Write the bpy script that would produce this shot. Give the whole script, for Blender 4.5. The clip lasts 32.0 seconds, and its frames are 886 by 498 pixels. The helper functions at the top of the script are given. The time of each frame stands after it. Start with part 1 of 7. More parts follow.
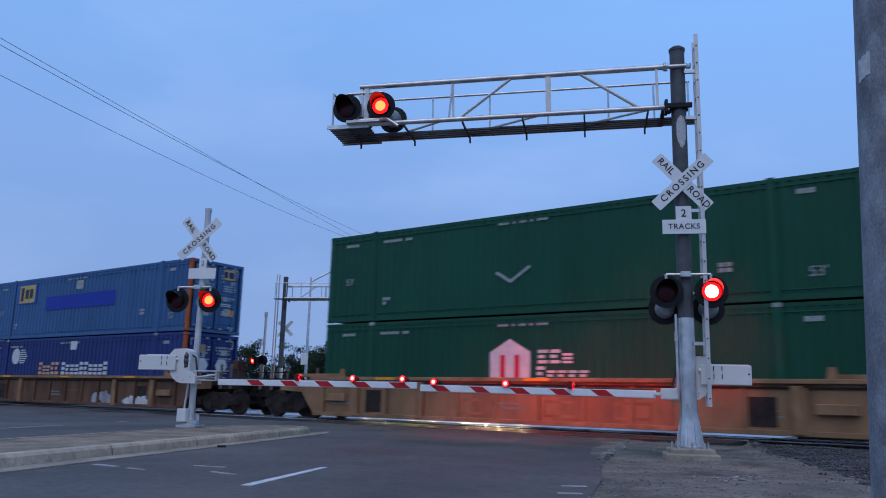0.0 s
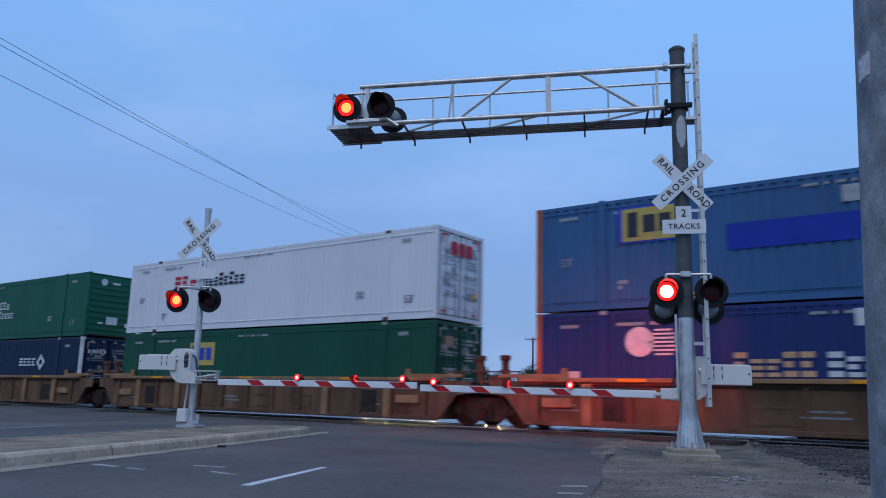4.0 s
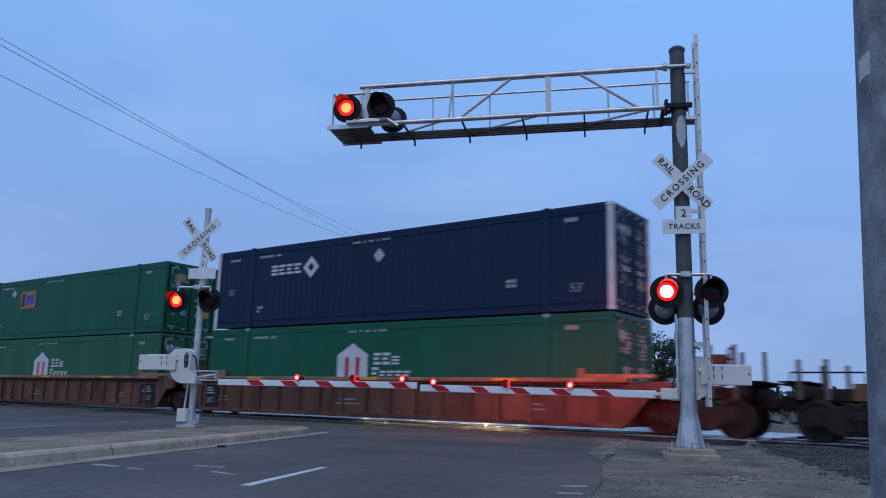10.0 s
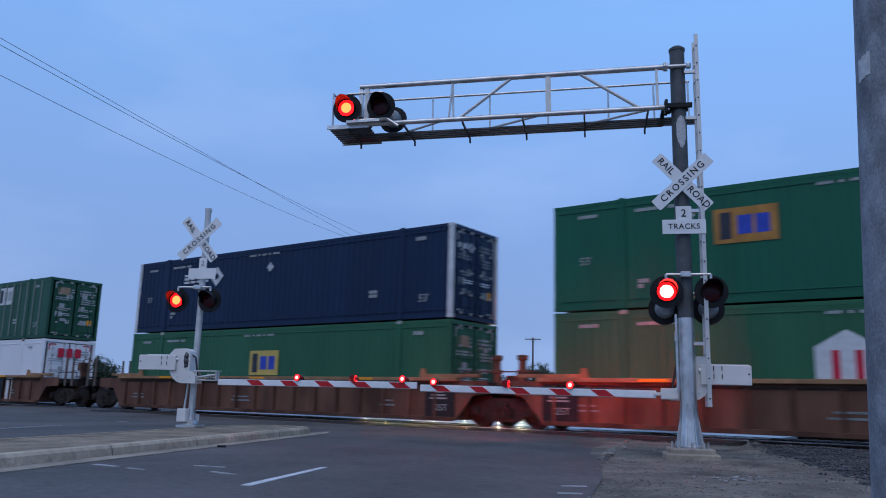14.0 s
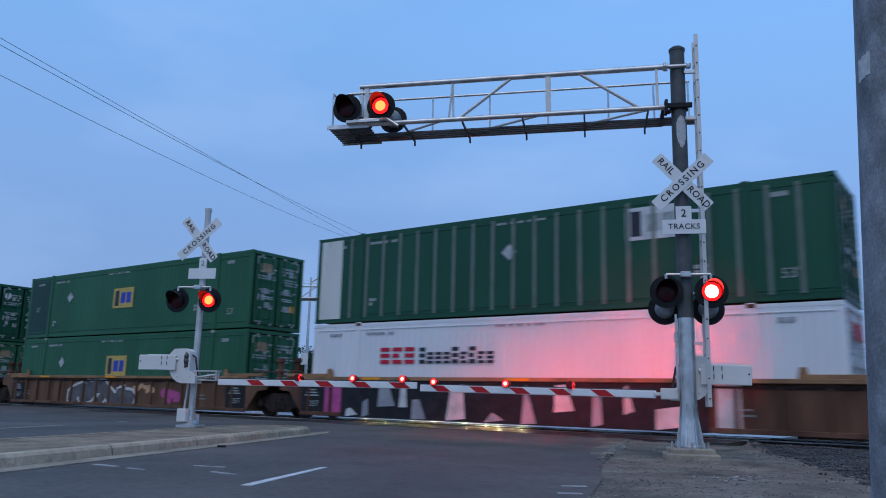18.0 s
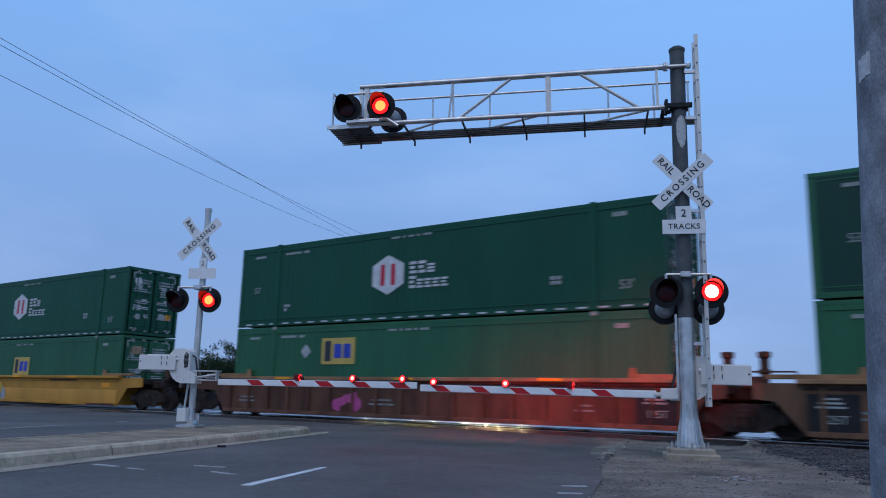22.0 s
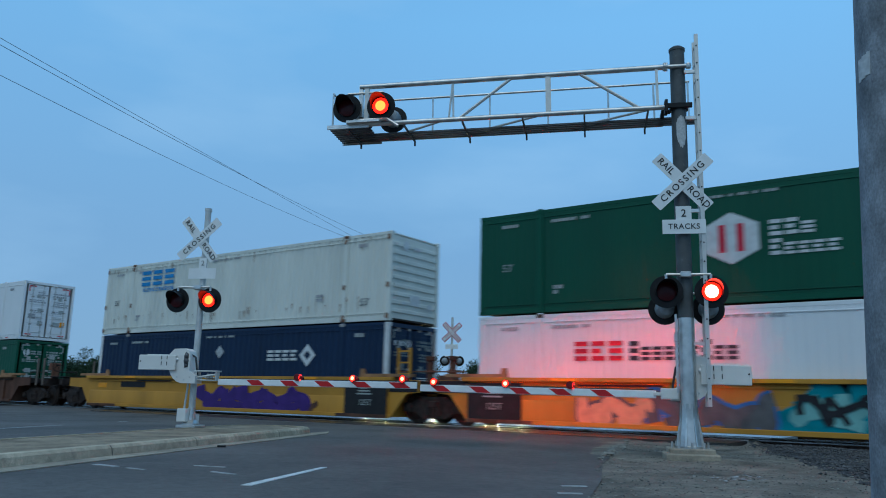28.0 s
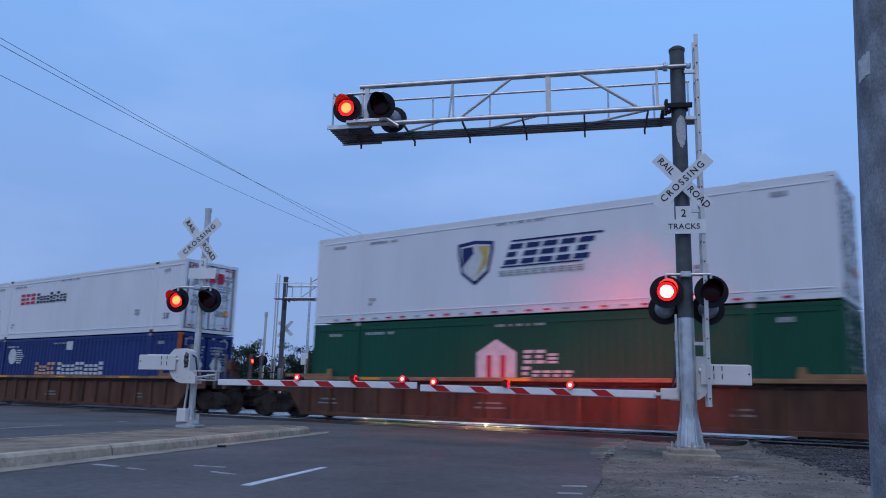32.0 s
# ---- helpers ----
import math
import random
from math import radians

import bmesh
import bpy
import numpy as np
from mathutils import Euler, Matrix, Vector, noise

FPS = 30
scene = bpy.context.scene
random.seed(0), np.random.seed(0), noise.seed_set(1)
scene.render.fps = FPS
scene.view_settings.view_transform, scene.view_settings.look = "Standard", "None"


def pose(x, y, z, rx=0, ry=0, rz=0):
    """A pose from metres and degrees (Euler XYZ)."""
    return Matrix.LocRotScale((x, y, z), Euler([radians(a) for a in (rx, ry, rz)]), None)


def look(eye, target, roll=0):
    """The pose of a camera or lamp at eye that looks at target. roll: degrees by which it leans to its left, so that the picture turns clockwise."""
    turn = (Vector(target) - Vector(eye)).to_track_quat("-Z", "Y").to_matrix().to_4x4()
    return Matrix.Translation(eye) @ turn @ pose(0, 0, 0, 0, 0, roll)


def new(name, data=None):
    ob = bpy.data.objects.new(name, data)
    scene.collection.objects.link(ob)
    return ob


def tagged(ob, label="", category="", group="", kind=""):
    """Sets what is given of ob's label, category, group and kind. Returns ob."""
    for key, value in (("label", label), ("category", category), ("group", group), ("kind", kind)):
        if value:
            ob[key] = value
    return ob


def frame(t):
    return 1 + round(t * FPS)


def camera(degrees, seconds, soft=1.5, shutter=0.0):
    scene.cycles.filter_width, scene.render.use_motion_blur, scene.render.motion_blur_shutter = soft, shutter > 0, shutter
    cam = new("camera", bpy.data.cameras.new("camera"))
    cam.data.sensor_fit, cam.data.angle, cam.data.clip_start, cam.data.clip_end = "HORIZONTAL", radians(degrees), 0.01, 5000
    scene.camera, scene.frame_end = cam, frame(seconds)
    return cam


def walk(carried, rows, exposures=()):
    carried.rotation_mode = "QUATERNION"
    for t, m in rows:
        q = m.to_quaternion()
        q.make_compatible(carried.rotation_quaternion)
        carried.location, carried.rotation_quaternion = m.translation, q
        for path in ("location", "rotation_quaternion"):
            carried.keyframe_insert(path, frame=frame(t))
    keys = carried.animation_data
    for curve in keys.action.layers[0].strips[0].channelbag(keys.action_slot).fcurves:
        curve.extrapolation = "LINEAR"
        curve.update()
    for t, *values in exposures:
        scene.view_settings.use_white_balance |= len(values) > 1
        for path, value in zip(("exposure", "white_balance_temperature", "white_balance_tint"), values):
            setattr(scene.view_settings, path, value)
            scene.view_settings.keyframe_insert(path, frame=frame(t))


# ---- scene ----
import functools

CLIP = 32.0
cam = camera(59.318, CLIP, soft=1.0, shutter=0.5)
EYE = Vector((0.0, 0.0, 0.80))
AIM = EYE + Vector((-0.57746, 0.79389, 0.19051))
TEAL = -17
TINTS = ((0.0, 0.0, 6500, 10), (3.5, 0.0, 6500, 10), (5.0, 0.14, 6500, TEAL + 7), (6.3, 0.12, 6500, TEAL + 7), (7.2, 0.0, 6500, 5), (16.8, 0.0, 6500, 10), (18.0, 0.0, 6500, 4), (18.7, 0.03, 6500, TEAL + 6), (19.5, 0.03, 6500, TEAL + 6), (20.2, 0.0, 6500, 2), (21.5, 0.0, 6500, 6), (25.5, 0.0, 6500, 8), (27.2, 0.0, 6500, TEAL), (30.4, 0.0, 6500, TEAL), (31.0, 0.0, 6500, TEAL + 4), (31.6, 0.0, 6500, 4), (32.0, 0.0, 6500, 10))
walk(cam, [(0.0, look(EYE, AIM, 1.474)), (CLIP, look(EYE, AIM, 1.474))], TINTS)

# world: even dusk sky, paler towards the horizon, with faint cloud
world = bpy.data.worlds.new("dusk")
scene.world = world
world.use_nodes = True
wn, wl = world.node_tree.nodes, world.node_tree.links
wn.clear()
w_out = wn.new("ShaderNodeOutputWorld")
w_bg = wn.new("ShaderNodeBackground")
w_co = wn.new("ShaderNodeTexCoord")
w_sep = wn.new("ShaderNodeSeparateXYZ")
w_ramp = wn.new("ShaderNodeValToRGB")
w_noise = wn.new("ShaderNodeTexNoise")
w_map = wn.new("ShaderNodeMapping")
w_cl = wn.new("ShaderNodeMapRange")
w_mix = wn.new("ShaderNodeMix")
w_mix.data_type = "RGBA"
wl.new(w_co.outputs["Generated"], w_sep.inputs[0])
wl.new(w_sep.outputs["Z"], w_ramp.inputs[0])
ramp = w_ramp.color_ramp
ramp.elements[0].position, ramp.elements[0].color = 0.0, (0.202, 0.297, 0.515, 1)
ramp.elements[1].position, ramp.elements[1].color = 1.0, (0.10, 0.24, 0.56, 1)
e = ramp.elements.new(0.18)
e.color = (0.174, 0.291, 0.565, 1)
e = ramp.elements.new(0.45)
e.color = (0.165, 0.332, 0.678, 1)
w_map.inputs["Scale"].default_value = (1.6, 1.6, 5.0)
wl.new(w_co.outputs["Generated"], w_map.inputs[0])
wl.new(w_map.outputs[0], w_noise.inputs["Vector"])
w_noise.inputs["Scale"].default_value, w_noise.inputs["Detail"].default_value = 1.7, 5.0
wl.new(w_noise.outputs["Fac"], w_cl.inputs["Value"])
w_cl.inputs["From Min"].default_value, w_cl.inputs["From Max"].default_value = 0.5, 0.78
w_cl.inputs["To Max"].default_value = 0.42
wl.new(w_cl.outputs[0], w_mix.inputs["Factor"])
wl.new(w_ramp.outputs[0], w_mix.inputs["A"])
w_mix.inputs["B"].default_value = (0.29, 0.42, 0.72, 1)
wl.new(w_mix.outputs["Result"], w_bg.inputs[0])
wl.new(w_bg.outputs[0], w_out.inputs[0])
w_dot, w_lift = wn.new("ShaderNodeVectorMath"), wn.new("ShaderNodeMapRange")
w_dot.operation = "DOT_PRODUCT"
w_dot.inputs[1].default_value = (-0.098, 0.868, 0.487)
w_lift.inputs["From Min"].default_value, w_lift.inputs["From Max"].default_value = 0.84, 1.0
w_lift.inputs["To Min"].default_value, w_lift.inputs["To Max"].default_value = 1.335, 1.45
wl.new(w_co.outputs["Generated"], w_dot.inputs[0])
wl.new(w_dot.outputs["Value"], w_lift.inputs["Value"])
wl.new(w_lift.outputs[0], w_bg.inputs[1])

# the bright western sky behind the camera
sun_data = bpy.data.lights.new("evening_sun", "SUN")
sun_data.energy, sun_data.angle, sun_data.color = 0.85, radians(60), (1.0, 0.88, 0.80)
sun = new("evening_sun", sun_data)
sun.matrix_world = look((0, 0, 30), (-4, 12, 10))

# ---------- materials ----------


@functools.lru_cache(None)
def mat(name, color, rough=0.6, metal=0.0, vary=0.25, scale=3.0, grime=0.0, grime_color=(0.09, 0.06, 0.045), bump=0.15, fine=60.0, streak=1.0, shift=0.0):
    m = bpy.data.materials.new(name)
    m.use_nodes = True
    n, l = m.node_tree.nodes, m.node_tree.links
    b = n["Principled BSDF"]
    b.inputs["Roughness"].default_value, b.inputs["Metallic"].default_value = rough, metal
    b.inputs["Specular IOR Level"].default_value = 0.35 if metal else 0.22
    co = n.new("ShaderNodeTexCoord")
    mp = n.new("ShaderNodeMapping")
    mp.inputs["Scale"].default_value = (1, 1, 1 / streak)
    oi = n.new("ShaderNodeObjectInfo")
    add = n.new("ShaderNodeVectorMath")
    mul = n.new("ShaderNodeMath")
    mul.operation, mul.inputs[1].default_value = "MULTIPLY", 37.0
    l.new(oi.outputs["Random"], mul.inputs[0])
    l.new(co.outputs["Object"], add.inputs[0])
    l.new(mul.outputs[0], add.inputs[1])
    l.new(add.outputs[0], mp.inputs[0])
    big, small = n.new("ShaderNodeTexNoise"), n.new("ShaderNodeTexNoise")
    big.inputs["Scale"].default_value, big.inputs["Detail"].default_value = scale, 6
    small.inputs["Scale"].default_value, small.inputs["Detail"].default_value = fine, 4
    for t in (big, small):
        l.new(mp.outputs[0], t.inputs["Vector"])
    c0 = tuple(max(0, c * (1 - vary)) for c in color) + (1,)
    c1 = tuple(min(1, c * (1 + vary)) for c in color) + (1,)
    mx = n.new("ShaderNodeMix")
    mx.data_type = "RGBA"
    mr = n.new("ShaderNodeMapRange")
    mr.inputs["From Min"].default_value, mr.inputs["From Max"].default_value = 0.3, 0.7
    l.new(big.outputs["Fac"], mr.inputs["Value"])
    l.new(mr.outputs[0], mx.inputs["Factor"])
    mx.inputs["A"].default_value, mx.inputs["B"].default_value = c0, c1
    last = mx.outputs["Result"]
    if grime:
        gm, gr, gn = n.new("ShaderNodeMix"), n.new("ShaderNodeMapRange"), n.new("ShaderNodeTexNoise")
        gm.data_type = "RGBA"
        gn.inputs["Scale"].default_value, gn.inputs["Detail"].default_value, gn.inputs["Roughness"].default_value = scale * 2.3, 9, 0.7
        l.new(mp.outputs[0], gn.inputs["Vector"])
        gr.inputs["From Min"].default_value, gr.inputs["From Max"].default_value = 0.72 - 0.35 * grime, 0.82
        gr.inputs["To Max"].default_value = 0.85
        l.new(gn.outputs["Fac"], gr.inputs["Value"])
        l.new(gr.outputs[0], gm.inputs["Factor"])
        l.new(last, gm.inputs["A"])
        gm.inputs["B"].default_value = (*grime_color, 1)
        last = gm.outputs["Result"]
    if shift:
        hs, ma = n.new("ShaderNodeHueSaturation"), n.new("ShaderNodeMapRange")
        ma.inputs["To Min"].default_value, ma.inputs["To Max"].default_value = 1 - shift, 1 + shift
        l.new(oi.outputs["Random"], ma.inputs["Value"])
        l.new(ma.outputs[0], hs.inputs["Value"])
        l.new(last, hs.inputs["Color"])
        last = hs.outputs[0]
    if bump >= 0.4:
        # grain and mottling of rough ground and stone
        for tex_scale, amp in ((11.0, 0.16), (85.0, 0.20)):
            gt, gv, gh = n.new("ShaderNodeTexNoise"), n.new("ShaderNodeMapRange"), n.new("ShaderNodeHueSaturation")
            gt.inputs["Scale"].default_value, gt.inputs["Detail"].default_value = tex_scale, 3
            gv.inputs["From Min"].default_value, gv.inputs["From Max"].default_value = 0.3, 0.7
            gv.inputs["To Min"].default_value, gv.inputs["To Max"].default_value = 1 - amp, 1 + amp
            l.new(mp.outputs[0], gt.inputs["Vector"])
            l.new(gt.outputs["Fac"], gv.inputs["Value"])
            l.new(gv.outputs[0], gh.inputs["Value"])
            l.new(last, gh.inputs["Color"])
            last = gh.outputs[0]
    l.new(last, b.inputs["Base Color"])
    rr = n.new("ShaderNodeMapRange")
    rr.inputs["To Min"].default_value, rr.inputs["To Max"].default_value = max(0.03, rough - 0.12), min(1, rough + 0.12)
    l.new(small.outputs["Fac"], rr.inputs["Value"])
    l.new(rr.outputs[0], b.inputs["Roughness"])
    if bump:
        bp = n.new("ShaderNodeBump")
        bp.inputs["Strength"].default_value, bp.inputs["Distance"].default_value = bump, 0.01
        l.new(small.outputs["Fac"], bp.inputs["Height"])
        l.new(bp.outputs[0], b.inputs["Normal"])
    return m


def glow(name, color, strength):
    m = bpy.data.materials.new(name)
    m.use_nodes = True
    b = m.node_tree.nodes["Principled BSDF"]
    b.inputs["Base Color"].default_value = (*[min(1, c * 0.5) for c in color], 1)
    b.inputs["Emission Color"].default_value = (*color, 1)
    b.inputs["Emission Strength"].default_value = strength
    b.inputs["Roughness"].default_value = 0.25
    return m


asphalt = mat("asphalt", (0.108, 0.095, 0.086), 0.72, vary=0.32, scale=0.45, grime=0.45, grime_color=(0.15, 0.132, 0.118), bump=0.5, fine=140)
asphalt_dark = mat("tar_seal", (0.028, 0.028, 0.03), 0.6, fine=120, bump=0.4)
dirt = mat("packed_dirt", (0.190, 0.160, 0.125), 0.95, vary=0.45, scale=1.4, grime=0.7, grime_color=(0.105, 0.095, 0.085), bump=1.0, fine=38)
field = mat("dry_ground", (0.12, 0.115, 0.08), 0.95, vary=0.4, scale=0.2, grime=0.4, bump=0.8, fine=12)
concrete = mat("concrete", (0.47, 0.385, 0.275), 0.85, vary=0.25, scale=1.6, grime=0.45, grime_color=(0.19, 0.17, 0.15), bump=0.4, fine=70)
concrete_island = mat("island_concrete", (0.265, 0.205, 0.140), 0.9, vary=0.4, scale=1.6, grime=0.55, grime_color=(0.15, 0.125, 0.10), bump=0.5, fine=60)
gutter_mat = mat("gutter_concrete", (0.34, 0.285, 0.215), 0.85, vary=0.25, scale=1.2, grime=0.6, grime_color=(0.13, 0.125, 0.12), bump=0.4)
stone_mat = mat("ballast_stone", (0.070, 0.066, 0.066), 0.9, vary=0.4, scale=4.0, shift=0.45, bump=0.4)
ballast_bed = mat("ballast_bed", (0.045, 0.042, 0.042), 0.95, vary=0.5, scale=9, bump=1.0, fine=30)
panel_mat = mat("crossing_panel", (0.48, 0.46, 0.44), 0.26, vary=0.2, scale=1.5, grime=0.3, grime_color=(0.25, 0.24, 0.23), bump=0.06)
rail_shade_mat = mat("rail_shade_dark", (0.030, 0.029, 0.029), 0.30, vary=0.3, scale=1.2, grime=0.3, grime_color=(0.05, 0.047, 0.045), bump=0.08)
for m_ in (panel_mat, rail_shade_mat):
    m_.node_tree.nodes["Principled BSDF"].inputs["Specular IOR Level"].default_value = 0.6
rail_steel = mat("rail_head_steel", (0.58, 0.58, 0.59), 0.16, 1.0, vary=0.15, scale=5, bump=0.05)
rail_rust = mat("rail_web_rust", (0.10, 0.06, 0.045), 0.85, vary=0.4, scale=6, bump=0.5)
tie_wood = mat("tie_wood", (0.06, 0.05, 0.042), 0.9, vary=0.4, scale=6, bump=0.6)
MARK_GREY = mat("faded_print", (0.30, 0.30, 0.30), 0.6, vary=0.2, bump=0.0)
worn_paint = mat("worn_road_paint", (0.42, 0.41, 0.40), 0.75, vary=0.3, scale=5, grime=0.8, grime_color=(0.12, 0.115, 0.11), fine=90)
paint_road = mat("road_paint", (0.62, 0.62, 0.60), 0.7, vary=0.15, scale=3, grime=0.55, grime_color=(0.13, 0.13, 0.13), fine=90)
galv = mat("galvanised_steel", (0.61, 0.59, 0.57), 0.36, 0.85, vary=0.22, scale=5, grime=0.25, grime_color=(0.22, 0.22, 0.22), bump=0.1, fine=30)
mast_grey = mat("weathered_mast_paint", (0.085, 0.09, 0.092), 0.6, 0.2, vary=0.3, scale=3.5, grime=0.4, grime_color=(0.32, 0.33, 0.34), bump=0.15)
walk_steel = mat("walkway_steel", (0.10, 0.10, 0.105), 0.6, 0.4, vary=0.3, scale=4, bump=0.1)
alu = mat("aluminium_paint", (0.60, 0.58, 0.55), 0.45, 0.45, vary=0.12, scale=4, grime=0.15, grime_color=(0.3, 0.3, 0.3), bump=0.08)
white_box = mat("white_enamel", (0.73, 0.70, 0.66), 0.45, vary=0.06, scale=2.5, grime=0.12, grime_color=(0.4, 0.38, 0.36), bump=0.05)
sign_white = mat("sign_white", (0.78, 0.78, 0.77), 0.5, vary=0.05, scale=4, grime=0.1, grime_color=(0.5, 0.48, 0.46), bump=0.03)
sign_black = mat("sign_black", (0.015, 0.015, 0.016), 0.5, vary=0.1, bump=0.0)
black_paint = mat("black_paint", (0.012, 0.012, 0.013), 0.55, vary=0.3, scale=8, bump=0.1)
lamp_back = mat("lamp_housing_grey", (0.34, 0.35, 0.36), 0.5, 0.3, vary=0.15, scale=6, bump=0.05)
arm_red = mat("reflective_red", (0.48, 0.02, 0.025), 0.45, vary=0.12, scale=8, bump=0.03)
arm_white = mat("reflective_white", (0.80, 0.80, 0.79), 0.45, vary=0.06, scale=6, grime=0.1, grime_color=(0.5, 0.5, 0.5), bump=0.03)
rubber_cable = mat("cable", (0.05, 0.05, 0.055), 0.7, bump=0.0)
pole_paint = mat("grey_pole", (0.215, 0.225, 0.245), 0.75, 0.0, vary=0.3, scale=7, grime=0.5, grime_color=(0.13, 0.132, 0.14), bump=0.5, fine=45, streak=1.6)
wood_pole = mat("creosoted_wood", (0.075, 0.05, 0.04), 0.9, vary=0.35, scale=5, bump=0.4, streak=6)
wire_mat = mat("wire", (0.03, 0.03, 0.035), 0.7, bump=0.0)
leaf_a = mat("leaf_dark", (0.028, 0.050, 0.022), 0.7, vary=0.5, scale=2.0, bump=0.0)
leaf_b = mat("leaf_olive", (0.055, 0.075, 0.030), 0.7, vary=0.5, scale=2.0, bump=0.0)
bark = mat("bark", (0.06, 0.048, 0.038), 0.95, vary=0.3, scale=6, bump=0.5)
lens_off = mat("dark_red_lens", (0.05, 0.004, 0.006), 0.3, vary=0.2, scale=30, bump=0.1, fine=120)
# red lamp cover, its colour lifted to suggest the glow round a lit lamp
bulb_cover = mat("red_plastic_cover", (0.40, 0.014, 0.018), 0.4, vary=0.15, scale=20, bump=0.0)
bulb_off = mat("dull_red_lens", (0.15, 0.010, 0.012), 0.3, vary=0.2, scale=30, bump=0.1, fine=120)
lens_rim = glow("red_lens_glow", (1.0, 0.003, 0.005), 5.0)
lens_core = glow("red_lens_core", (1.0, 0.040, 0.010), 16.0)
lens_white = glow("red_lens_hot_core", (1.0, 0.030, 0.026), 80.0)
lens_rear = glow("red_rear_lens_core", (1.0, 0.03, 0.012), 12000.0)
bulb_core = glow("red_bulb_core", (1.0, 0.010, 0.009), 130.0)
# unseen rear disc, far brighter than the lamp's front, added to redden the train
bulb_rear_fill = glow("red_bulb_rear_fill", (1.0, 0.02, 0.012), 85000.0)
bulb_rim = glow("red_bulb_rim", (1.0, 0.008, 0.010), 9.0)
lens_far = glow("far_red_lens", (1.0, 0.05, 0.03), 16.0)
street_glow = glow("street_lamp_glow", (1.0, 0.56, 0.20), 22.0)
head_glow = glow("headlight_glow", (1.0, 0.80, 0.48), 900.0)

GREEN = mat("container_green", (0.0064, 0.0739, 0.0389), 0.48, vary=0.14, scale=0.8, grime=0.15, grime_color=(0.03, 0.06, 0.045), bump=0.06, streak=4, shift=0.12)
GREEN_OLD = mat("faded_container_green", (0.0261, 0.1186, 0.0570), 0.48, vary=0.16, scale=0.8, grime=0.25, grime_color=(0.05, 0.075, 0.05), bump=0.06, streak=4)
GREEN_MID = mat("clean_container_green", (0.0075, 0.104, 0.056), 0.48, vary=0.14, scale=0.8, grime=0.15, grime_color=(0.03, 0.07, 0.05), bump=0.06, streak=4)
GREEN_PANEL = mat("panel_green", (0.0156, 0.0826, 0.0467), 0.48, vary=0.15, scale=0.8, grime=0.2, grime_color=(0.04, 0.07, 0.05), bump=0.06, streak=4)
GREEN_DEEP = mat("replaced_panel_green", (0.0078, 0.0505, 0.0330), 0.48, vary=0.12, scale=0.8, bump=0.06, streak=4)
NAVY = mat("container_navy", (0.0058, 0.0204, 0.0583), 0.48, vary=0.16, scale=0.8, grime=0.12, grime_color=(0.03, 0.035, 0.06), bump=0.06, streak=4)
BLUE = mat("container_slate_blue", (0.0437, 0.1215, 0.2624), 0.48, vary=0.15, scale=0.8, grime=0.2, grime_color=(0.06, 0.09, 0.15), bump=0.06, streak=4)
BLUE_DEEP = mat("container_deep_blue", (0.0194, 0.0389, 0.1604), 0.48, vary=0.15, scale=0.8, grime=0.15, grime_color=(0.04, 0.05, 0.1), bump=0.06, streak=4)
WHITE = mat("container_white", (0.76, 0.76, 0.77), 0.5, vary=0.05, scale=0.9, grime=0.08, grime_color=(0.42, 0.38, 0.35), bump=0.05, streak=4)
WHITE_OLD = mat("stained_container_white", (0.67, 0.67, 0.61), 0.6, vary=0.12, scale=1.0, grime=0.3, grime_color=(0.30, 0.24, 0.19), bump=0.08, streak=5)
ORANGE_POST = mat("orange_post", (0.42, 0.10, 0.03), 0.55, vary=0.2, scale=3, grime=0.2)
WHITE_POST = mat("white_post", (0.62, 0.61, 0.60), 0.55, vary=0.15, scale=3, grime=0.25, grime_color=(0.3, 0.25, 0.2))
RIB_PALE = mat("pale_rib", (0.17, 0.21, 0.18), 0.55, vary=0.15, scale=3, grime=0.3, grime_color=(0.10, 0.14, 0.11))
MARK = mat("mark_white", (0.60, 0.61, 0.61), 0.55, vary=0.12, scale=6, grime=0.15, grime_color=(0.4, 0.4, 0.4), bump=0.0)
MARK_DIM = mat("mark_grey", (0.36, 0.38, 0.37), 0.6, vary=0.2, scale=9, bump=0.0)
MARK_PLACARD = mat("mark_placard_grey", (0.44, 0.45, 0.46), 0.6, vary=0.25, scale=6, bump=0.0)
MARK_PALE = mat("mark_pale_grey", (0.36, 0.36, 0.38), 0.6, vary=0.3, scale=9, bump=0.0)
MARK_FAINT = mat("mark_faint", (0.20, 0.225, 0.22), 0.6, vary=0.3, scale=9, bump=0.0)
MARK_DARK = mat("mark_dark", (0.035, 0.04, 0.055), 0.55, vary=0.2, scale=9, bump=0.0)
MARK_RED = mat("mark_red", (0.55, 0.02, 0.05), 0.5, vary=0.1, scale=6, bump=0.0)
MARK_YELLOW = mat("mark_yellow", (0.55, 0.40, 0.11), 0.5, vary=0.12, scale=5, bump=0.0)
MARK_BLUE = mat("mark_blue", (0.035, 0.07, 0.42), 0.5, vary=0.15, scale=5, bump=0.0)
MARK_SKY = mat("mark_sky_blue", (0.03, 0.22, 0.50), 0.5, vary=0.15, scale=5, bump=0.0)
MARK_NAVY = mat("mark_navy", (0.02, 0.03, 0.12), 0.5, vary=0.15, scale=5, bump=0.0)
MARK_TAN = mat("mark_tan", (0.62, 0.36, 0.20), 0.5, vary=0.15, scale=5, bump=0.0)
TAN_DIM = mat("mark_dull_tan", (0.34, 0.24, 0.15), 0.55, vary=0.3, scale=8, bump=0.0)
MARK_ORANGE = mat("mark_orange", (0.85, 0.33, 0.02), 0.45, vary=0.1, scale=5, bump=0.0)
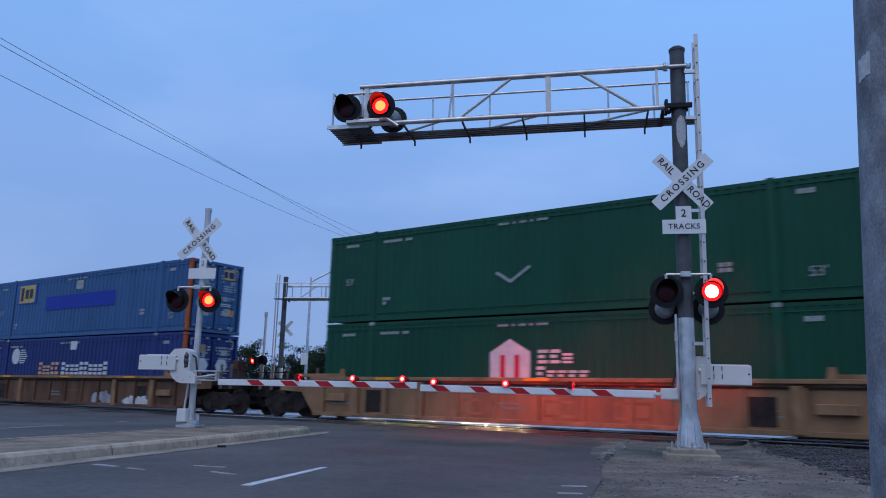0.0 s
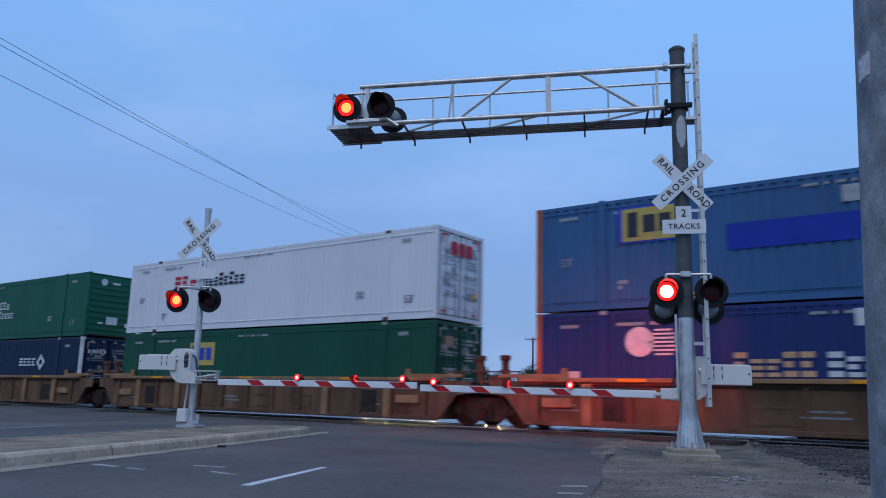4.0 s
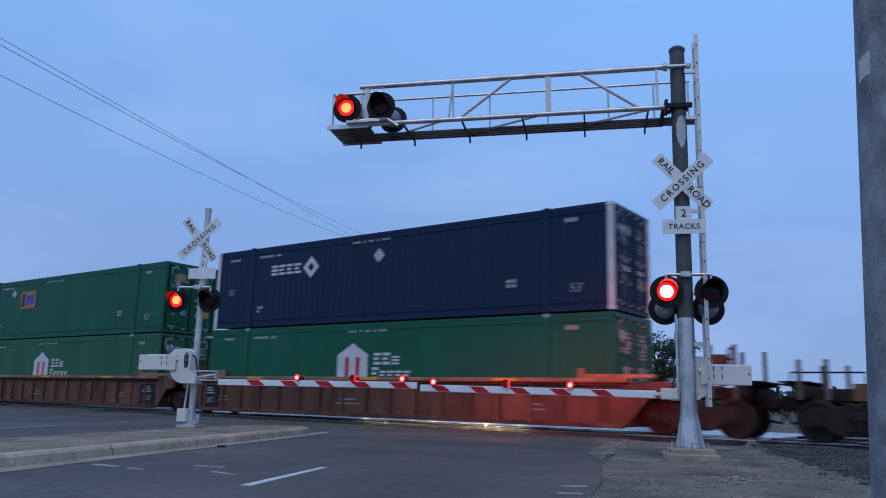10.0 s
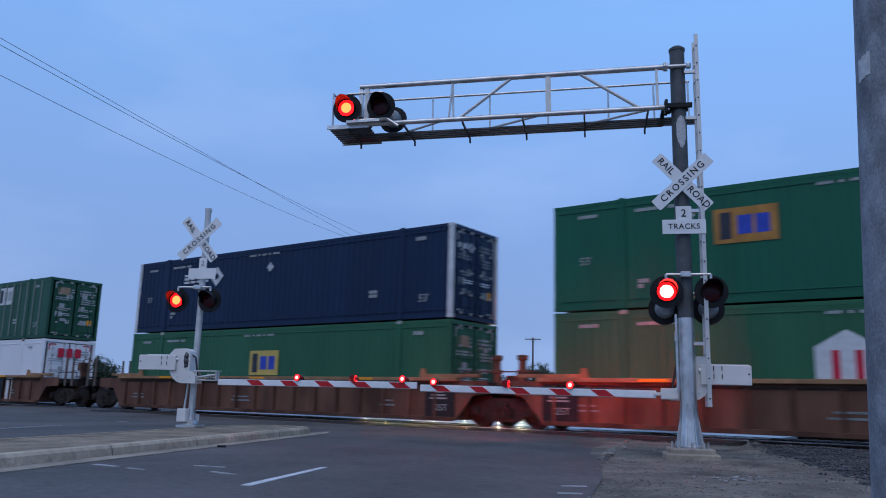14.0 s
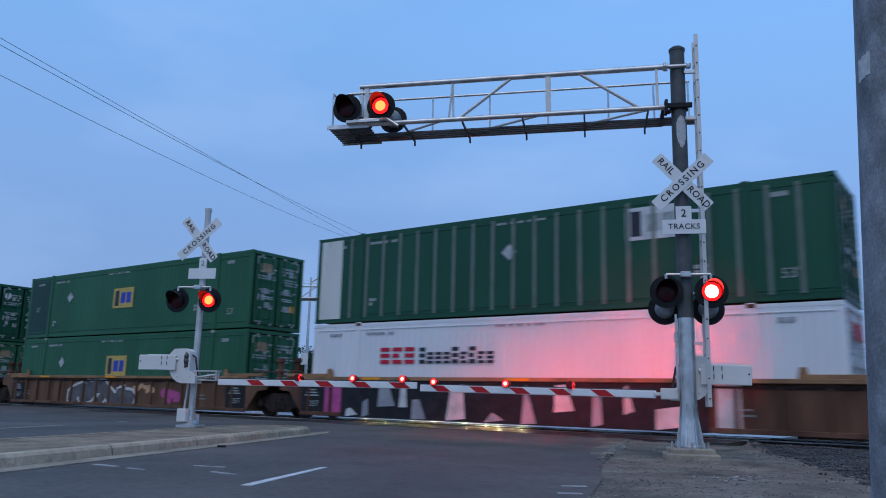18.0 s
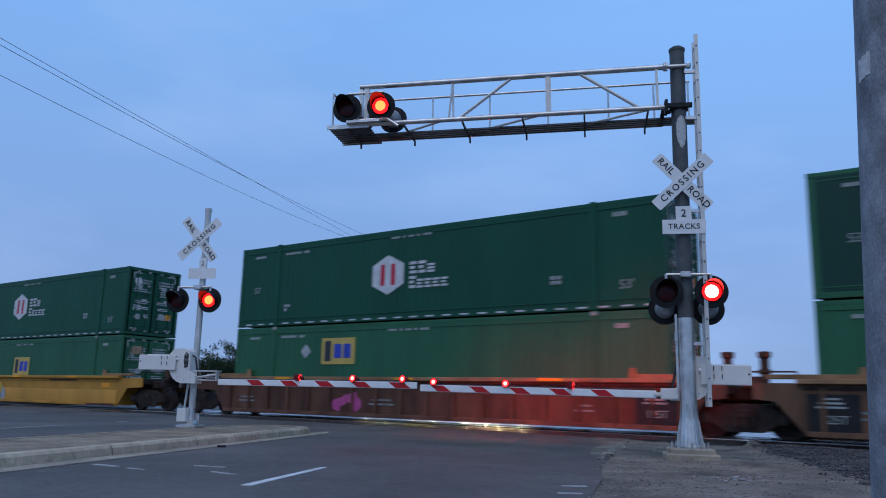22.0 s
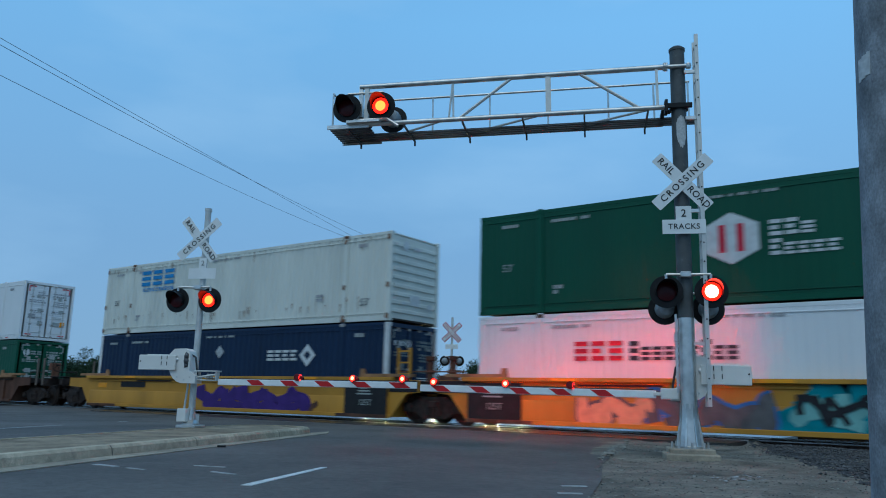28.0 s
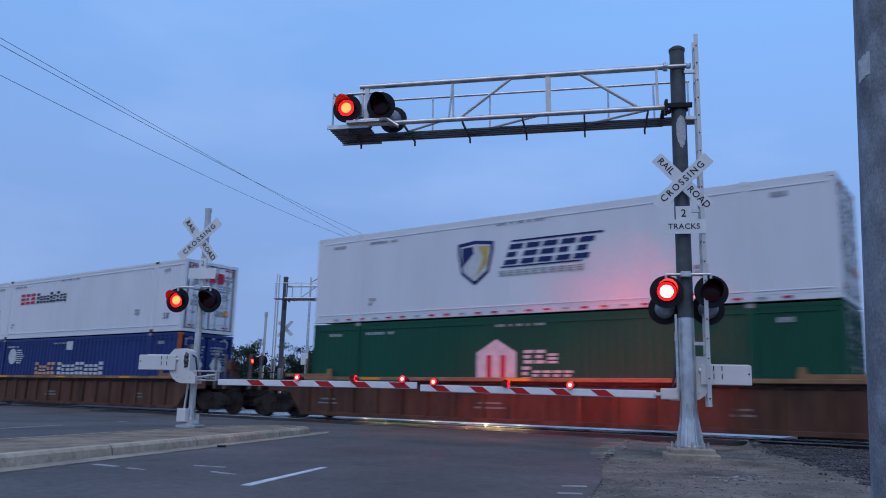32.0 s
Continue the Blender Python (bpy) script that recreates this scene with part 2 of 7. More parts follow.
STRIPE = mat("mark_band_blue", (0.012, 0.035, 0.33), 0.5, vary=0.12, scale=2, bump=0.0)
RUST = mat("rust_brown_steel", (0.125, 0.057, 0.036), 0.75, vary=0.45, scale=1.6, grime=0.6, grime_color=(0.055, 0.034, 0.028), bump=0.3, fine=40, streak=3.5, shift=0.2)
TAN = mat("faded_ochre_steel", (0.138, 0.072, 0.042), 0.75, vary=0.45, scale=1.5, grime=0.6, grime_color=(0.075, 0.043, 0.032), bump=0.25, fine=40, streak=3.5, shift=0.15)
TAN_PALE = mat("pale_ochre_steel", (0.29, 0.160, 0.082), 0.75, vary=0.32, scale=1.5, grime=0.55, grime_color=(0.13, 0.07, 0.045), bump=0.25, fine=40, streak=3.5)
YELLOW = mat("yellow_car_paint", (0.49, 0.235, 0.036), 0.6, vary=0.2, scale=0.8, grime=0.35, grime_color=(0.26, 0.14, 0.05), bump=0.15, fine=40, streak=4)
CHORD = mat("dusty_chord", (0.30, 0.165, 0.085), 0.8, vary=0.3, scale=1.6, grime=0.3, bump=0.25)
DARK_STEEL = mat("grimy_dark_steel", (0.036, 0.025, 0.021), 0.8, vary=0.45, scale=4, grime=0.45, grime_color=(0.075, 0.040, 0.028), bump=0.3)
WHEEL = mat("wheel_steel", (0.05, 0.034, 0.028), 0.65, 0.3, vary=0.3, scale=5, bump=0.2)
for m_ in (GREEN, GREEN_MID, GREEN_OLD, GREEN_PANEL, GREEN_DEEP, NAVY, BLUE, BLUE_DEEP):
    m_.node_tree.nodes["Principled BSDF"].inputs["Specular IOR Level"].default_value = 0.27
STENCIL = mat("stencil_panel", (0.022, 0.021, 0.022), 0.7, vary=0.2, scale=4, bump=0.1)
car_body_grey = mat("car_paint_grey", (0.08, 0.085, 0.09), 0.35, 0.3, vary=0.08, scale=2, bump=0.0)
car_glass = mat("car_glass", (0.012, 0.013, 0.015), 0.08, vary=0.1, bump=0.0)
tyre_mat = mat("tyre", (0.02, 0.02, 0.02), 0.85, vary=0.2, bump=0.2)
sticker_mat = mat("paper_sticker", (0.5, 0.5, 0.5), 0.7, vary=0.2, scale=25, bump=0.0)

# ---------- mesh helpers ----------


def box(bm, cx, cy, cz, sx, sy, sz, m=None, bevel=0.0):
    r = bmesh.ops.create_cube(bm, size=1)
    mt = Matrix.Translation((cx, cy, cz)) @ Matrix.Diagonal((sx, sy, sz, 1))
    bmesh.ops.transform(bm, matrix=(m @ mt) if m else mt, verts=r["verts"])
    if bevel:
        es = {ed for v in r["verts"] for ed in v.link_edges}
        bmesh.ops.bevel(bm, geom=list(es), offset=bevel, segments=1, affect="EDGES")
    return r["verts"]


def tube(bm, p0, p1, r0, r1=None, seg=10, caps=True):
    p0, p1 = Vector(p0), Vector(p1)
    d = p1 - p0
    q = d.to_track_quat("Z", "Y").to_matrix().to_4x4()
    m = Matrix.Translation((p0 + p1) / 2) @ q
    return bmesh.ops.create_cone(bm, cap_ends=caps, segments=seg, radius1=r0, radius2=r0 if r1 is None else r1, depth=d.length, matrix=m)["verts"]


def pipe(bm, pts, r, seg=8):
    for a, b in zip(pts, pts[1:]):
        tube(bm, a, b, r, r, seg)


def sweep(bm, pts, r, seg=6):
    """One connected tube along a path."""
    rows = []
    for i, p in enumerate(pts):
        d = (Vector(pts[min(i + 1, len(pts) - 1)]) - Vector(pts[max(i - 1, 0)])).normalized()
        q = d.to_track_quat("Z", "Y").to_matrix()
        rows.append([bm.verts.new(Vector(p) + q @ Vector((r * math.cos(2 * math.pi * k / seg), r * math.sin(2 * math.pi * k / seg), 0))) for k in range(seg)])
    for ra, rb in zip(rows, rows[1:]):
        for k in range(seg):
            bm.faces.new((ra[k], ra[(k + 1) % seg], rb[(k + 1) % seg], rb[k]))
    bm.faces.new(rows[0][::-1])
    bm.faces.new(rows[-1])


def slab(bm, pts, axis, a, b):
    """Extrude a 2D outline along an axis from a to b: axis y takes points (x, z), axis z takes (x, y), axis x takes (y, z)."""
    def put(u, v, w):
        return {"x": (w, u, v), "y": (u, w, v), "z": (u, v, w)}[axis]
    va = [bm.verts.new(put(u, v, a)) for u, v in pts]
    vb = [bm.verts.new(put(u, v, b)) for u, v in pts]
    n = len(pts)
    fs = [bm.faces.new(va), bm.faces.new(vb[::-1])]
    for i in range(n):
        fs.append(bm.faces.new((va[i], vb[i], vb[(i + 1) % n], va[(i + 1) % n])))
    bmesh.ops.recalc_face_normals(bm, faces=fs)
    return va + vb


def ring(bm, outer, inner, axis, a, b):
    """A flat ring between two outlines with the same count of points."""
    def put(u, v, w):
        return {"x": (w, u, v), "y": (u, w, v), "z": (u, v, w)}[axis]
    rows = [[bm.verts.new(put(u, v, w)) for u, v in o] for o, w in ((outer, a), (outer, b), (inner, b), (inner, a))]
    n = len(outer)
    fs = []
    for k in range(4):
        ra, rb = rows[k], rows[(k + 1) % 4]
        for i in range(n):
            fs.append(bm.faces.new((ra[i], ra[(i + 1) % n], rb[(i + 1) % n], rb[i])))
    bmesh.ops.recalc_face_normals(bm, faces=fs)


def lathe(bm, prof, seg=20, m=None):
    """Turn a profile of (radius, height) about z."""
    rows = []
    for rr, z in prof:
        rows.append([bm.verts.new((rr * math.cos(2 * math.pi * i / seg), rr * math.sin(2 * math.pi * i / seg), z)) for i in range(seg)])
    for ra, rb in zip(rows, rows[1:]):
        for i in range(seg):
            bm.faces.new((ra[i], ra[(i + 1) % seg], rb[(i + 1) % seg], rb[i]))
    if prof[0][0] > 1e-4:
        bm.faces.new(rows[0][::-1])
    if prof[-1][0] > 1e-4:
        bm.faces.new(rows[-1])
    vs = [v for r in rows for v in r]
    bmesh.ops.recalc_face_normals(bm, faces=list({fc for v in vs for fc in v.link_faces}))
    if m:
        bmesh.ops.transform(bm, matrix=m, verts=vs)
    return vs


def smooth(me, angle=40):
    me.polygons.foreach_set("use_smooth", [True] * len(me.polygons))
    me.set_sharp_from_angle(angle=radians(angle))


def finish(name, bm, material, soft_angle=35):
    me = bpy.data.meshes.new(name)
    bm.to_mesh(me)
    bm.free()
    for mm in (material if isinstance(material, (list, tuple)) else [material]):
        me.materials.append(mm)
    if soft_angle:
        smooth(me, soft_angle)
    return me


def part(name, bm, material, parent, label="", at=None):
    me = bm if isinstance(bm, bpy.types.Mesh) else finish(name, bm, material)
    ob = new(name, me)
    ob.parent = parent
    if at is not None:
        ob.matrix_basis = at
    if label:
        tagged(ob, label)
    return ob


def thing(name, label, category, at=None, group="", kind=""):
    ob = new(name)
    ob.empty_display_size = 0.3
    if at is not None:
        ob.matrix_basis = at
    return tagged(ob, label, category, group, kind)


def solid(name, bm, material, label="", category="", at=None, group="", kind=""):
    ob = new(name, finish(name, bm, material))
    if at is not None:
        ob.matrix_basis = at
    return tagged(ob, label, category, group, kind)


@functools.lru_cache(None)
def letters(text, size, material, extrude=0.002, space=1.0, bold=0.0):
    cu = bpy.data.curves.new("lettering", "FONT")
    cu.body, cu.size, cu.extrude, cu.align_x, cu.align_y = text, size, extrude, "CENTER", "CENTER"
    cu.resolution_u, cu.space_character, cu.offset = 3, space, bold
    ob = new("lettering", cu)
    me = bpy.data.meshes.new_from_object(ob)
    bpy.data.objects.remove(ob)
    bpy.data.curves.remove(cu)
    me.materials.clear()
    me.materials.append(material)
    return me


def B():
    return bmesh.new()


def circle(r, n=24, cx=0.0, cy=0.0, a0=0.0):
    return [(cx + r * math.cos(a0 + 2 * math.pi * i / n), cy + r * math.sin(a0 + 2 * math.pi * i / n)) for i in range(n)]


STAND = pose(0, 0, 0, 90)            # flat lettering stood upright, facing -y
FLIP = pose(0, 0, 0, 90, 0, 180)     # stood upright, facing +y

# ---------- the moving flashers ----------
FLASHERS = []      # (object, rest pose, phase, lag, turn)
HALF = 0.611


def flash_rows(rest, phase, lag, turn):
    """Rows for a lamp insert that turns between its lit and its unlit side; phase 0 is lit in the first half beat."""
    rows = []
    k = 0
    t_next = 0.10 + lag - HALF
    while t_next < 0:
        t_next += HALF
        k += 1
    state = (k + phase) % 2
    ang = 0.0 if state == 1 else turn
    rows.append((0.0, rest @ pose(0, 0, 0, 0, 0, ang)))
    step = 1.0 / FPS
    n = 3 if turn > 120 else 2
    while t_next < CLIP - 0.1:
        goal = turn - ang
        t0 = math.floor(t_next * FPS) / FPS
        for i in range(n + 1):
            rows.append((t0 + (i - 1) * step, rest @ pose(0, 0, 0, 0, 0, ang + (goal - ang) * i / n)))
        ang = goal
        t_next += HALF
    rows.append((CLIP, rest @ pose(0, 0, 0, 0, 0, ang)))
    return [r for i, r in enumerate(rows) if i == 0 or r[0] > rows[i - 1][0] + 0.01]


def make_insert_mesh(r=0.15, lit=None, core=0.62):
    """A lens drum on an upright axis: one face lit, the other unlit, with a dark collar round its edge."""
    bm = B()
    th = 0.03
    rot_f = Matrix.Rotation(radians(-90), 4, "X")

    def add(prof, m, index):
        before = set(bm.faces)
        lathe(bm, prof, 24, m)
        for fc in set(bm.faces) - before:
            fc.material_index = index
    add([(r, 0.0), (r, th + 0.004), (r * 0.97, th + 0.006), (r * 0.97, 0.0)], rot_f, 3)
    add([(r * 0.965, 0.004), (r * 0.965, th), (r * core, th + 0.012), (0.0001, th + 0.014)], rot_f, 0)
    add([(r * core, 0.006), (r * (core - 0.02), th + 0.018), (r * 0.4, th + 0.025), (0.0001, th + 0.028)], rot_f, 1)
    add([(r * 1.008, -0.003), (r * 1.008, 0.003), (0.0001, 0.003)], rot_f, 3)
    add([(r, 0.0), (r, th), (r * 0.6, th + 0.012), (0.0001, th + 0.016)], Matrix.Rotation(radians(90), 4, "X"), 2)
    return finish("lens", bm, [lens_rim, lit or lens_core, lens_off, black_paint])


INSERT = make_insert_mesh()
INSERT_FAR = make_insert_mesh(0.15, lens_far)
INSERT_REAR = make_insert_mesh(0.15, lens_rear, 0.36)
INSERT_FACING = make_insert_mesh(0.15, lens_white, 0.55)
INSERT_HOT = make_insert_mesh(0.15, lens_white, 0.70)


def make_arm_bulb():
    """A four-sided arm lamp: two opposite faces lit, the two between them unlit; the unseen rear one is a small
    over-bright disc, added to redden the train.
    """
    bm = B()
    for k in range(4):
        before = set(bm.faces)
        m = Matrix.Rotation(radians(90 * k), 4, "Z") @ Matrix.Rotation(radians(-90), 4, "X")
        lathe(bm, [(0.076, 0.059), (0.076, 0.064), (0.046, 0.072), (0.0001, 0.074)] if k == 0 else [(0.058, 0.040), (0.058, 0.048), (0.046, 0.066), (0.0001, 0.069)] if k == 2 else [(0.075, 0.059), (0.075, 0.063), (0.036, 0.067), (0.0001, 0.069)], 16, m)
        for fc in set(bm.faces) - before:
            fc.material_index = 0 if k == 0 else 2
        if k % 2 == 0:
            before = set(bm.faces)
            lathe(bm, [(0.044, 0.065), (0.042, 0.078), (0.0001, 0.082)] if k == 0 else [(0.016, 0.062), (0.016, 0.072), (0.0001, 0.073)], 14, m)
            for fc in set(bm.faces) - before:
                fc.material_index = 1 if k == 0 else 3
    return finish("bulb", bm, [bulb_rim, bulb_core, bulb_off, bulb_rear_fill])


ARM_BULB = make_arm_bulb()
VISOR_IN = black_paint


def lamp_unit(parent, at, phase, lag=0.0, far=False, label="black round flashing railway signal lamp", insert=None):
    """A round crossing lamp facing local +y: backing disc, barrel, hood, turning lens."""
    root_bm = B()
    ring(root_bm, circle(0.255, 28), circle(0.152, 28), "y", -0.012, 0.0)
    lamp = part("signal_lamp", finish("signal_lamp", root_bm, black_paint), None, parent, label, at)
    hb = B()
    lathe(hb, [(0.155, -0.012), (0.150, -0.10), (0.12, -0.20), (0.07, -0.235), (0.0001, -0.24)], 24, Matrix.Rotation(radians(-90), 4, "X"))
    part("housing", hb, lamp_back if insert is INSERT_REAR or "far side" in label else black_paint, lamp, "rounded back of the lamp")
    hb = B()
    n, rr = 18, 0.163
    # rear lamps: tube and end ring facing away, added to narrow the red beam
    if insert is INSERT_REAR:
        ring(hb, circle(0.163, 24), circle(0.159, 24), "y", 0.0, 0.34)
        ring(hb, circle(0.159, 24), circle(0.075, 24), "y", 0.334, 0.34)
        n = 0
    a0, a1 = radians(-25), radians(205)
    prev = None
    for i in range(n + 1 if n else 0):
        a = a0 + (a1 - a0) * i / n
        ln = 0.10 + 0.22 * max(0, math.sin(a)) ** 0.7 if math.sin(a) > 0 else 0.10
        o = [(rr * math.cos(a), 0.0, rr * math.sin(a)), (rr * math.cos(a), ln, rr * math.sin(a)), ((rr - 0.004) * math.cos(a), ln, (rr - 0.004) * math.sin(a)), ((rr - 0.004) * math.cos(a), 0.0, (rr - 0.004) * math.sin(a))]
        cur = [hb.verts.new(q) for q in o]
        if prev:
            for k in range(4):
                hb.faces.new((prev[k], prev[(k + 1) % 4], cur[(k + 1) % 4], cur[k]))
        prev = cur
    part("visor", hb, VISOR_IN, lamp, "short black hood over the lens")


    rest = pose(0, 0.0, 0)
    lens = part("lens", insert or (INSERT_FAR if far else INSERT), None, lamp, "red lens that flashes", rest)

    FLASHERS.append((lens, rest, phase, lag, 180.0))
    return lamp

# ---------- ground, road, median, tracks ----------
# road frame: u to the right across the road, v along it away from the camera
RA, RB = Vector((0.899, 0.438, 0)), Vector((-0.438, 0.899, 0))
ROAD_TURN = math.degrees(math.atan2(0.438, 0.899))
TRACK_Y = 20.085
TRACK2_Y = 24.45
RAIL_TOP = 0.085


def rise(y):
    """The road climbs a little to the level of the rails and falls again behind them."""
    def s(a):
        a = min(1, max(0, a))
        return a * a * (3 - 2 * a)
    return 0.062 * s((y - 14.5) / 3.6) * (1 - s((y - 26.5) / 6.0))


def uv(u, v, z=0.0):
    q = RA * u + RB * v
    return Vector((q.x, q.y, z))


bm = B()
vs = {}
edges_x = [-1500, -300, -120, -60, -30, -12, 0, 12, 30, 60, 120, 300, 1500]
for ix, x in enumerate(edges_x):
    for iy, y in enumerate(edges_x):
        vs[ix, iy] = bm.verts.new((x, y + 6, -0.03))
for ix in range(len(edges_x) - 1):
    for iy in range(len(edges_x) - 1):
        bm.faces.new((vs[ix, iy], vs[ix + 1, iy], vs[ix + 1, iy + 1], vs[ix, iy + 1]))
solid("ground", bm, field, "dry open ground beyond the railway", "ground", kind="structure")

# asphalt sheet
bm = B()
us = [-26, -20, -15, -11.5, -8, -5.4, -3, -1.2, 0.1]
vv = [-14, -6, 0, 4, 7.2, 8.8, 10.2, 11.3, 12.4, 13.3, 14.5, 15.75, 17, 18.5, 20, 21.5, 23, 25, 27, 30, 34, 40, 48, 60, 80, 120]
edge_u = {7.2: 0.11, 8.8: 0.2, 10.2: 0.24, 11.3: 0.3, 12.4: 0.42, 13.3: 0.53, 14.5: 0.72, 15.75: 0.91}
grid = []
for v in vv:
    row = []
    for u in us:
        uu = u
        if u == us[-1]:
            uu = edge_u.get(v, 0.0 if v < 7 else 1.1) + 0.03 * math.sin(v * 5.1)
        q = uv(uu, v)
        row.append(bm.verts.new((q.x, q.y, rise(q.y))))
    grid.append(row)
for ra, rb in zip(grid, grid[1:]):
    for i in range(len(us) - 1):
        bm.faces.new((ra[i], ra[i + 1], rb[i + 1], rb[i]))
solid("road", bm, asphalt, "worn dark grey asphalt road over a railway crossing", "road", kind="structure")

# dirt shoulder beside the road; towards the rails it turns into dark ballast
def in_ballast(x, y):
    """Ballast lies beyond a ragged line from the crossing's edge down to the street pole."""
    edge = (x + 4.25) * 2.35 + (y - 16.9)
    return edge + 0.5 * noise.noise(Vector((x * 1.3, y * 1.3, 4.0))) > 0 and x > -4.6


def shoulder_z(x, y, u):
    hum = 0.045 * noise.noise(Vector((x * 0.7, y * 0.7, 0.3))) + 0.02 * noise.noise(Vector((x * 2.3, y * 2.3, 1.7))) + 0.010 * noise.noise(Vector((x * 7.0, y * 7.0, 2.1)))
    z = -0.012 + min(1, max(0, (u - 0.3) * 2)) * (0.03 + hum) + rise(y) * 0.8
    if in_ballast(x, y):
        z -= 0.02 + 0.05 * min(1, max(0, (y - 15.0) / 3))
    return -0.04 if y > 16.7 and x < -4.7 else z


bm = B()
xs = [0.06 + 0.25 * i for i in range(0, 67)]
prev = None
for v in [-14, -4, 2, 4] + [5 + 0.3 * i for i in range(53)]:
    row = []
    for u in xs:
        q = uv(u - 0.25, v)
        y_ = min(q.y, 18.6)
        row.append(bm.verts.new((q.x, y_, shoulder_z(q.x, y_, u))))
    if prev:
        for i in range(len(xs) - 1):
            fc = bm.faces.new((prev[i], prev[i + 1], row[i + 1], row[i]))
            c_ = fc.calc_center_median()
            fc.material_index = 1 if in_ballast(c_.x, c_.y) else 0
    prev = row
bmesh.ops.recalc_face_normals(bm, faces=bm.faces)
solid("dirt_shoulder", bm, [dirt, ballast_bed], "dusty packed dirt turning into dark gravel at the roadside", "ground", kind="structure")

# broken asphalt flakes along the road edge, and pale stone chips on the dirt
rng = random.Random(5)


def chips(name, count, place, size, material, label, flat=0.5):
    verts, faces = [], []
    for k in range(count):
        q = place(rng)
        s = size[0] + (size[1] - size[0]) * rng.random() ** 2.2
        base = len(verts)
        a = rng.random() * 6.28
        sx, sy, sz = s * rng.uniform(0.6, 1.2), s * rng.uniform(0.6, 1.2), s * rng.uniform(0.5, 1.1) * flat
        for dx, dy, dz in ((1, 0, 0.2), (0, 1, -0.1), (-1, 0.1, 0.15), (0.1, -1, -0.05), (0.1, 0.15, 1), (-0.1, 0, -0.7)):
            dx, dy, dz = dx + rng.uniform(-0.25, 0.25), dy + rng.uniform(-0.25, 0.25), dz + rng.uniform(-0.2, 0.2)
            x, y, z = dx * sx, dy * sy, dz * sz
            verts.append((q[0] + x * math.cos(a) - y * math.sin(a), q[1] + x * math.sin(a) + y * math.cos(a), q[2] + z + sz * 0.3))
        for a_, b_, c_ in ((0, 1, 4), (1, 2, 4), (2, 3, 4), (3, 0, 4), (1, 0, 5), (2, 1, 5), (3, 2, 5), (0, 3, 5)):
            faces.append((base + a_, base + b_, base + c_))
    me = bpy.data.meshes.new(name)
    me.from_pydata(verts, [], faces)
    me.materials.append(material)
    return tagged(new(name, me), label, "gravel", kind="stuff")


chip_pale = mat("pale_chip", (0.24, 0.215, 0.18), 0.9, vary=0.45, scale=3, bump=0.2)


def at_shoulder(r):
    v = r.uniform(5.5, 17)
    u = max(0.02, 0.13 * (v - 9.0)) + 6.2 * r.random() ** 1.1 - abs(r.gauss(0, 0.07))
    q = uv(u, v)
    return q.x, q.y, shoulder_z(q.x, q.y, u + 0.25) + 0.004


def at_berm(r):
    while True:
        x, y = r.uniform(-4.5, 7.5), r.uniform(8.6, 18.9)
        if in_ballast(x + r.gauss(0, 0.18), y + r.gauss(0, 0.25)):
            return x, y, shoulder_z(x, min(y, 18.6), 1.0) + 0.006


def at_scuff(r):
    q = Vector((-2.5, 9.15)) + Vector((r.gauss(0, 0.22), r.gauss(0, 0.30)))
    return q.x, q.y, shoulder_z(q.x, q.y, 1.0) + 0.004


def at_rail(r):
    x = r.choice((r.uniform(-4.4, 16), r.uniform(-60, -29)))
    return x, r.uniform(18.3, 26.2), -0.04 + r.uniform(0, 0.03)


chips("gravel_chips", 13000, at_shoulder, (0.004, 0.020), chip_pale, "pale stone chips scattered over the dirt")
chips("dark_chips", 4500, at_shoulder, (0.003, 0.015), stone_mat, "dark stone chips scattered over the dirt", 0.7)
def at_edge(r):
    v = r.gauss(14.2, 1.1)
    q = uv(0.60 + 0.13 * (v - 14.2) + r.gauss(0, 0.05), v)
    return q.x, q.y, 0.025 + rise(q.y) * 0.8


chips("white_scuffs", 60, at_scuff, (0.01, 0.05), worn_paint, "white chalky scraps scattered on the dirt", 0.25)
chips("broken_edge", 190, at_edge, (0.02, 0.08), chip_pale, "pale broken asphalt and concrete lumps at the road edge", 0.6)
chips("ballast_spill", 17000, at_berm, (0.012, 0.040), stone_mat, "dark grey crushed ballast stones spilled beside the rails", 0.9)
chips("ballast", 9000, at_rail, (0.02, 0.06), stone_mat, "crushed stone ballast between the rails", 0.9)

bm = B()
for x0, x1 in ((-4.95, 400), (-400, -29.3)):
    box(bm, (x0 + x1) / 2, 22.3, -0.10, x1 - x0, 8.6, 0.14)
solid("ballast_bed", bm, ballast_bed, "dark ballast bed under the two tracks", "track bed", kind="structure")

# crossing surface: panels between and beside the rails
panel_ob = thing("crossing_surface", "pale worn concrete crossing panels laid between the rails", "crossing", kind="structure")


def panel_mesh(w, d):
    b = B()
    box(b, 0, 0, -0.06, w - 0.02, d - 0.012, 0.12, bevel=0.012)
    return finish("panel", b, panel_mat)


p_in, p_out, p_mid = panel_mesh(2.44, 1.33), panel_mesh(2.44, 0.62), panel_mesh(2.44, 1.44)
for ty in (TRACK_Y, TRACK2_Y):
    for k in range(10):
        x = -28.1 + k * 2.44
        part("panel", p_in, None, panel_ob, at=pose(x, ty, 0.078))
        if ty == TRACK_Y:
            part("panel", p_mid, None, panel_ob, at=pose(x, (TRACK_Y + TRACK2_Y) / 2, 0.076))
        for sgn in (-1, 1):
            part("panel", p_out, None, panel_ob, at=pose(x, ty + sgn * (0.7175 + 0.07 + 0.33), 0.078))


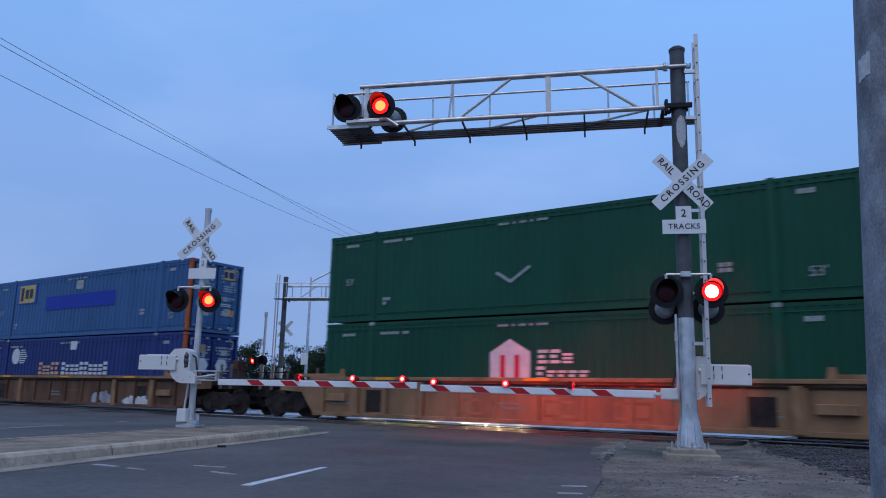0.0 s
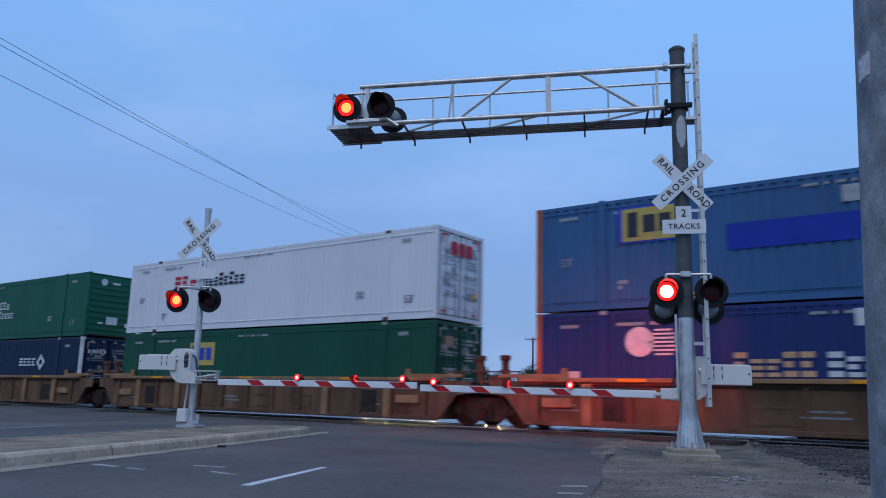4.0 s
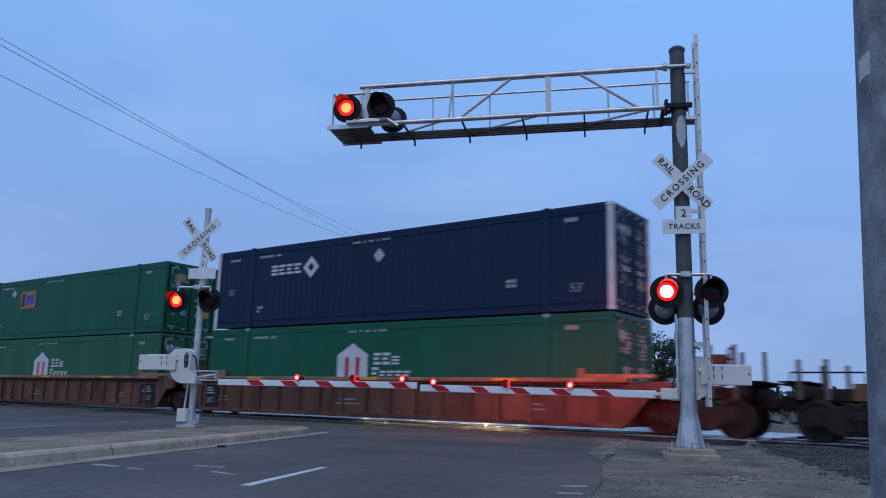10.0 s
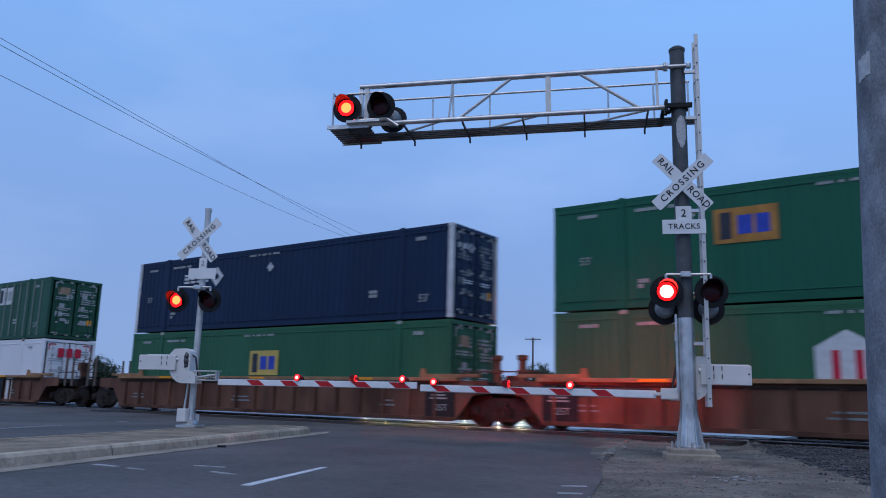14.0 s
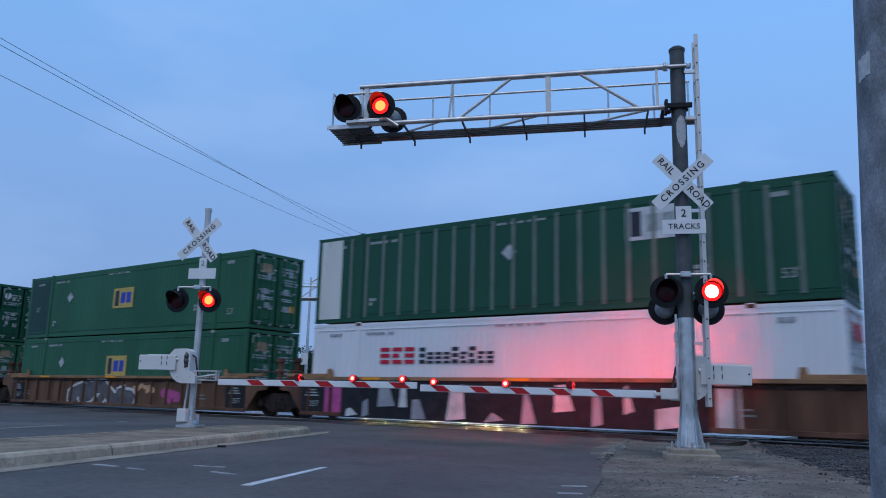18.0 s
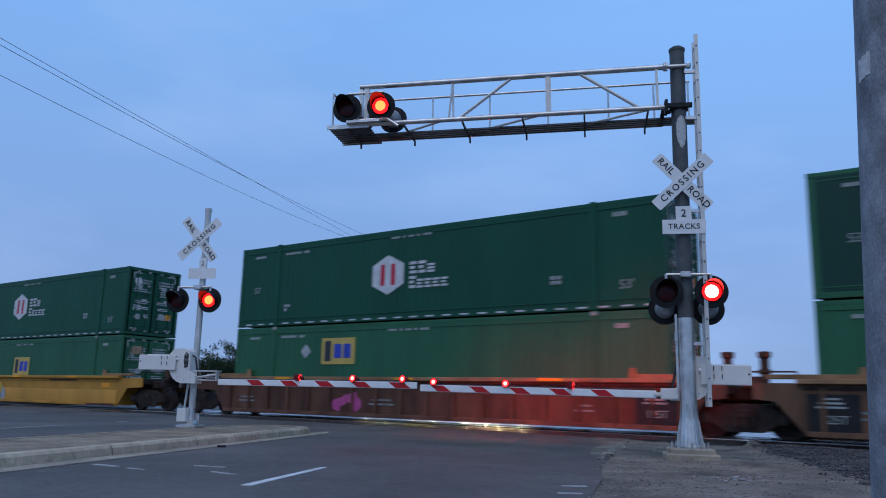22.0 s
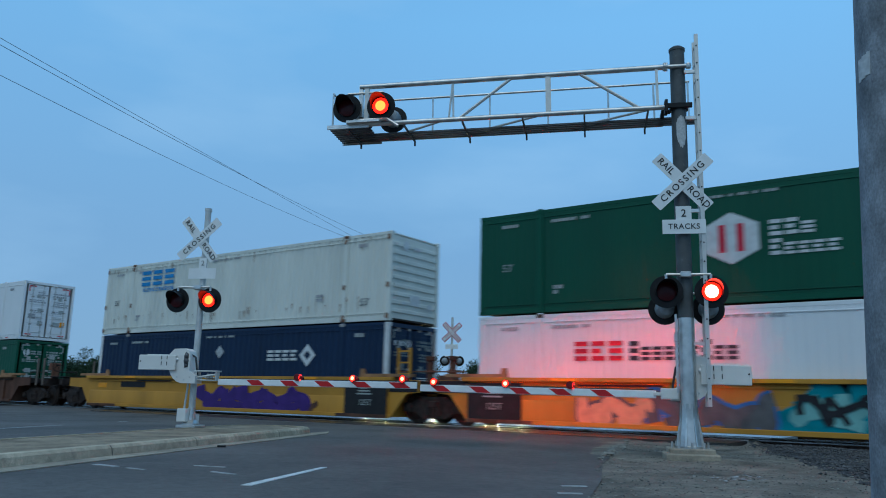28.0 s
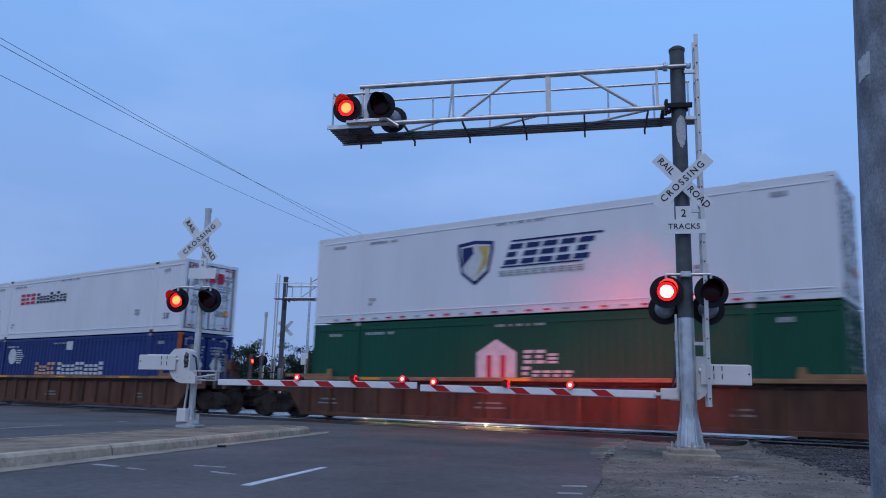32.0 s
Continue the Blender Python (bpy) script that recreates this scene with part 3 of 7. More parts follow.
# dark sloping strip, laid here as the shade beside the near rail and flangeway
bm = B()
ends = []
for x in (-29.3, -4.95):
    ends.append([bm.verts.new((x, y, z)) for y, z in ((17.15, -0.02), (17.15, rise(17.15) + 0.008), (17.6, rise(17.6) + 0.012), (18.64, 0.074), (18.64, -0.02))])
for k in range(5):
    bm.faces.new((ends[0][k], ends[1][k], ends[1][(k + 1) % 5], ends[0][(k + 1) % 5]))
bm.faces.new(ends[0])
bm.faces.new(ends[1][::-1])
bmesh.ops.recalc_face_normals(bm, faces=bm.faces)
solid("crossing_apron", bm, rail_shade_mat, "smooth dark strip standing for the shade along the nearest rail", "road", kind="structure")


def track(y, label):
    t = thing("railway_track", label, "track", pose(0, y, 0), group="railway tracks", kind="structure")
    for sgn in (-1, 1):
        hb, wb = B(), B()
        slab(hb, [(-0.036, RAIL_TOP - 0.035), (0.036, RAIL_TOP - 0.035), (0.036, RAIL_TOP - 0.008), (0.028, RAIL_TOP), (-0.028, RAIL_TOP), (-0.036, RAIL_TOP - 0.008)], "x", -420, 420)
        slab(wb, [(-0.07, RAIL_TOP - 0.18), (0.07, RAIL_TOP - 0.18), (0.07, RAIL_TOP - 0.165), (0.009, RAIL_TOP - 0.14), (0.009, RAIL_TOP - 0.035), (-0.009, RAIL_TOP - 0.035), (-0.009, RAIL_TOP - 0.14), (-0.07, RAIL_TOP - 0.165)], "x", -420, 420)
        rail = part("rail", wb, rail_rust, t, "rusty steel rail with a polished head", pose(0, sgn * 0.7535, 0))
        part("rail_head", hb, rail_steel, rail, "bright worn running surface")
    tb = B()
    box(tb, 0, 0, RAIL_TOP - 0.26, 0.23, 2.6, 0.16, bevel=0.01)
    tie = finish("tie", tb, tie_wood)
    for k in range(36):
        part("tie", tie, None, t, at=pose(-4.2 + 0.54 * k, 0, 0))
    return t


track(TRACK_Y, "steel railway track set into the road crossing")
track(TRACK2_Y, "second steel railway track behind the first")

# median island with kerb, gutter and joints
ME0, ME1, NOSE = -7.78, -5.8, 17.6
med = thing("median_island", "weathered concrete median island with a rounded nose and kerb", "median", kind="structure")


def island_outline(inset, tip):
    pts = [(ME1 - inset, -14), (ME1 - inset, NOSE - 1.1)]
    for i in range(1, 10):
        a = math.pi / 2 * i / 9
        pts.append((ME1 - inset - (1.0 - math.cos(a)) * 1.0, NOSE - 1.1 + math.sin(a) * (1.1 - inset)))
    for i in range(1, 10):
        a = math.pi / 2 * i / 9
        pts.append((ME0 + inset + (1.0 - math.sin(a)) * 1.1, NOSE - 1.4 + 0.3 * 1 + math.cos(a) * (1.1 - inset)))
    pts += [(ME0 + inset, NOSE - 1.4), (ME0 + inset, -14)]
    return [tuple(uv(u, v)[:2]) for u, v in pts]


oa, ob_ = island_outline(0.0, 0), island_outline(0.16, 0)
bm = B()
slab(bm, ob_, "z", -0.02, 0.125)
part("island_top", bm, concrete_island, med, "stained brown concrete paving of the island")
bm = B()
for i in range(len(oa) - 1):
    a, b, c, d = Vector(oa[i]), Vector(oa[i + 1]), Vector(ob_[i + 1]), Vector(ob_[i])
    prof = [(a, 0.0), (a.lerp(d, 0.12), 0.10), (a.lerp(d, 0.35), 0.135), (d, 0.14), (d, 0.0)]
    prof2 = [(b, 0.0), (b.lerp(c, 0.12), 0.10), (b.lerp(c, 0.35), 0.135), (c, 0.14), (c, 0.0)]
    v0 = [bm.verts.new((q.x, q.y, z)) for q, z in prof]
    v1 = [bm.verts.new((q.x, q.y, z)) for q, z in prof2]
    for k in range(len(prof) - 1):
        bm.faces.new((v0[k], v1[k], v1[k + 1], v0[k + 1]))
bmesh.ops.remove_doubles(bm, verts=bm.verts, dist=0.0005)
bmesh.ops.recalc_face_normals(bm, faces=bm.faces)
part("kerb", bm, concrete, med, "pale worn concrete kerb")
bm = B()
slab(bm, [tuple(uv(u, v)[:2]) for u, v in ((ME1 + 0.01, -14), (ME1 + 0.33, -14), (ME1 + 0.30, NOSE - 0.6), (ME1 + 0.02, NOSE + 0.35), (ME1 - 0.10, NOSE - 0.5), (ME1 + 0.01, NOSE - 1.2))], "z", -0.01, 0.012)
part("gutter", bm, gutter_mat, med, "pale concrete gutter strip")
bm = B()
for v in (-2.5, 0.6, 3.7, 6.4, 9.25, 11.5, 14.9):
    sides = [[bm.verts.new(uv(u, v + dv, z)) for u, z in ((ME1 + 0.003, 0.0), (ME1 - 0.016, 0.102), (ME1 - 0.053, 0.137), (ME1 - 0.17, 0.143), (ME1 - 0.17, 0.0))] for dv in (0.0, 0.016)]
    for k in range(4):
        bm.faces.new((sides[0][k], sides[0][k + 1], sides[1][k + 1], sides[1][k]))
bmesh.ops.recalc_face_normals(bm, faces=bm.faces)
part("joint", bm, asphalt_dark, med, "dark expansion joints across the kerb")

# road markings
MARKS = [(-2.96, 6.86, -2.91, 8.92, 0.10), (-2.96, -2.0, -2.96, 0.2, 0.10), (-11.62, 14.2, -11.88, 16.75, 0.08), (-16.5, 23.9, -17.9, 28.2, 0.14), (-12.24, 19.7, -12.12, 19.9, 0.16), (-4.78, 7.92, -4.50, 7.80, 0.05), (-5.3, 8.15, -4.95, 8.0, 0.09), (-3.8, 7.92, -3.46, 7.74, 0.06), (-4.3, 8.5, -3.9, 8.45, 0.03), (-0.18, 8.02, 0.06, 8.08, 0.09), (-0.2, 7.38, 0.02, 7.42, 0.08)]
for k, (u0, v0, u1, v1, w) in enumerate(MARKS):
    d = Vector((u1 - u0, v1 - v0)).normalized()
    nx, ny = -d.y * w / 2, d.x * w / 2
    bm = B()
    slab(bm, [tuple(uv(*q)[:2]) for q in ((u0 + nx, v0 + ny), (u0 - nx, v0 - ny), (u1 - nx * 0.8, v1 - ny * 0.8), (u1 + nx * 0.7, v1 + ny))], "z", 0.0, 0.006 + rise(uv(u0, v0).y))
    solid("road_marking", bm, paint_road if k < 2 else worn_paint, "white painted lane line on the asphalt" if k < 2 else "faded remnant of a white painted line", "road marking", group="road markings", kind="structure")
# litter by the kerb
bm = B()
box(bm, 0, 0, 0.03, 0.22, 0.08, 0.05, bevel=0.012)
solid("rubber_scrap", bm, tyre_mat, "dark scrap of tyre rubber lying by the kerb", "debris", pose(*uv(-5.42, 11.55), 0, 0, 40) @ Matrix.Scale(0.6, 4))

# ---------- crossing signals ----------
FACE = 180 + ROAD_TURN     # local +y looks down the road at the waiting traffic, local +x to the left of it


def crossbuck(parent, z, y, size=1.15, w=0.205, ink=None, x=0.0, turns=(-47, 43)):
    """Two crossed blades lettered as crossing sign, facing local +y."""
    for k, (txts, ang) in enumerate(((("RAIL", "ROAD"), turns[0]), (("CROSSING",), turns[1]))):
        b = B()
        h, r = size / 2, 0.012
        pts = [(-h, -w / 2 + r), (-h + r, -w / 2), (h - r, -w / 2), (h, -w / 2 + r), (h, w / 2 - r), (h - r, w / 2), (-h + r, w / 2), (-h, w / 2 - r)]
        slab(b, pts, "y", 0, 0.005)
        m = pose(x, y + 0.012 * k, z, 0, ang, 0)
        blade = part("blade", b, sign_white, parent, "white reflective crossing blade with black letters", m)
        if k == 0:
            for txt, dx in (("RAIL", 0.362), ("ROAD", -0.352)):
                part("lettering", letters(txt, 0.150, ink or sign_black, 0.002, 1.05, 0.001), None, blade, "bold letters " + txt, pose(dx, 0.008, 0) @ FLIP)
        else:
            part("lettering", letters("CROSSING", 0.150, ink or sign_black, 0.002, 1.32, 0.001), None, blade, "bold letters CROSSING", pose(0, 0.008, 0) @ FLIP)


def plate(parent, w, h, m, text="", size=0.1, name="plate", label="small white sign plate"):
    b = B()
    box(b, 0, 0, 0, w, 0.004, h, bevel=0.001)
    p = part(name, b, sign_white, parent, label, m)
    if text:
        part("lettering", letters(text, size, sign_black if h > 0.2 and w > 0.2 else MARK_GREY, 0.002, 1.1, 0.001), None, p, "black lettering " + text, pose(0, 0.005, 0) @ FLIP)
    return p


def gate_arm(parent, root, yaw, length, stripes, lamps, flip, lag, pitch=0.0):
    """A striped gate arm in local space of its signal, with its lamps."""
    m = root @ pose(0, 0, 0, 0, pitch, yaw)
    b = B()
    box(b, length / 2 + 0.03, 0, 0, length - 0.06, 0.035, 0.118, bevel=0.008)
    arm = part("gate_arm", b, arm_white, parent, "white gate arm with slanted red stripes, lowered", m)
    for s0, s1 in stripes:
        sb = B()
        k = 0.075 * flip
        for sgn in (-1, 1):
            y0, y1 = (0.0178, 0.0195) if sgn > 0 else (-0.0195, -0.0178)
            slab(sb, [(s0 - k, 0.051), (s1 - k, 0.051), (s1 + k, -0.051), (s0 + k, -0.051)], "y", y0, y1)
        part("stripe", sb, arm_red, arm, "slanted red reflective stripe")
    for x, phase, steady in lamps:
        hb = B()
        tube(hb, (0, 0, -0.088), (0, 0, -0.075), 0.016, 0.016, 8)
        ring(hb, circle(0.083, 18), circle(0.076, 18), "y", -0.080, 0.072)
        # closed back and rear tube, added to shape the red beam onto the train
        ring(hb, circle(0.083, 18), circle(0.041, 18), "y", -0.080, -0.075)
        ring(hb, circle(0.047, 18), circle(0.041, 18), "y", -0.20, -0.080)
        holder = part("arm_lamp", hb, black_paint, arm, "small round red gate arm lamp", pose(x, 0, 0.106, 5, 0, 0 if flip < 0 else 180) @ Matrix.Scale(0.74, 4))
        hb = B()
        ring(hb, circle(0.088, 18), circle(0.0835, 18), "y", -0.072, 0.074)
        ring(hb, circle(0.088, 18), circle(0.080, 18), "y", 0.0745, 0.078)
        part("lens_cover", hb, bulb_cover, holder, "dull red plastic cover of the lamp")
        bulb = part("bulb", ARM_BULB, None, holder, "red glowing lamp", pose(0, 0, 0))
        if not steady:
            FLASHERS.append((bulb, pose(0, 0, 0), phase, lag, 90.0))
    cb = B()
    pipe(cb, [(0.1, 0.0, 0.075), (length * 0.35, 0.0, 0.066), (length * 0.7, 0.0, 0.066), (length - 0.2, 0.0, 0.066)], 0.008, 6)
    part("lamp_cable", cb, rubber_cable, arm, "thin black cable along the arm")
    return arm


def gate_machine(parent, side, dy=0.0):
    """Gate drive casing, pivot, counterweight plates and arm clamp; side +1 puts the counterweight to local +x."""
    s = side
    b = B()
    pts = [(-0.30, 0.88), (0.02, 0.88), (0.11, 0.91), (0.19, 0.97), (0.25, 1.05), (0.29, 1.14), (0.31, 1.24), (0.31, 1.44), (0.26, 1.50), (0.20, 1.56), (-0.04, 1.57), (-0.12, 1.52), (-0.16, 1.42), (-0.16, 1.12), (-0.30, 1.02)]
    slab(b, [(s * x + s * 0.06, z) for x, z in pts], "y", 0.13, 0.40)
    mach = part("gate_machine", b, white_box, parent, "white gate drive casing bolted to the mast", pose(0, dy, 0))
    b = B()
    lathe(b, [(0.045, 0.0), (0.045, 0.015), (0.028, 0.03), (0.0001, 0.034)], 14, Matrix.Translation((s * 0.20, 0.40, 1.34)) @ Matrix.Rotation(radians(-90), 4, "X"))
    part("pivot_cover", b, galv, mach, "round cap of the pivot shaft")
    b = B()
    slab(b, [(s * 0.02, 1.18), (s * -0.06, 1.20), (s * -0.06, 1.46), (s * 0.0, 1.50), (s * 0.04, 1.42)], "y", 0.40, 0.404)
    for zz, rr in ((1.42, 0.035), (1.32, 0.05), (1.23, 0.03)):
        lathe(b, [(rr, 0.0), (rr, 0.03), (rr * 0.5, 0.045), (0.0001, 0.046)], 10, Matrix.Translation((s * -0.02, 0.40, zz)) @ Matrix.Rotation(radians(-90), 4, "X"))
    part("linkage", b, walk_steel, mach, "dark cranks and linkage in the casing's recess")
    b = B()
    cw = 0.82 if s > 0 else 0.74
    box(b, s * (0.19 + cw / 2), 0.44, 1.28, cw, 0.03, 0.30, bevel=0.01)
    box(b, s * (0.23 + cw / 2), 0.10, 1.32, cw, 0.03, 0.28, bevel=0.01)
    part("counterweight", b, white_box, mach, "white counterweight plate behind the pivot")
    b = B()
    for zz in (1.26, 1.38):
        for xx in (0.38, 0.50):
            box(b, s * xx, 0.458, zz, 0.012, 0.006, 0.075)
    for zz in (1.30,):
        tube(b, (s * (0.15 + cw), 0.45, zz), (s * (0.15 + cw), 0.462, zz), 0.014)
    tagged(part("bolt_slot", b, black_paint, mach, "dark bolt slots in the counterweight"), kind="stuff")
    b = B()
    for xx, zz in ((0.0, 0.95), (0.16, 1.0), (-0.12, 1.0), (0.2, 1.42), (-0.02, 1.45)):
        tube(b, (s * xx, 0.40, zz), (s * xx, 0.415, zz), 0.014, 0.014, 6)
    tagged(part("bolt", b, galv, mach, "bolt heads on the casing"), kind="stuff")
    b = B()
    if s > 0:
        for zz in (0.95, 1.13):
            box(b, s * -0.40, 0.22, zz, 0.52, 0.20, 0.025, bevel=0.005)
        box(b, s * -0.20, 0.22, 1.04, 0.03, 0.18, 0.18, bevel=0.005)
        box(b, s * -0.46, 0.22, 1.03, 0.10, 0.10, 0.10, bevel=0.01)
        tube(b, (s * -0.22, 0.30, 1.00), (s * -0.62, 0.30, 1.06), 0.022, 0.022, 8)
        box(b, s * -0.62, 0.22, 1.04, 0.03, 0.14, 0.18, bevel=0.005)
    else:
        box(b, s * -0.28, 0.42, 0.98, 0.26, 0.10, 0.17, bevel=0.01)
        box(b, s * -0.46, 0.42, 0.975, 0.12, 0.04, 0.05, bevel=0.005)
    for k in range(4):
        tube(b, (s * (-0.42 - 0.06 * k if s > 0 else -0.18 - 0.06 * k), 0.12 if s > 0 else 0.36, 1.0 if s > 0 else 0.93), (s * (-0.42 - 0.06 * k if s > 0 else -0.18 - 0.06 * k), 0.33 if s > 0 else 0.48, 1.0 if s > 0 else 0.93), 0.012, 0.012, 6)
    part("arm_clamp", b, white_box if s < 0 else alu, mach, "galvanised clamp that holds the arm")
    b = B()
    pipe(b, [(s * -0.05, 0.30, 1.46), (s * -0.16, 0.30, 1.40), (s * -0.20, 0.30, 1.20), (s * -0.22, 0.28, 1.05)], 0.018, 8)
    part("cable", b, rubber_cable, mach, "looped black cable from the casing")
    return mach


def lamp_pair(parent, z, half, tilt=0.0, lag=0.0, back=True, far=False, y=0.16, x0=0.0, front=None):
    """Crossarm with a pair of alternately flashing lamps to each side of the mast."""
    b = B()
    pipe(b, [(x0 - half, y, z + 0.19), (x0 - half, y, z + 0.27), (x0 + half, y, z + 0.27), (x0 + half, y, z + 0.19)], 0.024, 8)
    box(b, 0, y * 0.6, z + 0.27, 0.16, 0.24, 0.09, bevel=0.01)
    part("lamp_bracket", b, galv, parent, "galvanised pipe bracket carrying the lamps")
    lamp_unit(parent, pose(x0 + half, y, z, tilt), 1, lag, far, insert=front)
    lamp_unit(parent, pose(x0 - half, y, z, tilt), 0, lag, far, insert=front)
    if back:
        b = B()
        pipe(b, [(x0 - half, -y - 0.1, z - 0.04), (x0 - half, -y - 0.1, z + 0.03), (x0 + half, -y - 0.1, z + 0.03), (x0 + half, -y - 0.1, z - 0.04)], 0.022, 8)
        part("lamp_bracket", b, galv, parent, "galvanised pipe bracket of the rear lamps")
        lamp_unit(parent, pose(x0 + half, -y - 0.12, z - 0.22, tilt, 0, 180), 1, lag, far, "grey-backed signal lamp that faces the railway", insert=None if far else INSERT_REAR)
        lamp_unit(parent, pose(x0 - half, -y - 0.12, z - 0.22, tilt, 0, 180), 0, lag, far, "grey-backed signal lamp that faces the railway", insert=None if far else INSERT_REAR)


def ladder(parent, x, y, z0, z1, w=0.32, turn=0.0):
    b = B()
    m = pose(x, y, 0, 0, 0, turn)
    box(b, 0, 0, (z0 + z1) / 2, 0.06, 0.035, z1 - z0, m)
    lad = part("ladder_rail", b, alu, parent, "perforated aluminium ladder rail beside the mast")
    b = B()
    k = z0 + 0.12
    while k < z1:
        tube(b, m @ Vector((0, 0.016, k)), m @ Vector((0, 0.022, k)), 0.013, 0.013, 8)
        k += 0.30
    tagged(part("hole", b, black_paint, lad, "dark holes along the rail"), kind="stuff")
    b = B()
    box(b, 0, -w, (z0 + z1) / 2, 0.05, 0.035, z1 - z0, m)
    part("ladder_rail", b, alu, parent)
    k = z0 + 0.2
    rb = B()
    tube(rb, (0, 0, 0), (0, -w, 0), 0.011, 0.011, 6)
    rung = finish("rung", rb, alu)
    while k < z1:
        part("rung", rung, None, parent, at=m @ pose(0, 0, k))
        k += 0.30
    return lad


def cantilever(at, label, x_sign=1, reach=5.95, top=6.66, far=False, lag=0.0, group="", sag=0.0):
    """A mast with a trussed cantilever walkway over the road; local +x (times x_sign) points over the road."""
    s = x_sign
    t = thing("cantilever_signal", label, "crossing signal", at, group)
    b = B()
    box(b, 0, 0, 0.03, 0.78, 0.78, 0.16, bevel=0.02)
    box(b, 0, 0, 0.13, 0.66, 0.66, 0.10, bevel=0.015)
    part("footing", b, gutter_mat, t, "pale square concrete footing")
    b = B()
    lathe(b, [(0.225, 0.17), (0.225, 0.205), (0.190, 0.215), (0.152, 0.50), (0.130, 0.78), (0.130, 0.84)], 10)
    base = part("base_casting", b, galv, t, "flared galvanised base casting")
    fb, nb = B(), B()
    slab(fb, [(0.14, 0.21), (0.222, 0.21), (0.212, 0.24), (0.150, 0.58), (0.12, 0.70)], "y", -0.009, 0.009)
    tube(nb, (0.262, 0, 0.17), (0.262, 0, 0.27), 0.018, 0.018, 6)
    fin, bolt = finish("fin", fb, galv), finish("bolt", nb, galv)
    for k in range(8):
        part("fin", fin, None, base, at=pose(0, 0, 0, 0, 0, 22.5 + 45 * k))
        part("bolt", bolt, None, base, at=pose(0, 0, 0, 0, 0, 45 * k))
    b = B()
    lathe(b, [(0.126, 0.72), (0.124, 2.15)], 24)
    part("lower_mast", b, galv, t, "bright galvanised lower mast")
    b = B()
    lathe(b, [(0.122, 2.15), (0.120, top - 0.05), (0.132, top - 0.05), (0.132, top - 0.01), (0.08, top + 0.03), (0.0001, top + 0.035)], 24)
    mast = part("mast", b, mast_grey, t, "dull dark grey steel mast with a cap")
    if not far:
        b = B()
        prev = None
        for k in range(15):
            z0, z1 = 5.16 - 0.24 * math.sin(math.pi * (k + 1) / 16) - 0.02 * (k % 3), 5.26 + 0.20 * math.sin(math.pi * (k + 1) / 16) ** 0.6 - 0.03 * (k % 2)
            a = radians(62 + 5.5 * k)
            cur = [b.verts.new((q * math.cos(a), q * math.sin(a), zz)) for q, zz in ((0.1185, z0), (0.1218, z0), (0.1218, z1), (0.1185, z1))]
            if prev:
                for j in range(4):
                    b.faces.new((prev[j], cur[j], cur[(j + 1) % 4], prev[(j + 1) % 4]))
            prev = cur
        part("scuff", b, sticker_mat, mast, "pale scuffed patch of bare metal")
    # collar at the walkway, and the flanged pipe that passes through the mast above it
    b = B()
    lathe(b, [(0.12, 5.57), (0.15, 5.57), (0.15, 5.66), (0.12, 5.66)], 20)
    box(b, s * 0.21, 0.10, 5.60, 0.05, 0.20, 0.22, bevel=0.01)
    box(b, s * 0.20, -0.10, 5.60, 0.14, 0.06, 0.06)
    box(b, s * 0.24, -0.42, 5.60, 0.06, 0.66, 0.06)
    box(b, s * 0.02, 0.13, 5.615, 0.44, 0.05, 0.085, bevel=0.01)
    part("collar", b, black_paint, t, "dark bolted collar that holds the truss")
    b = B()
    tube(b, (s * 0.24, 0.12, 6.30), (s * -0.15, 0.12, 6.30), 0.036, 0.036, 12)
    lathe(b, [(0.0001, -0.05), (0.04, -0.04), (0.052, 0.0), (0.04, 0.04), (0.0001, 0.05)], 12, Matrix.Translation((s * -0.16, 0.12, 6.30)))
    part("through_pipe", b, galv, t, "pipe through the mast with a rounded end cap")
    b = B()
    for dx in (0.185, 0.21):
        tube(b, (s * dx, 0.12, 6.30), (s * (dx + 0.014), 0.12, 6.30), 0.075, 0.075, 12)
    for k in range(6):
        a_ = k * math.pi / 3
        tube(b, (s * 0.165, 0.12 + 0.06 * math.cos(a_), 6.30 + 0.06 * math.sin(a_)), (s * 0.245, 0.12 + 0.06 * math.cos(a_), 6.30 + 0.06 * math.sin(a_)), 0.010, 0.010, 6)
    part("flange", b, galv, t, "bolted flange of the top pipe")
    # front truss
    fixed = set(t.children)
    yf, yb, zt, zb = 0.12, -0.70, 6.30, 5.60
    tip = reach - 0.52
    b = B()
    pipe(b, [(s * 0.2, yf, zt), (s * tip, yf, zt)], 0.046, 12)
    part("top_chord", b, galv, t, "thick galvanised top pipe of the truss")
    b = B()
    pipe(b, [(s * 0.2, yf, zb), (s * tip, yf, zb)], 0.042, 12)
    part("bottom_chord", b, galv, t, "galvanised bottom pipe of the truss")
    b = B()
    pipe(b, [(s * 0.2, yb, zb), (s * (reach - 0.05), yb, zb)], 0.042, 12)
    part("rear_chord", b, galv, t, "galvanised rear pipe below the walkway")
    for x, w in ((0.34, 0.04), (2.12, 0.09), (5.30, 0.08)):
        b = B()
        box(b, s * x, yf, (zt + zb) / 2, w, 0.05, zt - zb)
        part("strut", b, alu, t)
    for x in (3.745, 3.83):
        b = B()
        tube(b, (s * 3.76, yf, zt), (s * x, yf, zb), 0.018, 0.018, 8)
        part("strut", b, alu, t, "thin pair of spread struts")
    for x0, z0, x1, z1 in ((0.62, zb, 1.62, zt), (3.66, zb, 2.72, zt)):
        b = B()
        tube(b, (s * x0, yf, z0), (s * x1, yf, z1), 0.028, 0.028, 8)
        part("diagonal", b, alu, t)
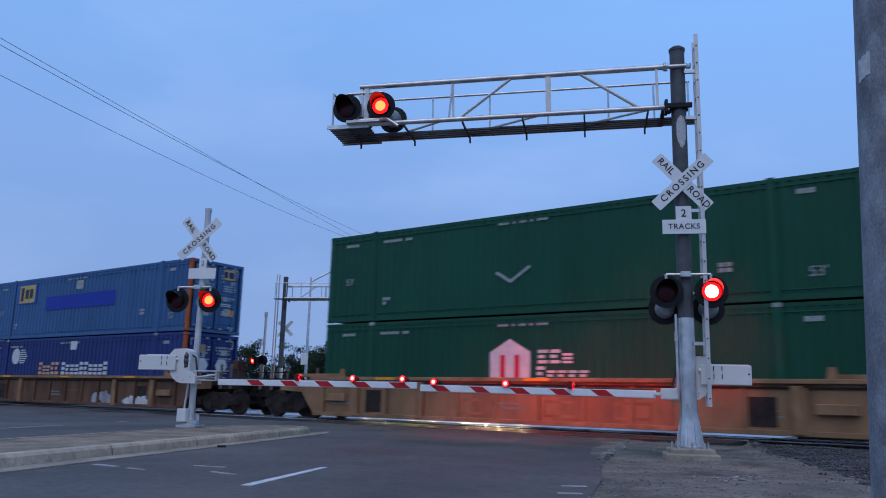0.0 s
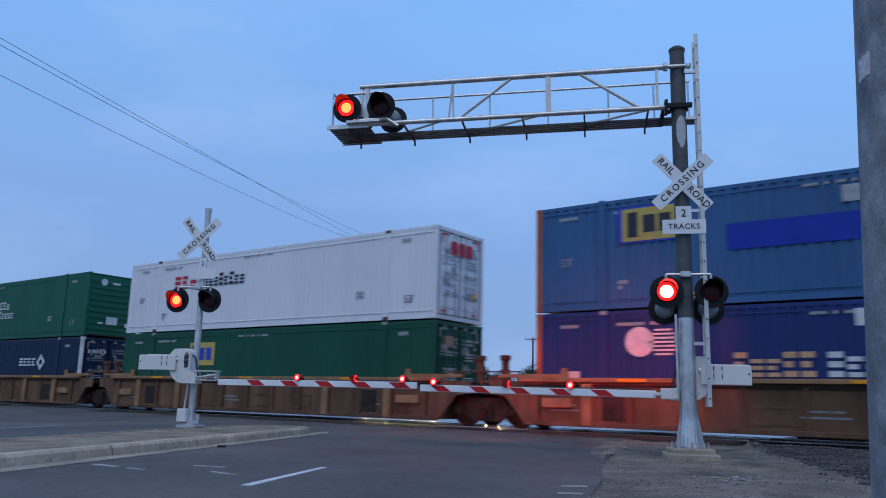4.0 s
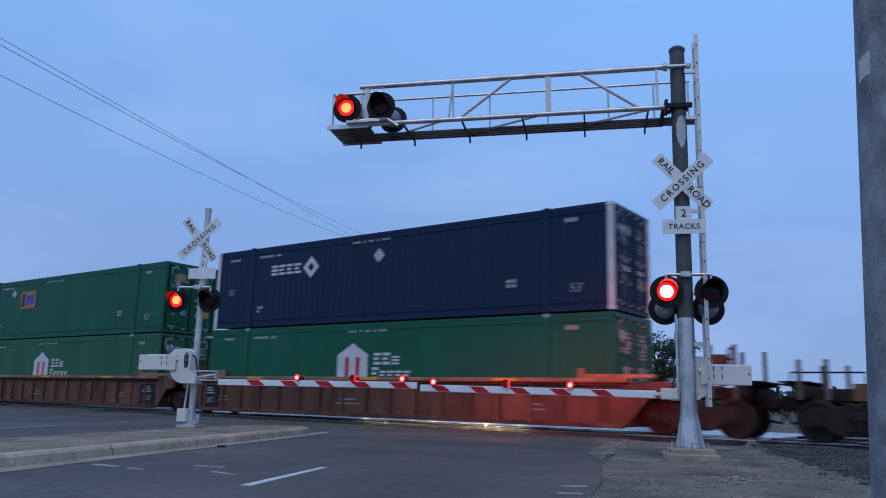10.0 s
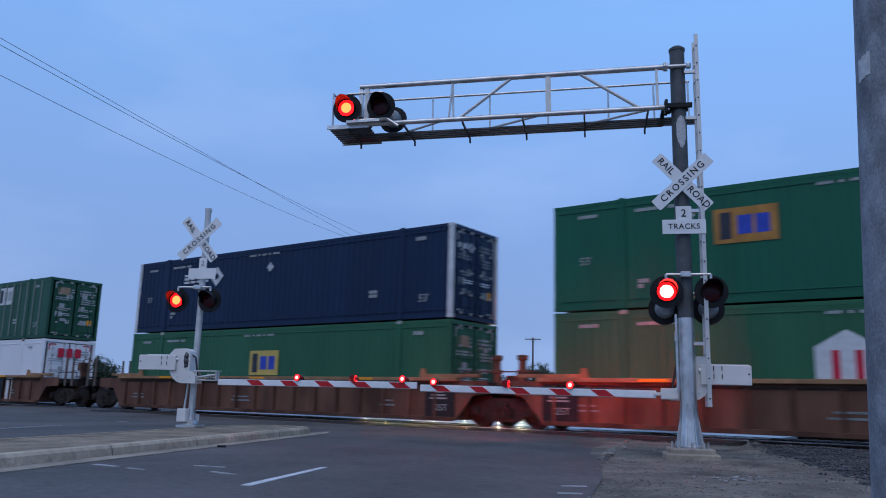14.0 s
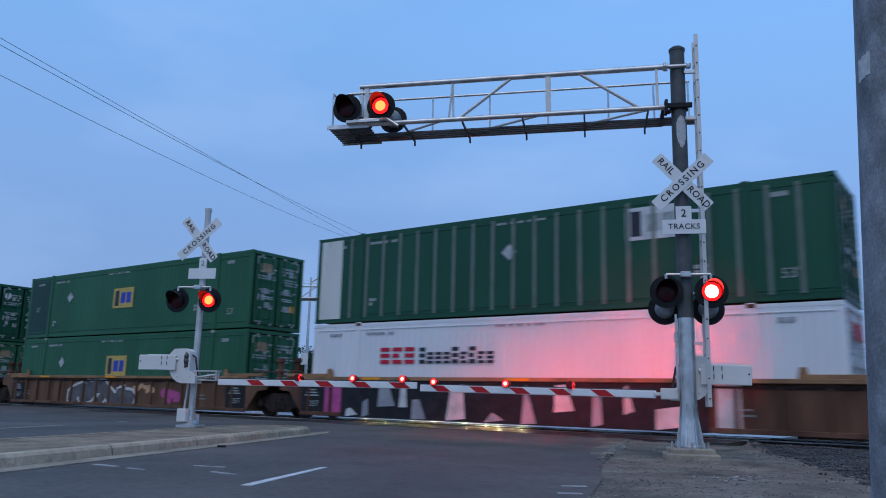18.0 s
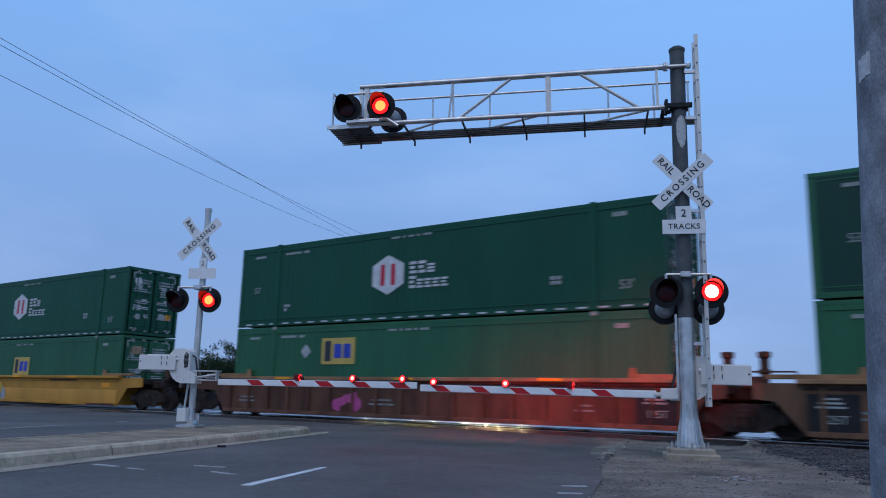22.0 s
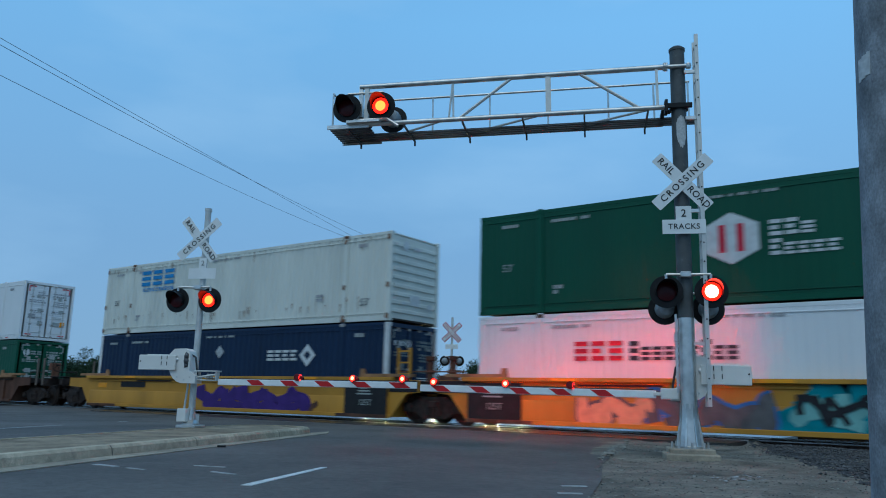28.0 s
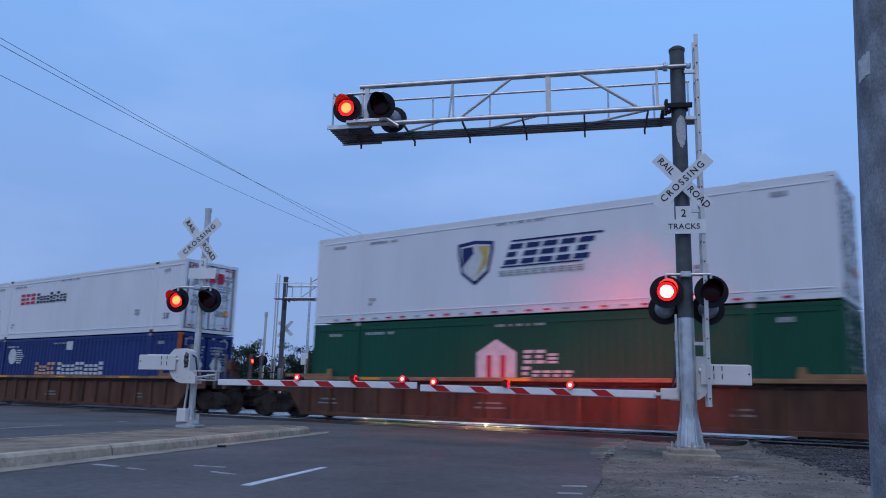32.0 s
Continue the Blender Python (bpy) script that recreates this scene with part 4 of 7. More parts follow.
    for x0, x1 in ((0.35, 1.9), (2.2, 3.7), (3.9, 5.2)):
        b = B()
        tube(b, (s * x0, yf, zb), (s * x1, yb, zb), 0.022, 0.022, 8)
        part("walkway_brace", b, alu, t)
    # walkway
    for k in range(4):
        b = B()
        box(b, s * (reach - 0.38) / 2, yb + 0.06 + k * 0.10, zb - 0.03, reach + 0.28, 0.05, 0.03)
        part("walkway_slat", b, walk_steel, t, "long slat of the narrow walkway")
    for k in range(6):
        x = 0.5 + k * (reach - 0.8) / 5
        b = B()
        box(b, s * x, (yf + yb) / 2, zb - 0.055, 0.03, yf - yb, 0.03)
        box(b, s * x, yb - 0.05, zb - 0.09, 0.03, 0.03, 0.10)
        part("cross_bearer", b, walk_steel, t)
    # rear handrail
    b = B()
    pipe(b, [(s * -0.28, yb, 6.36), (s * (tip - 0.3), yb, 6.36)], 0.020, 8)
    part("handrail", b, galv, t, "thin rear handrail")
    for x in (-0.25, 0.33, 1.11, 2.17, 3.22, 4.28):
        b = B()
        tube(b, (s * x, yb, zb), (s * x, yb, 6.36), 0.018, 0.018, 8)
        part("handrail_post", b, galv, t)
    # end platform and cage
    for k in range(8):
        b = B()
        box(b, s * (reach - 0.32), 0.10 - k * 0.11, zb - 0.03, 0.74, 0.05, 0.03)
        part("platform_slat", b, walk_steel, t)
    b = B()
    for ye in (0.14, -0.74):
        b = B()
        box(b, s * (reach - 0.32), ye, zb - 0.03, 0.76, 0.03, 0.07)
        part("platform_edge", b, galv, t, "edge beam of the platform at the tip")
    b = B()
    pipe(b, [(s * (reach - 0.02), 0.1, zb), (s * (reach - 0.02), 0.1, 6.22), (s * (reach - 0.02), -0.7, 6.22), (s * (reach - 0.02), -0.7, zb)], 0.018, 8)
    part("end_rail", b, galv, t, "end guard rail at the tip")
    b = B()
    pipe(b, [(s * (reach - 0.45), 0.22, 5.64), (s * (reach - 1.05), 0.22, 5.64), (s * (reach - 1.25), 0.22, 5.50)], 0.03, 8)
    box(b, s * (reach - 0.62), 0.2, 5.62, 0.6, 0.12, 0.04)
    part("lamp_shelf", b, galv, t, "bracket shelf below the lamps")
    # lamps at the tip
    b = B()
    pipe(b, [(s * (reach - 0.30), 0.12, 6.10), (s * (reach - 0.30), 0.12, 6.18), (s * (reach - 0.95), 0.12, 6.18), (s * (reach - 0.95), 0.12, 6.10)], 0.026, 8)
    box(b, s * (reach - 0.54), 0.10, 6.02, 0.07, 0.07, 0.56)
    part("lamp_bracket", b, galv, t, "galvanised bracket of the overhead lamps")
    yl = 0.22
    ph = 1
    lamp_unit(t, pose(s * (reach - 0.315), yl, 5.88, -4), ph, lag, far)
    lamp_unit(t, pose(s * (reach - 0.935), yl, 5.88, -4), 1 - ph, lag, far)
    lamp_unit(t, pose(s * (reach - 0.375), -0.42, 5.86, -4, 0, 180), ph, lag, far, "signal lamp that faces the far side of the crossing")
    lamp_unit(t, pose(s * (reach - 0.995), -0.42, 5.86, -4, 0, 180), 1 - ph, lag, far, "signal lamp that faces the far side of the crossing")
    if sag:
        droop = Matrix.Translation((0, 0, zb)) @ Matrix.Rotation(radians(sag), 4, "Y") @ Matrix.Translation((0, 0, -zb))
        for ob in t.children:
            if ob not in fixed:
                ob.matrix_basis = droop @ ob.matrix_basis
    return t


# mast with cantilever beside the shoulder
RM = Vector((-4.04, 12.05, 0.0))
near_cant = cantilever(pose(RM.x, RM.y, RM.z, 0, 0, FACE - 1.0), "galvanised cantilever crossing signal with red flashing lamps over the road", sag=0.85)
crossbuck(near_cant, 4.31, 0.17)
plate(near_cant, 0.24, 0.24, pose(0, 0.175, 3.79), "2", 0.17, label="white plate with the black numeral two")
plate(near_cant, 0.66, 0.23, pose(0, 0.192, 3.575), "TRACKS", 0.122, label="white plate with the black word TRACKS")
lamp_pair(near_cant, 2.545, 0.335, x0=-0.04, front=INSERT_HOT)
gate_machine(near_cant, -1, -0.42)
ladder(near_cant, -0.29, 0.16, 0.80, 6.83)
for z in (6.2, 5.4, 3.85, 1.75):
    bm = B()
    box(bm, -0.2, 0.10, z, 0.22, 0.05, 0.05)
    part("standoff", bm, galv, near_cant, "short standoff bracket of the ladder")
bm = B()
pipe(bm, [(0.16, 0.10, 1.0), (0.16, 0.10, 2.2)], 0.02, 8)
box(bm, 0.165, 0.10, 1.85, 0.05, 0.10, 0.16, bevel=0.01)
part("conduit", bm, galv, near_cant, "grey conduit with a small box on the mast")
LM = Vector((-13.57, 10.12, 0.12))
ARM_DIR = math.degrees(math.atan2(RM.y - LM.y, RM.x - LM.x))
R_STRIPES = [(0.77 + 0.685 * k + 0.014 * k * (k - 1) / 2, 1.02 + 0.685 * k + 0.014 * k * (k - 1) / 2) for k in range(5)]
gate_arm(near_cant, pose(0.42, 0.0, 0.967), 180 + ARM_DIR - (FACE - 1.0), 4.117, R_STRIPES, [(1.411, 1, False), (2.517, 0, False), (3.846, 0, True)], -1, 0.0, -0.45)

# mast on the median
mast_sig = thing("gate_signal", "slim aluminium crossing signal mast with gate on the median island", "crossing signal", pose(LM.x, LM.y, LM.z, 0, 0, FACE - 2.0))
bm = B()
box(bm, 0, 0, 0.03, 0.42, 0.42, 0.06, bevel=0.01)
lathe(bm, [(0.17, 0.06), (0.17, 0.09), (0.10, 0.16), (0.075, 0.34), (0.075, 0.40)], 12)
for k in range(4):
    a = math.pi / 4 + k * math.pi / 2
    box(bm, 0.1, 0, 0.17, 0.12, 0.02, 0.2, Matrix.Rotation(a, 4, "Z"))
part("base_casting", bm, galv, mast_sig, "flared base casting bolted down")
bm = B()
lathe(bm, [(0.066, 0.38), (0.063, 4.50), (0.075, 4.50), (0.075, 4.56), (0.0001, 4.575)], 20)
part("mast", bm, alu, mast_sig, "slim aluminium mast")
bm = B()
box(bm, 0.10, 0.14, 0.25, 0.20, 0.18, 0.26, bevel=0.012)
part("junction_box", bm, white_box, mast_sig, "white junction box at the base")
bm = B()
pipe(bm, [(0.10, 0.12, 0.38), (0.08, 0.10, 0.75), (0.07, 0.10, 0.95)], 0.022, 8)
part("conduit", bm, alu, mast_sig, "conduit rising to the gate casing")
crossbuck(mast_sig, 3.875, 0.10, 1.15, 0.205, sign_black, 0.09, (-50, 42))
plate(mast_sig, 0.17, 0.22, pose(-0.03, 0.10, 3.36), "2", 0.15, label="white plate with the numeral two")
plate(mast_sig, 0.62, 0.22, pose(-0.03, 0.103, 3.145), "", label="white sign plate, its lettering worn off")
lamp_pair(mast_sig, 2.575, 0.365, back=False, x0=0.08)
gate_machine(mast_sig, 1)
L_STRIPES = [(0.84 + 0.79 * k, 1.14 + 0.79 * k) for k in range(5)]
gate_arm(mast_sig, pose(-0.60, 0.22, 0.92), ARM_DIR - (FACE - 2.0), 4.49, L_STRIPES, [(1.971, 1, False), (3.19, 0, False), (4.217, 0, True)], 1, 0.0)

# ---------- train ----------
FACE_Y = 18.79           # near face of the containers
CL, CW, CH = 16.154, 2.59, 2.896
TOP_Z = 6.115
UPPER_Z = TOP_Z - CH
LOWER_Z = UPPER_Z - CH - 0.045
MOVERS = []              # things carried by the train, with their place at the start of the count
WHEELS = []              # wheelsets


@functools.lru_cache(None)
def side_mesh(material, pitch, depth, ribs=None):
    """Corrugated side wall of a container from x 0.12 to its end, facing -y, with its back 6 cm behind."""
    bm = B()
    x, x1 = 0.12, CL - 0.12
    z0, z1 = 0.155, CH - 0.10
    pts = []
    if pitch:
        while x < x1 - 0.01:
            w = min(pitch, x1 - x)
            pts += [(x, 0.012), (x + 0.38 * w, 0.012), (x + 0.5 * w, 0.012 + depth), (x + 0.88 * w, 0.012 + depth)]
            x += w
        pts.append((x1, 0.012))
    else:
        pts = [(x, 0.012), (x1, 0.012)]
    lo = [bm.verts.new((a, b, z0)) for a, b in pts]
    hi = [bm.verts.new((a, b, z1)) for a, b in pts]
    for i in range(len(pts) - 1):
        bm.faces.new((lo[i], lo[i + 1], hi[i + 1], hi[i]))
    return finish("side_wall", bm, material, None)


@functools.lru_cache(None)
def cube_mesh(name, sx, sy, sz, material, bevel=0.006):
    bm = B()
    box(bm, 0, 0, 0, sx, sy, sz, bevel=bevel)
    return finish(name, bm, material)


@functools.lru_cache(None)
def poly_mesh(name, pts, material, thick=0.003):
    """A flat painted shape that stands upright, facing -y."""
    bm = B()
    slab(bm, list(pts), "y", -thick, 0.0)
    return finish(name, bm, material, None)


def rect(x0, z0, x1, z1, slant=0.0):
    return ((x0, z0), (x1, z0), (x1 + slant, z1), (x0 + slant, z1))


def emblem(parent, pts, material, label, dy=0.0, name="marking"):
    return part(name, poly_mesh(name, tuple(pts), material), None, parent, label, pose(0, dy, 0))


def word(parent, x0, z0, x1, z1, n, material, label, seed=0, low=0.72, slant=0.0):
    """Unlettered word mark: a row of plain blocks, each of three level bars."""
    r = random.Random(seed)
    w = (x1 - x0) / n
    for i in range(n):
        h = 1.0 if (i == 0 or low == 1.0) else r.choice((low, low, 1.0))
        a, b = x0 + i * w, x0 + i * w + w * 0.80
        d = (z1 - z0) * h
        sl = slant * h
        bm = B()
        for z_, hh, cut in ((0.0, 0.24, 0.0), (0.38, 0.24, r.choice((0.0, 0.3))), (0.76, 0.24, 0.0)):
            e0, e1 = sl * z_, sl * (z_ + hh)
            q0, q1 = a, b - cut * (b - a)
            slab(bm, [(q0 + e0, z0 + z_ * d), (q1 + e0, z0 + z_ * d), (q1 + e1, z0 + (z_ + hh) * d), (q0 + e1, z0 + (z_ + hh) * d)], "y", -0.003, 0.0)
        part("word_mark", bm, material, parent, label, pose(0, -0.004, 0))


def diamond(cx, cz, r, rz=None):
    rz = rz or r
    return ((cx - r, cz), (cx, cz - rz), (cx + r, cz), (cx, cz + rz))


def small_bars(parent, x, z, w, h, material, rows=1, cols=6, seed=1):
    r = random.Random(seed)
    bm = B()
    for k in range(rows):
        cw = w / cols
        for c in range(cols):
            if r.random() < 0.85:
                slab(bm, rect(x + c * cw, z + k * h * 1.35, x + c * cw + cw * 0.8, z + k * h * 1.35 + h), "y", -0.003, 0)
    return tagged(part("stencil", bm, material, parent, "small unreadable stencilled lines"), kind="stuff")


RUB = mat("rubbed_casting", (0.34, 0.32, 0.30), 0.6, vary=0.3, scale=9, bump=0.1)


def text_rows(bm, y0, y1, z, h, rows, r, x=0.046):
    """Small printed lines on a door leaf, as plain bars."""
    for k in range(rows):
        y = y0
        end = y1 - r.uniform(0, 0.25) * (y1 - y0)
        while y < end:
            w = r.uniform(0.05, 0.14)
            box(bm, x, y + w / 2, z - k * h * 1.6, 0.004, w, h)
            y += w + 0.025


def container(kind, x, z, label, body, pitch=0.28, depth=0.03, post=None, door=True, dashes=False, cast=None, extra=None, swing=False):
    """A 53 ft container; its own origin is the lower near left corner, +x along the train."""
    t = thing("shipping_container", label, "container", pose(x, FACE_Y, z), group="stacked containers")
    post = post or body
    cast = cast or body
    # walls
    for y, turn in ((0, 0), (CW, 180)):
        part("side_wall", side_mesh(body, pitch, depth), None, t, at=pose(0 if not turn else CL, y, 0, 0, 0, turn))
    part("roof", cube_mesh("roof", CL - 0.1, CW - 0.1, 0.04, body), None, t, at=pose(CL / 2, CW / 2, CH - 0.05))
    part("floor", cube_mesh("floor", CL - 0.1, CW - 0.1, 0.12, DARK_STEEL), None, t, at=pose(CL / 2, CW / 2, 0.10))
    for y in (0.055, CW - 0.055):
        part("bottom_rail", cube_mesh("bottom_rail", CL - 0.24, 0.10, 0.15, body), None, t, at=pose(CL / 2, y + (0.012 if y < 1 else -0.012), 0.08))
        part("top_rail", cube_mesh("top_rail", CL - 0.24, 0.08, 0.10, body), None, t, at=pose(CL / 2, y, CH - 0.055))
        for x0 in (0.085, CL - 0.085):
            part("corner_post", cube_mesh("corner_post", 0.17, 0.12, CH - 0.24, post if y < 1 or post is not ORANGE_POST else body, 0.012), None, t, at=pose(x0, y + (0.005 if y < 1 else -0.005), CH / 2))
            for z0 in (0.06, CH - 0.06):
                part("corner_casting", cube_mesh("corner_casting", 0.178, 0.162, 0.118, post if y < 1 or post is not ORANGE_POST else body, 0.01), None, t, at=pose(x0 + (0.002 if x0 < 1 else -0.002), y + (0.02 if y < 1 else -0.02), z0))
    for x0 in (1.98, CL - 1.98):
        part("lifting_post", cube_mesh("lifting_post", 0.19, 0.08, CH + 0.03, body, 0.016), None, t, at=pose(x0, 0.022, CH / 2 + 0.012))
        for z0 in (0.055, CH - 0.05):
            part("lift_casting", cube_mesh("lift_casting", 0.20, 0.13, 0.11, cast if cast is not body or z0 < 1 or z > 2 else RUB, 0.01), None, t, at=pose(x0, 0.044, z0))
        part("lifting_post", cube_mesh("lifting_post", 0.16, 0.07, CH - 0.02, body, 0.01), None, t, at=pose(x0, CW - 0.03, CH / 2))
    for zz in (0.245, CH - 0.215):
        part("side_strip", cube_mesh("side_strip", CL - 0.36, 0.022, 0.028, body, 0.004), None, t, at=pose(CL / 2, 0.008, zz))
    # closed front end
    part("front_wall", cube_mesh("front_wall", 0.05, CW - 0.2, CH - 0.2, body), None, t, at=pose(0.06, CW / 2, CH / 2))
    # rear end with doors
    if door:
        for k, yc in enumerate((CW * 0.285, CW * 0.715)):
            bm = B()
            n = 5
            w = CW * 0.40
            box(bm, 0, 0, 0, 0.045, w, CH - 0.34, bevel=0.01)
            for i in range(n):
                box(bm, 0.026, 0, -CH * 0.40 + (i + 0.5) * CH * 0.8 / n, 0.03, w - 0.12, CH * 0.8 / n - 0.14, bevel=0.012)
            d = part("door", bm, body, t, "closed door leaf with pressed panels", pose(CL - 0.05, yc, CH / 2))
            for yy in (-0.28, 0.26):
                rb = B()
                tube(rb, (0.065, yy, -CH * 0.44), (0.065, yy, CH * 0.44), 0.019, 0.019, 8)
                for zz in (-1.0, -0.35, 0.35, 1.0):
                    box(rb, 0.06, yy, zz, 0.035, 0.09, 0.05)
                part("lock_rod", rb, galv if body in (WHITE, WHITE_OLD) else body, d, "upright lock rod with brackets")
            pale_body = body in (WHITE, WHITE_OLD)
            ink = MARK_PALE if pale_body else MARK_FAINT if body is NAVY else MARK_DIM
            r = random.Random(sum(ord(c) for c in kind) * 7 + k + int(z) * 3)
            lb = B()
            if k == 0:
                text_rows(lb, -0.02, 0.42, 0.92, 0.07, 2, r)
                text_rows(lb, -0.42, 0.42, 0.52, 0.055, 2, r)
                text_rows(lb, -0.30, 0.30, 0.0, 0.05, 2, r)
                box(lb, 0.046, -0.22, -0.28, 0.004, 0.34, 0.24)
                box(lb, 0.046, 0.24, -0.62, 0.004, 0.2, 0.18)
            else:
                text_rows(lb, -0.36, 0.42, 0.92, 0.075, 2, r)
                text_rows(lb, -0.30, 0.42, 0.50, 0.06, 3, r)
                text_rows(lb, -0.36, 0.20, 0.02, 0.05, 2, r)
                box(lb, 0.046, -0.10, -0.62, 0.004, 0.40, 0.22)
            tagged(part("data_panel", lb, ink, d, "unreadable stencilled data lines"), kind="stuff")
            for q in ((-0.30 if k == 0 else 0.25, 1.21, 0.34, 0.055), (-0.30 if k == 0 else 0.25, -1.18, 0.30, 0.05), (-0.46 if k == 0 else 0.46, 1.08, 0.05, 0.26)):
                part("reflector", cube_mesh("door_reflector", 0.004, q[2], q[3], MARK_DIM if not pale_body else MARK_RED, 0), None, d, "short reflector strip", pose(0.046, q[0], q[1]))
            if k == 0 and not pale_body:
                lb = B()
                if "six-sided" in label or "red emblem" in label:
                    slab(lb, circle(0.17, 18, -0.24, 0.87), "x", 0.044, 0.049)
                    part("door_emblem", lb, MARK, d, "round white emblem on the door")
                elif body is NAVY:
                    ring(lb, list(diamond(0.28, 0.82, 0.18)), list(diamond(0.28, 0.82, 0.075)), "x", 0.044, 0.049)
                    part("door_emblem", lb, MARK, d, "white hollow diamond on the door")
                    for q in range(4):
                        part("word_mark", cube_mesh("door_word", 0.004, 0.10, 0.16, MARK, 0), None, d, "white word mark", pose(0.046, -0.38 + 0.13 * q, 0.82))
                elif body is not BLUE:
                    box(lb, 0.048, -0.02, 0.84, 0.004, 0.62, 0.34)
                    part("door_emblem", lb, TAN_DIM, d, "small tan emblem panel on the door")
            if body is BLUE:
                lb = B()
                box(lb, 0.072, 0.0, 0.98, 0.004, 0.62, 0.40)
                part("door_emblem", lb, MARK_YELLOW, d, "small yellow emblem panel on the door")
                for y_, w_ in ((-0.16, 0.16), (0.10, 0.24)):
                    part("emblem_bar", cube_mesh("door_bar", 0.004, w_, 0.26, MARK_NAVY, 0), None, d, "dark block in the emblem", pose(0.076, y_, 0.98))
            if k == 1:
                lb = B()
                box(lb, 0.048, 0.24, -0.60, 0.004, 0.24, 0.26)
                part("placard", lb, MARK_ORANGE, d, "small orange placard")
            gb = B()
            for yy in (-0.28, 0.26):
                for zz in (-1.27, -0.68, 0.0, 0.68, 1.27):
                    box(gb, 0.082, yy, zz, 0.012, 0.13, 0.075, bevel=0.004)
            tagged(part("rod_keeper", gb, RUB, d, "worn keepers of the lock rods"), kind="stuff")
            lb = B()
            for q in range(3):
                box(lb, 0.047, r.uniform(-0.25, 0.25), 0.66 - 0.62 * q + r.uniform(-0.1, 0.1), 0.004, r.uniform(0.16, 0.34), r.uniform(0.12, 0.24))
            tagged(part("decal", lb, MARK_FAINT if body is NAVY else MARK_DIM, d, "small pale decals on the door"), kind="stuff")
            hb = B()
            for zz in (-0.25, -0.32):
                box(hb, 0.085, 0.05 if k == 0 else -0.1, zz, 0.02, 0.5, 0.03)
            part("door_handle", hb, galv, d, "long locking handle")
        for zz in (0.07, CH - 0.07):
            part("door_sill", cube_mesh("door_sill", 0.10, CW - 0.3, 0.13, body), None, t, at=pose(CL - 0.06, CW / 2, zz))
    else:
        bm = B()
        box(bm, CL - 0.07, CW / 2, CH / 2, 0.05, CW - 0.2, CH - 0.2)
        wall = part("end_wall", bm, body, t, "end wall with level pressed ribs")
        for i in range(9):
            part("level_rib", cube_mesh("level_rib", 0.05, CW - 0.3, 0.13, body, 0.015), None, wall, at=pose(CL - 0.03, CW / 2, 0.35 + i * 0.27))
        lb = B()
        lathe(lb, [(0.16, 0), (0.16, 0.004)], 20, Matrix.Translation((CL + 0.002, 0.75, CH - 0.4)) @ Matrix.Rotation(radians(90), 4, "Y"))
        for y0, z0, w, h in ((1.15, CH - 0.42, 0.4, 0.1), (1.0, 0.75, 0.55, 0.35), (1.95, 0.6, 0.25, 0.2), (0.6, 0.62, 0.25, 0.08)):
            box(lb, CL + 0.004, y0 + w / 2, z0, 0.004, w, h)
        tagged(part("data_panel", lb, MARK, t, "white data panels on the end wall"), kind="stuff")
    # generic stencils
    pale = body in (WHITE, WHITE_OLD)
    mk = MARK_PALE if pale else MARK_DIM
    small_bars(t, 0.75, CH - 0.42, 0.55, 0.09, mk, 1, 4, 3)
    small_bars(t, 2.35, CH - 0.40, 1.15, 0.085, mk, 1, 9, 4)
    small_bars(t, 6.7 + (int(x) % 3) * 0.25, CH - 0.30, 1.6, 0.07, mk, 1, 14, 5)
    small_bars(t, 12.9, 0.75, 0.35, 0.10, mk, 2, 2, 6)
    small_bars(t, 14.75, CH - 0.45, 0.4, 0.12, mk, 1, 3, 7)
    small_bars(t, 2.4, 0.5, 0.3, 0.1, mk, 2, 2, 8)
    if kind != "swift":
        part("size_mark", letters("53'", 0.34, MARK_DARK if pale else MARK_DIM), None, t, "stencilled length mark 53", pose(15.1, -0.006, 0.62) @ STAND)
        part("size_mark", letters("53'", 0.30, MARK_DARK if pale else MARK_DIM), None, t, "stencilled length mark 53", pose(0.95, -0.006, 0.62 if z < 2 else 1.3) @ STAND)
    if dashes:
        for i in range(25):
            part("reflector", cube_mesh("reflector", 0.30, 0.005, 0.045, MARK, 0), None, t, at=pose(0.6 + i * 0.63, 0.004, 0.075))
    if extra:
        extra(t)
    MOVERS.append((t, x, FACE_Y, z))
    return t




def hex_mark(x0, z0):
    def f(t):
        cx, cz, rx, rz = x0 + 0.64, z0 + 0.63, 0.64, 0.64
        pts = [(cx, cz - rz), (cx + rx, cz - rz * 0.5), (cx + rx, cz + rz * 0.5), (cx, cz + rz), (cx - rx, cz + rz * 0.5), (cx - rx, cz - rz * 0.5)]
        emblem(t, pts, MARK, "white six-sided emblem", -0.004, "emblem")
        for q in (rect(cx - 0.30, cz - 0.34, cx - 0.13, cz + 0.34), rect(cx + 0.13, cz - 0.34, cx + 0.30, cz + 0.34)):
            part("emblem_bar", poly_mesh("emblem_bar", q, MARK_RED), None, t, "red bar inside the emblem", pose(0, -0.008, 0))
        word(t, x0 + 1.52, z0 + 0.60, x0 + 2.55, z0 + 0.98, 3, MARK, "white word mark, upper line", 11)
        word(t, x0 + 1.52, z0 + 0.14, x0 + 3.05, z0 + 0.52, 5, MARK, "white word mark, lower line", 12)
    return f


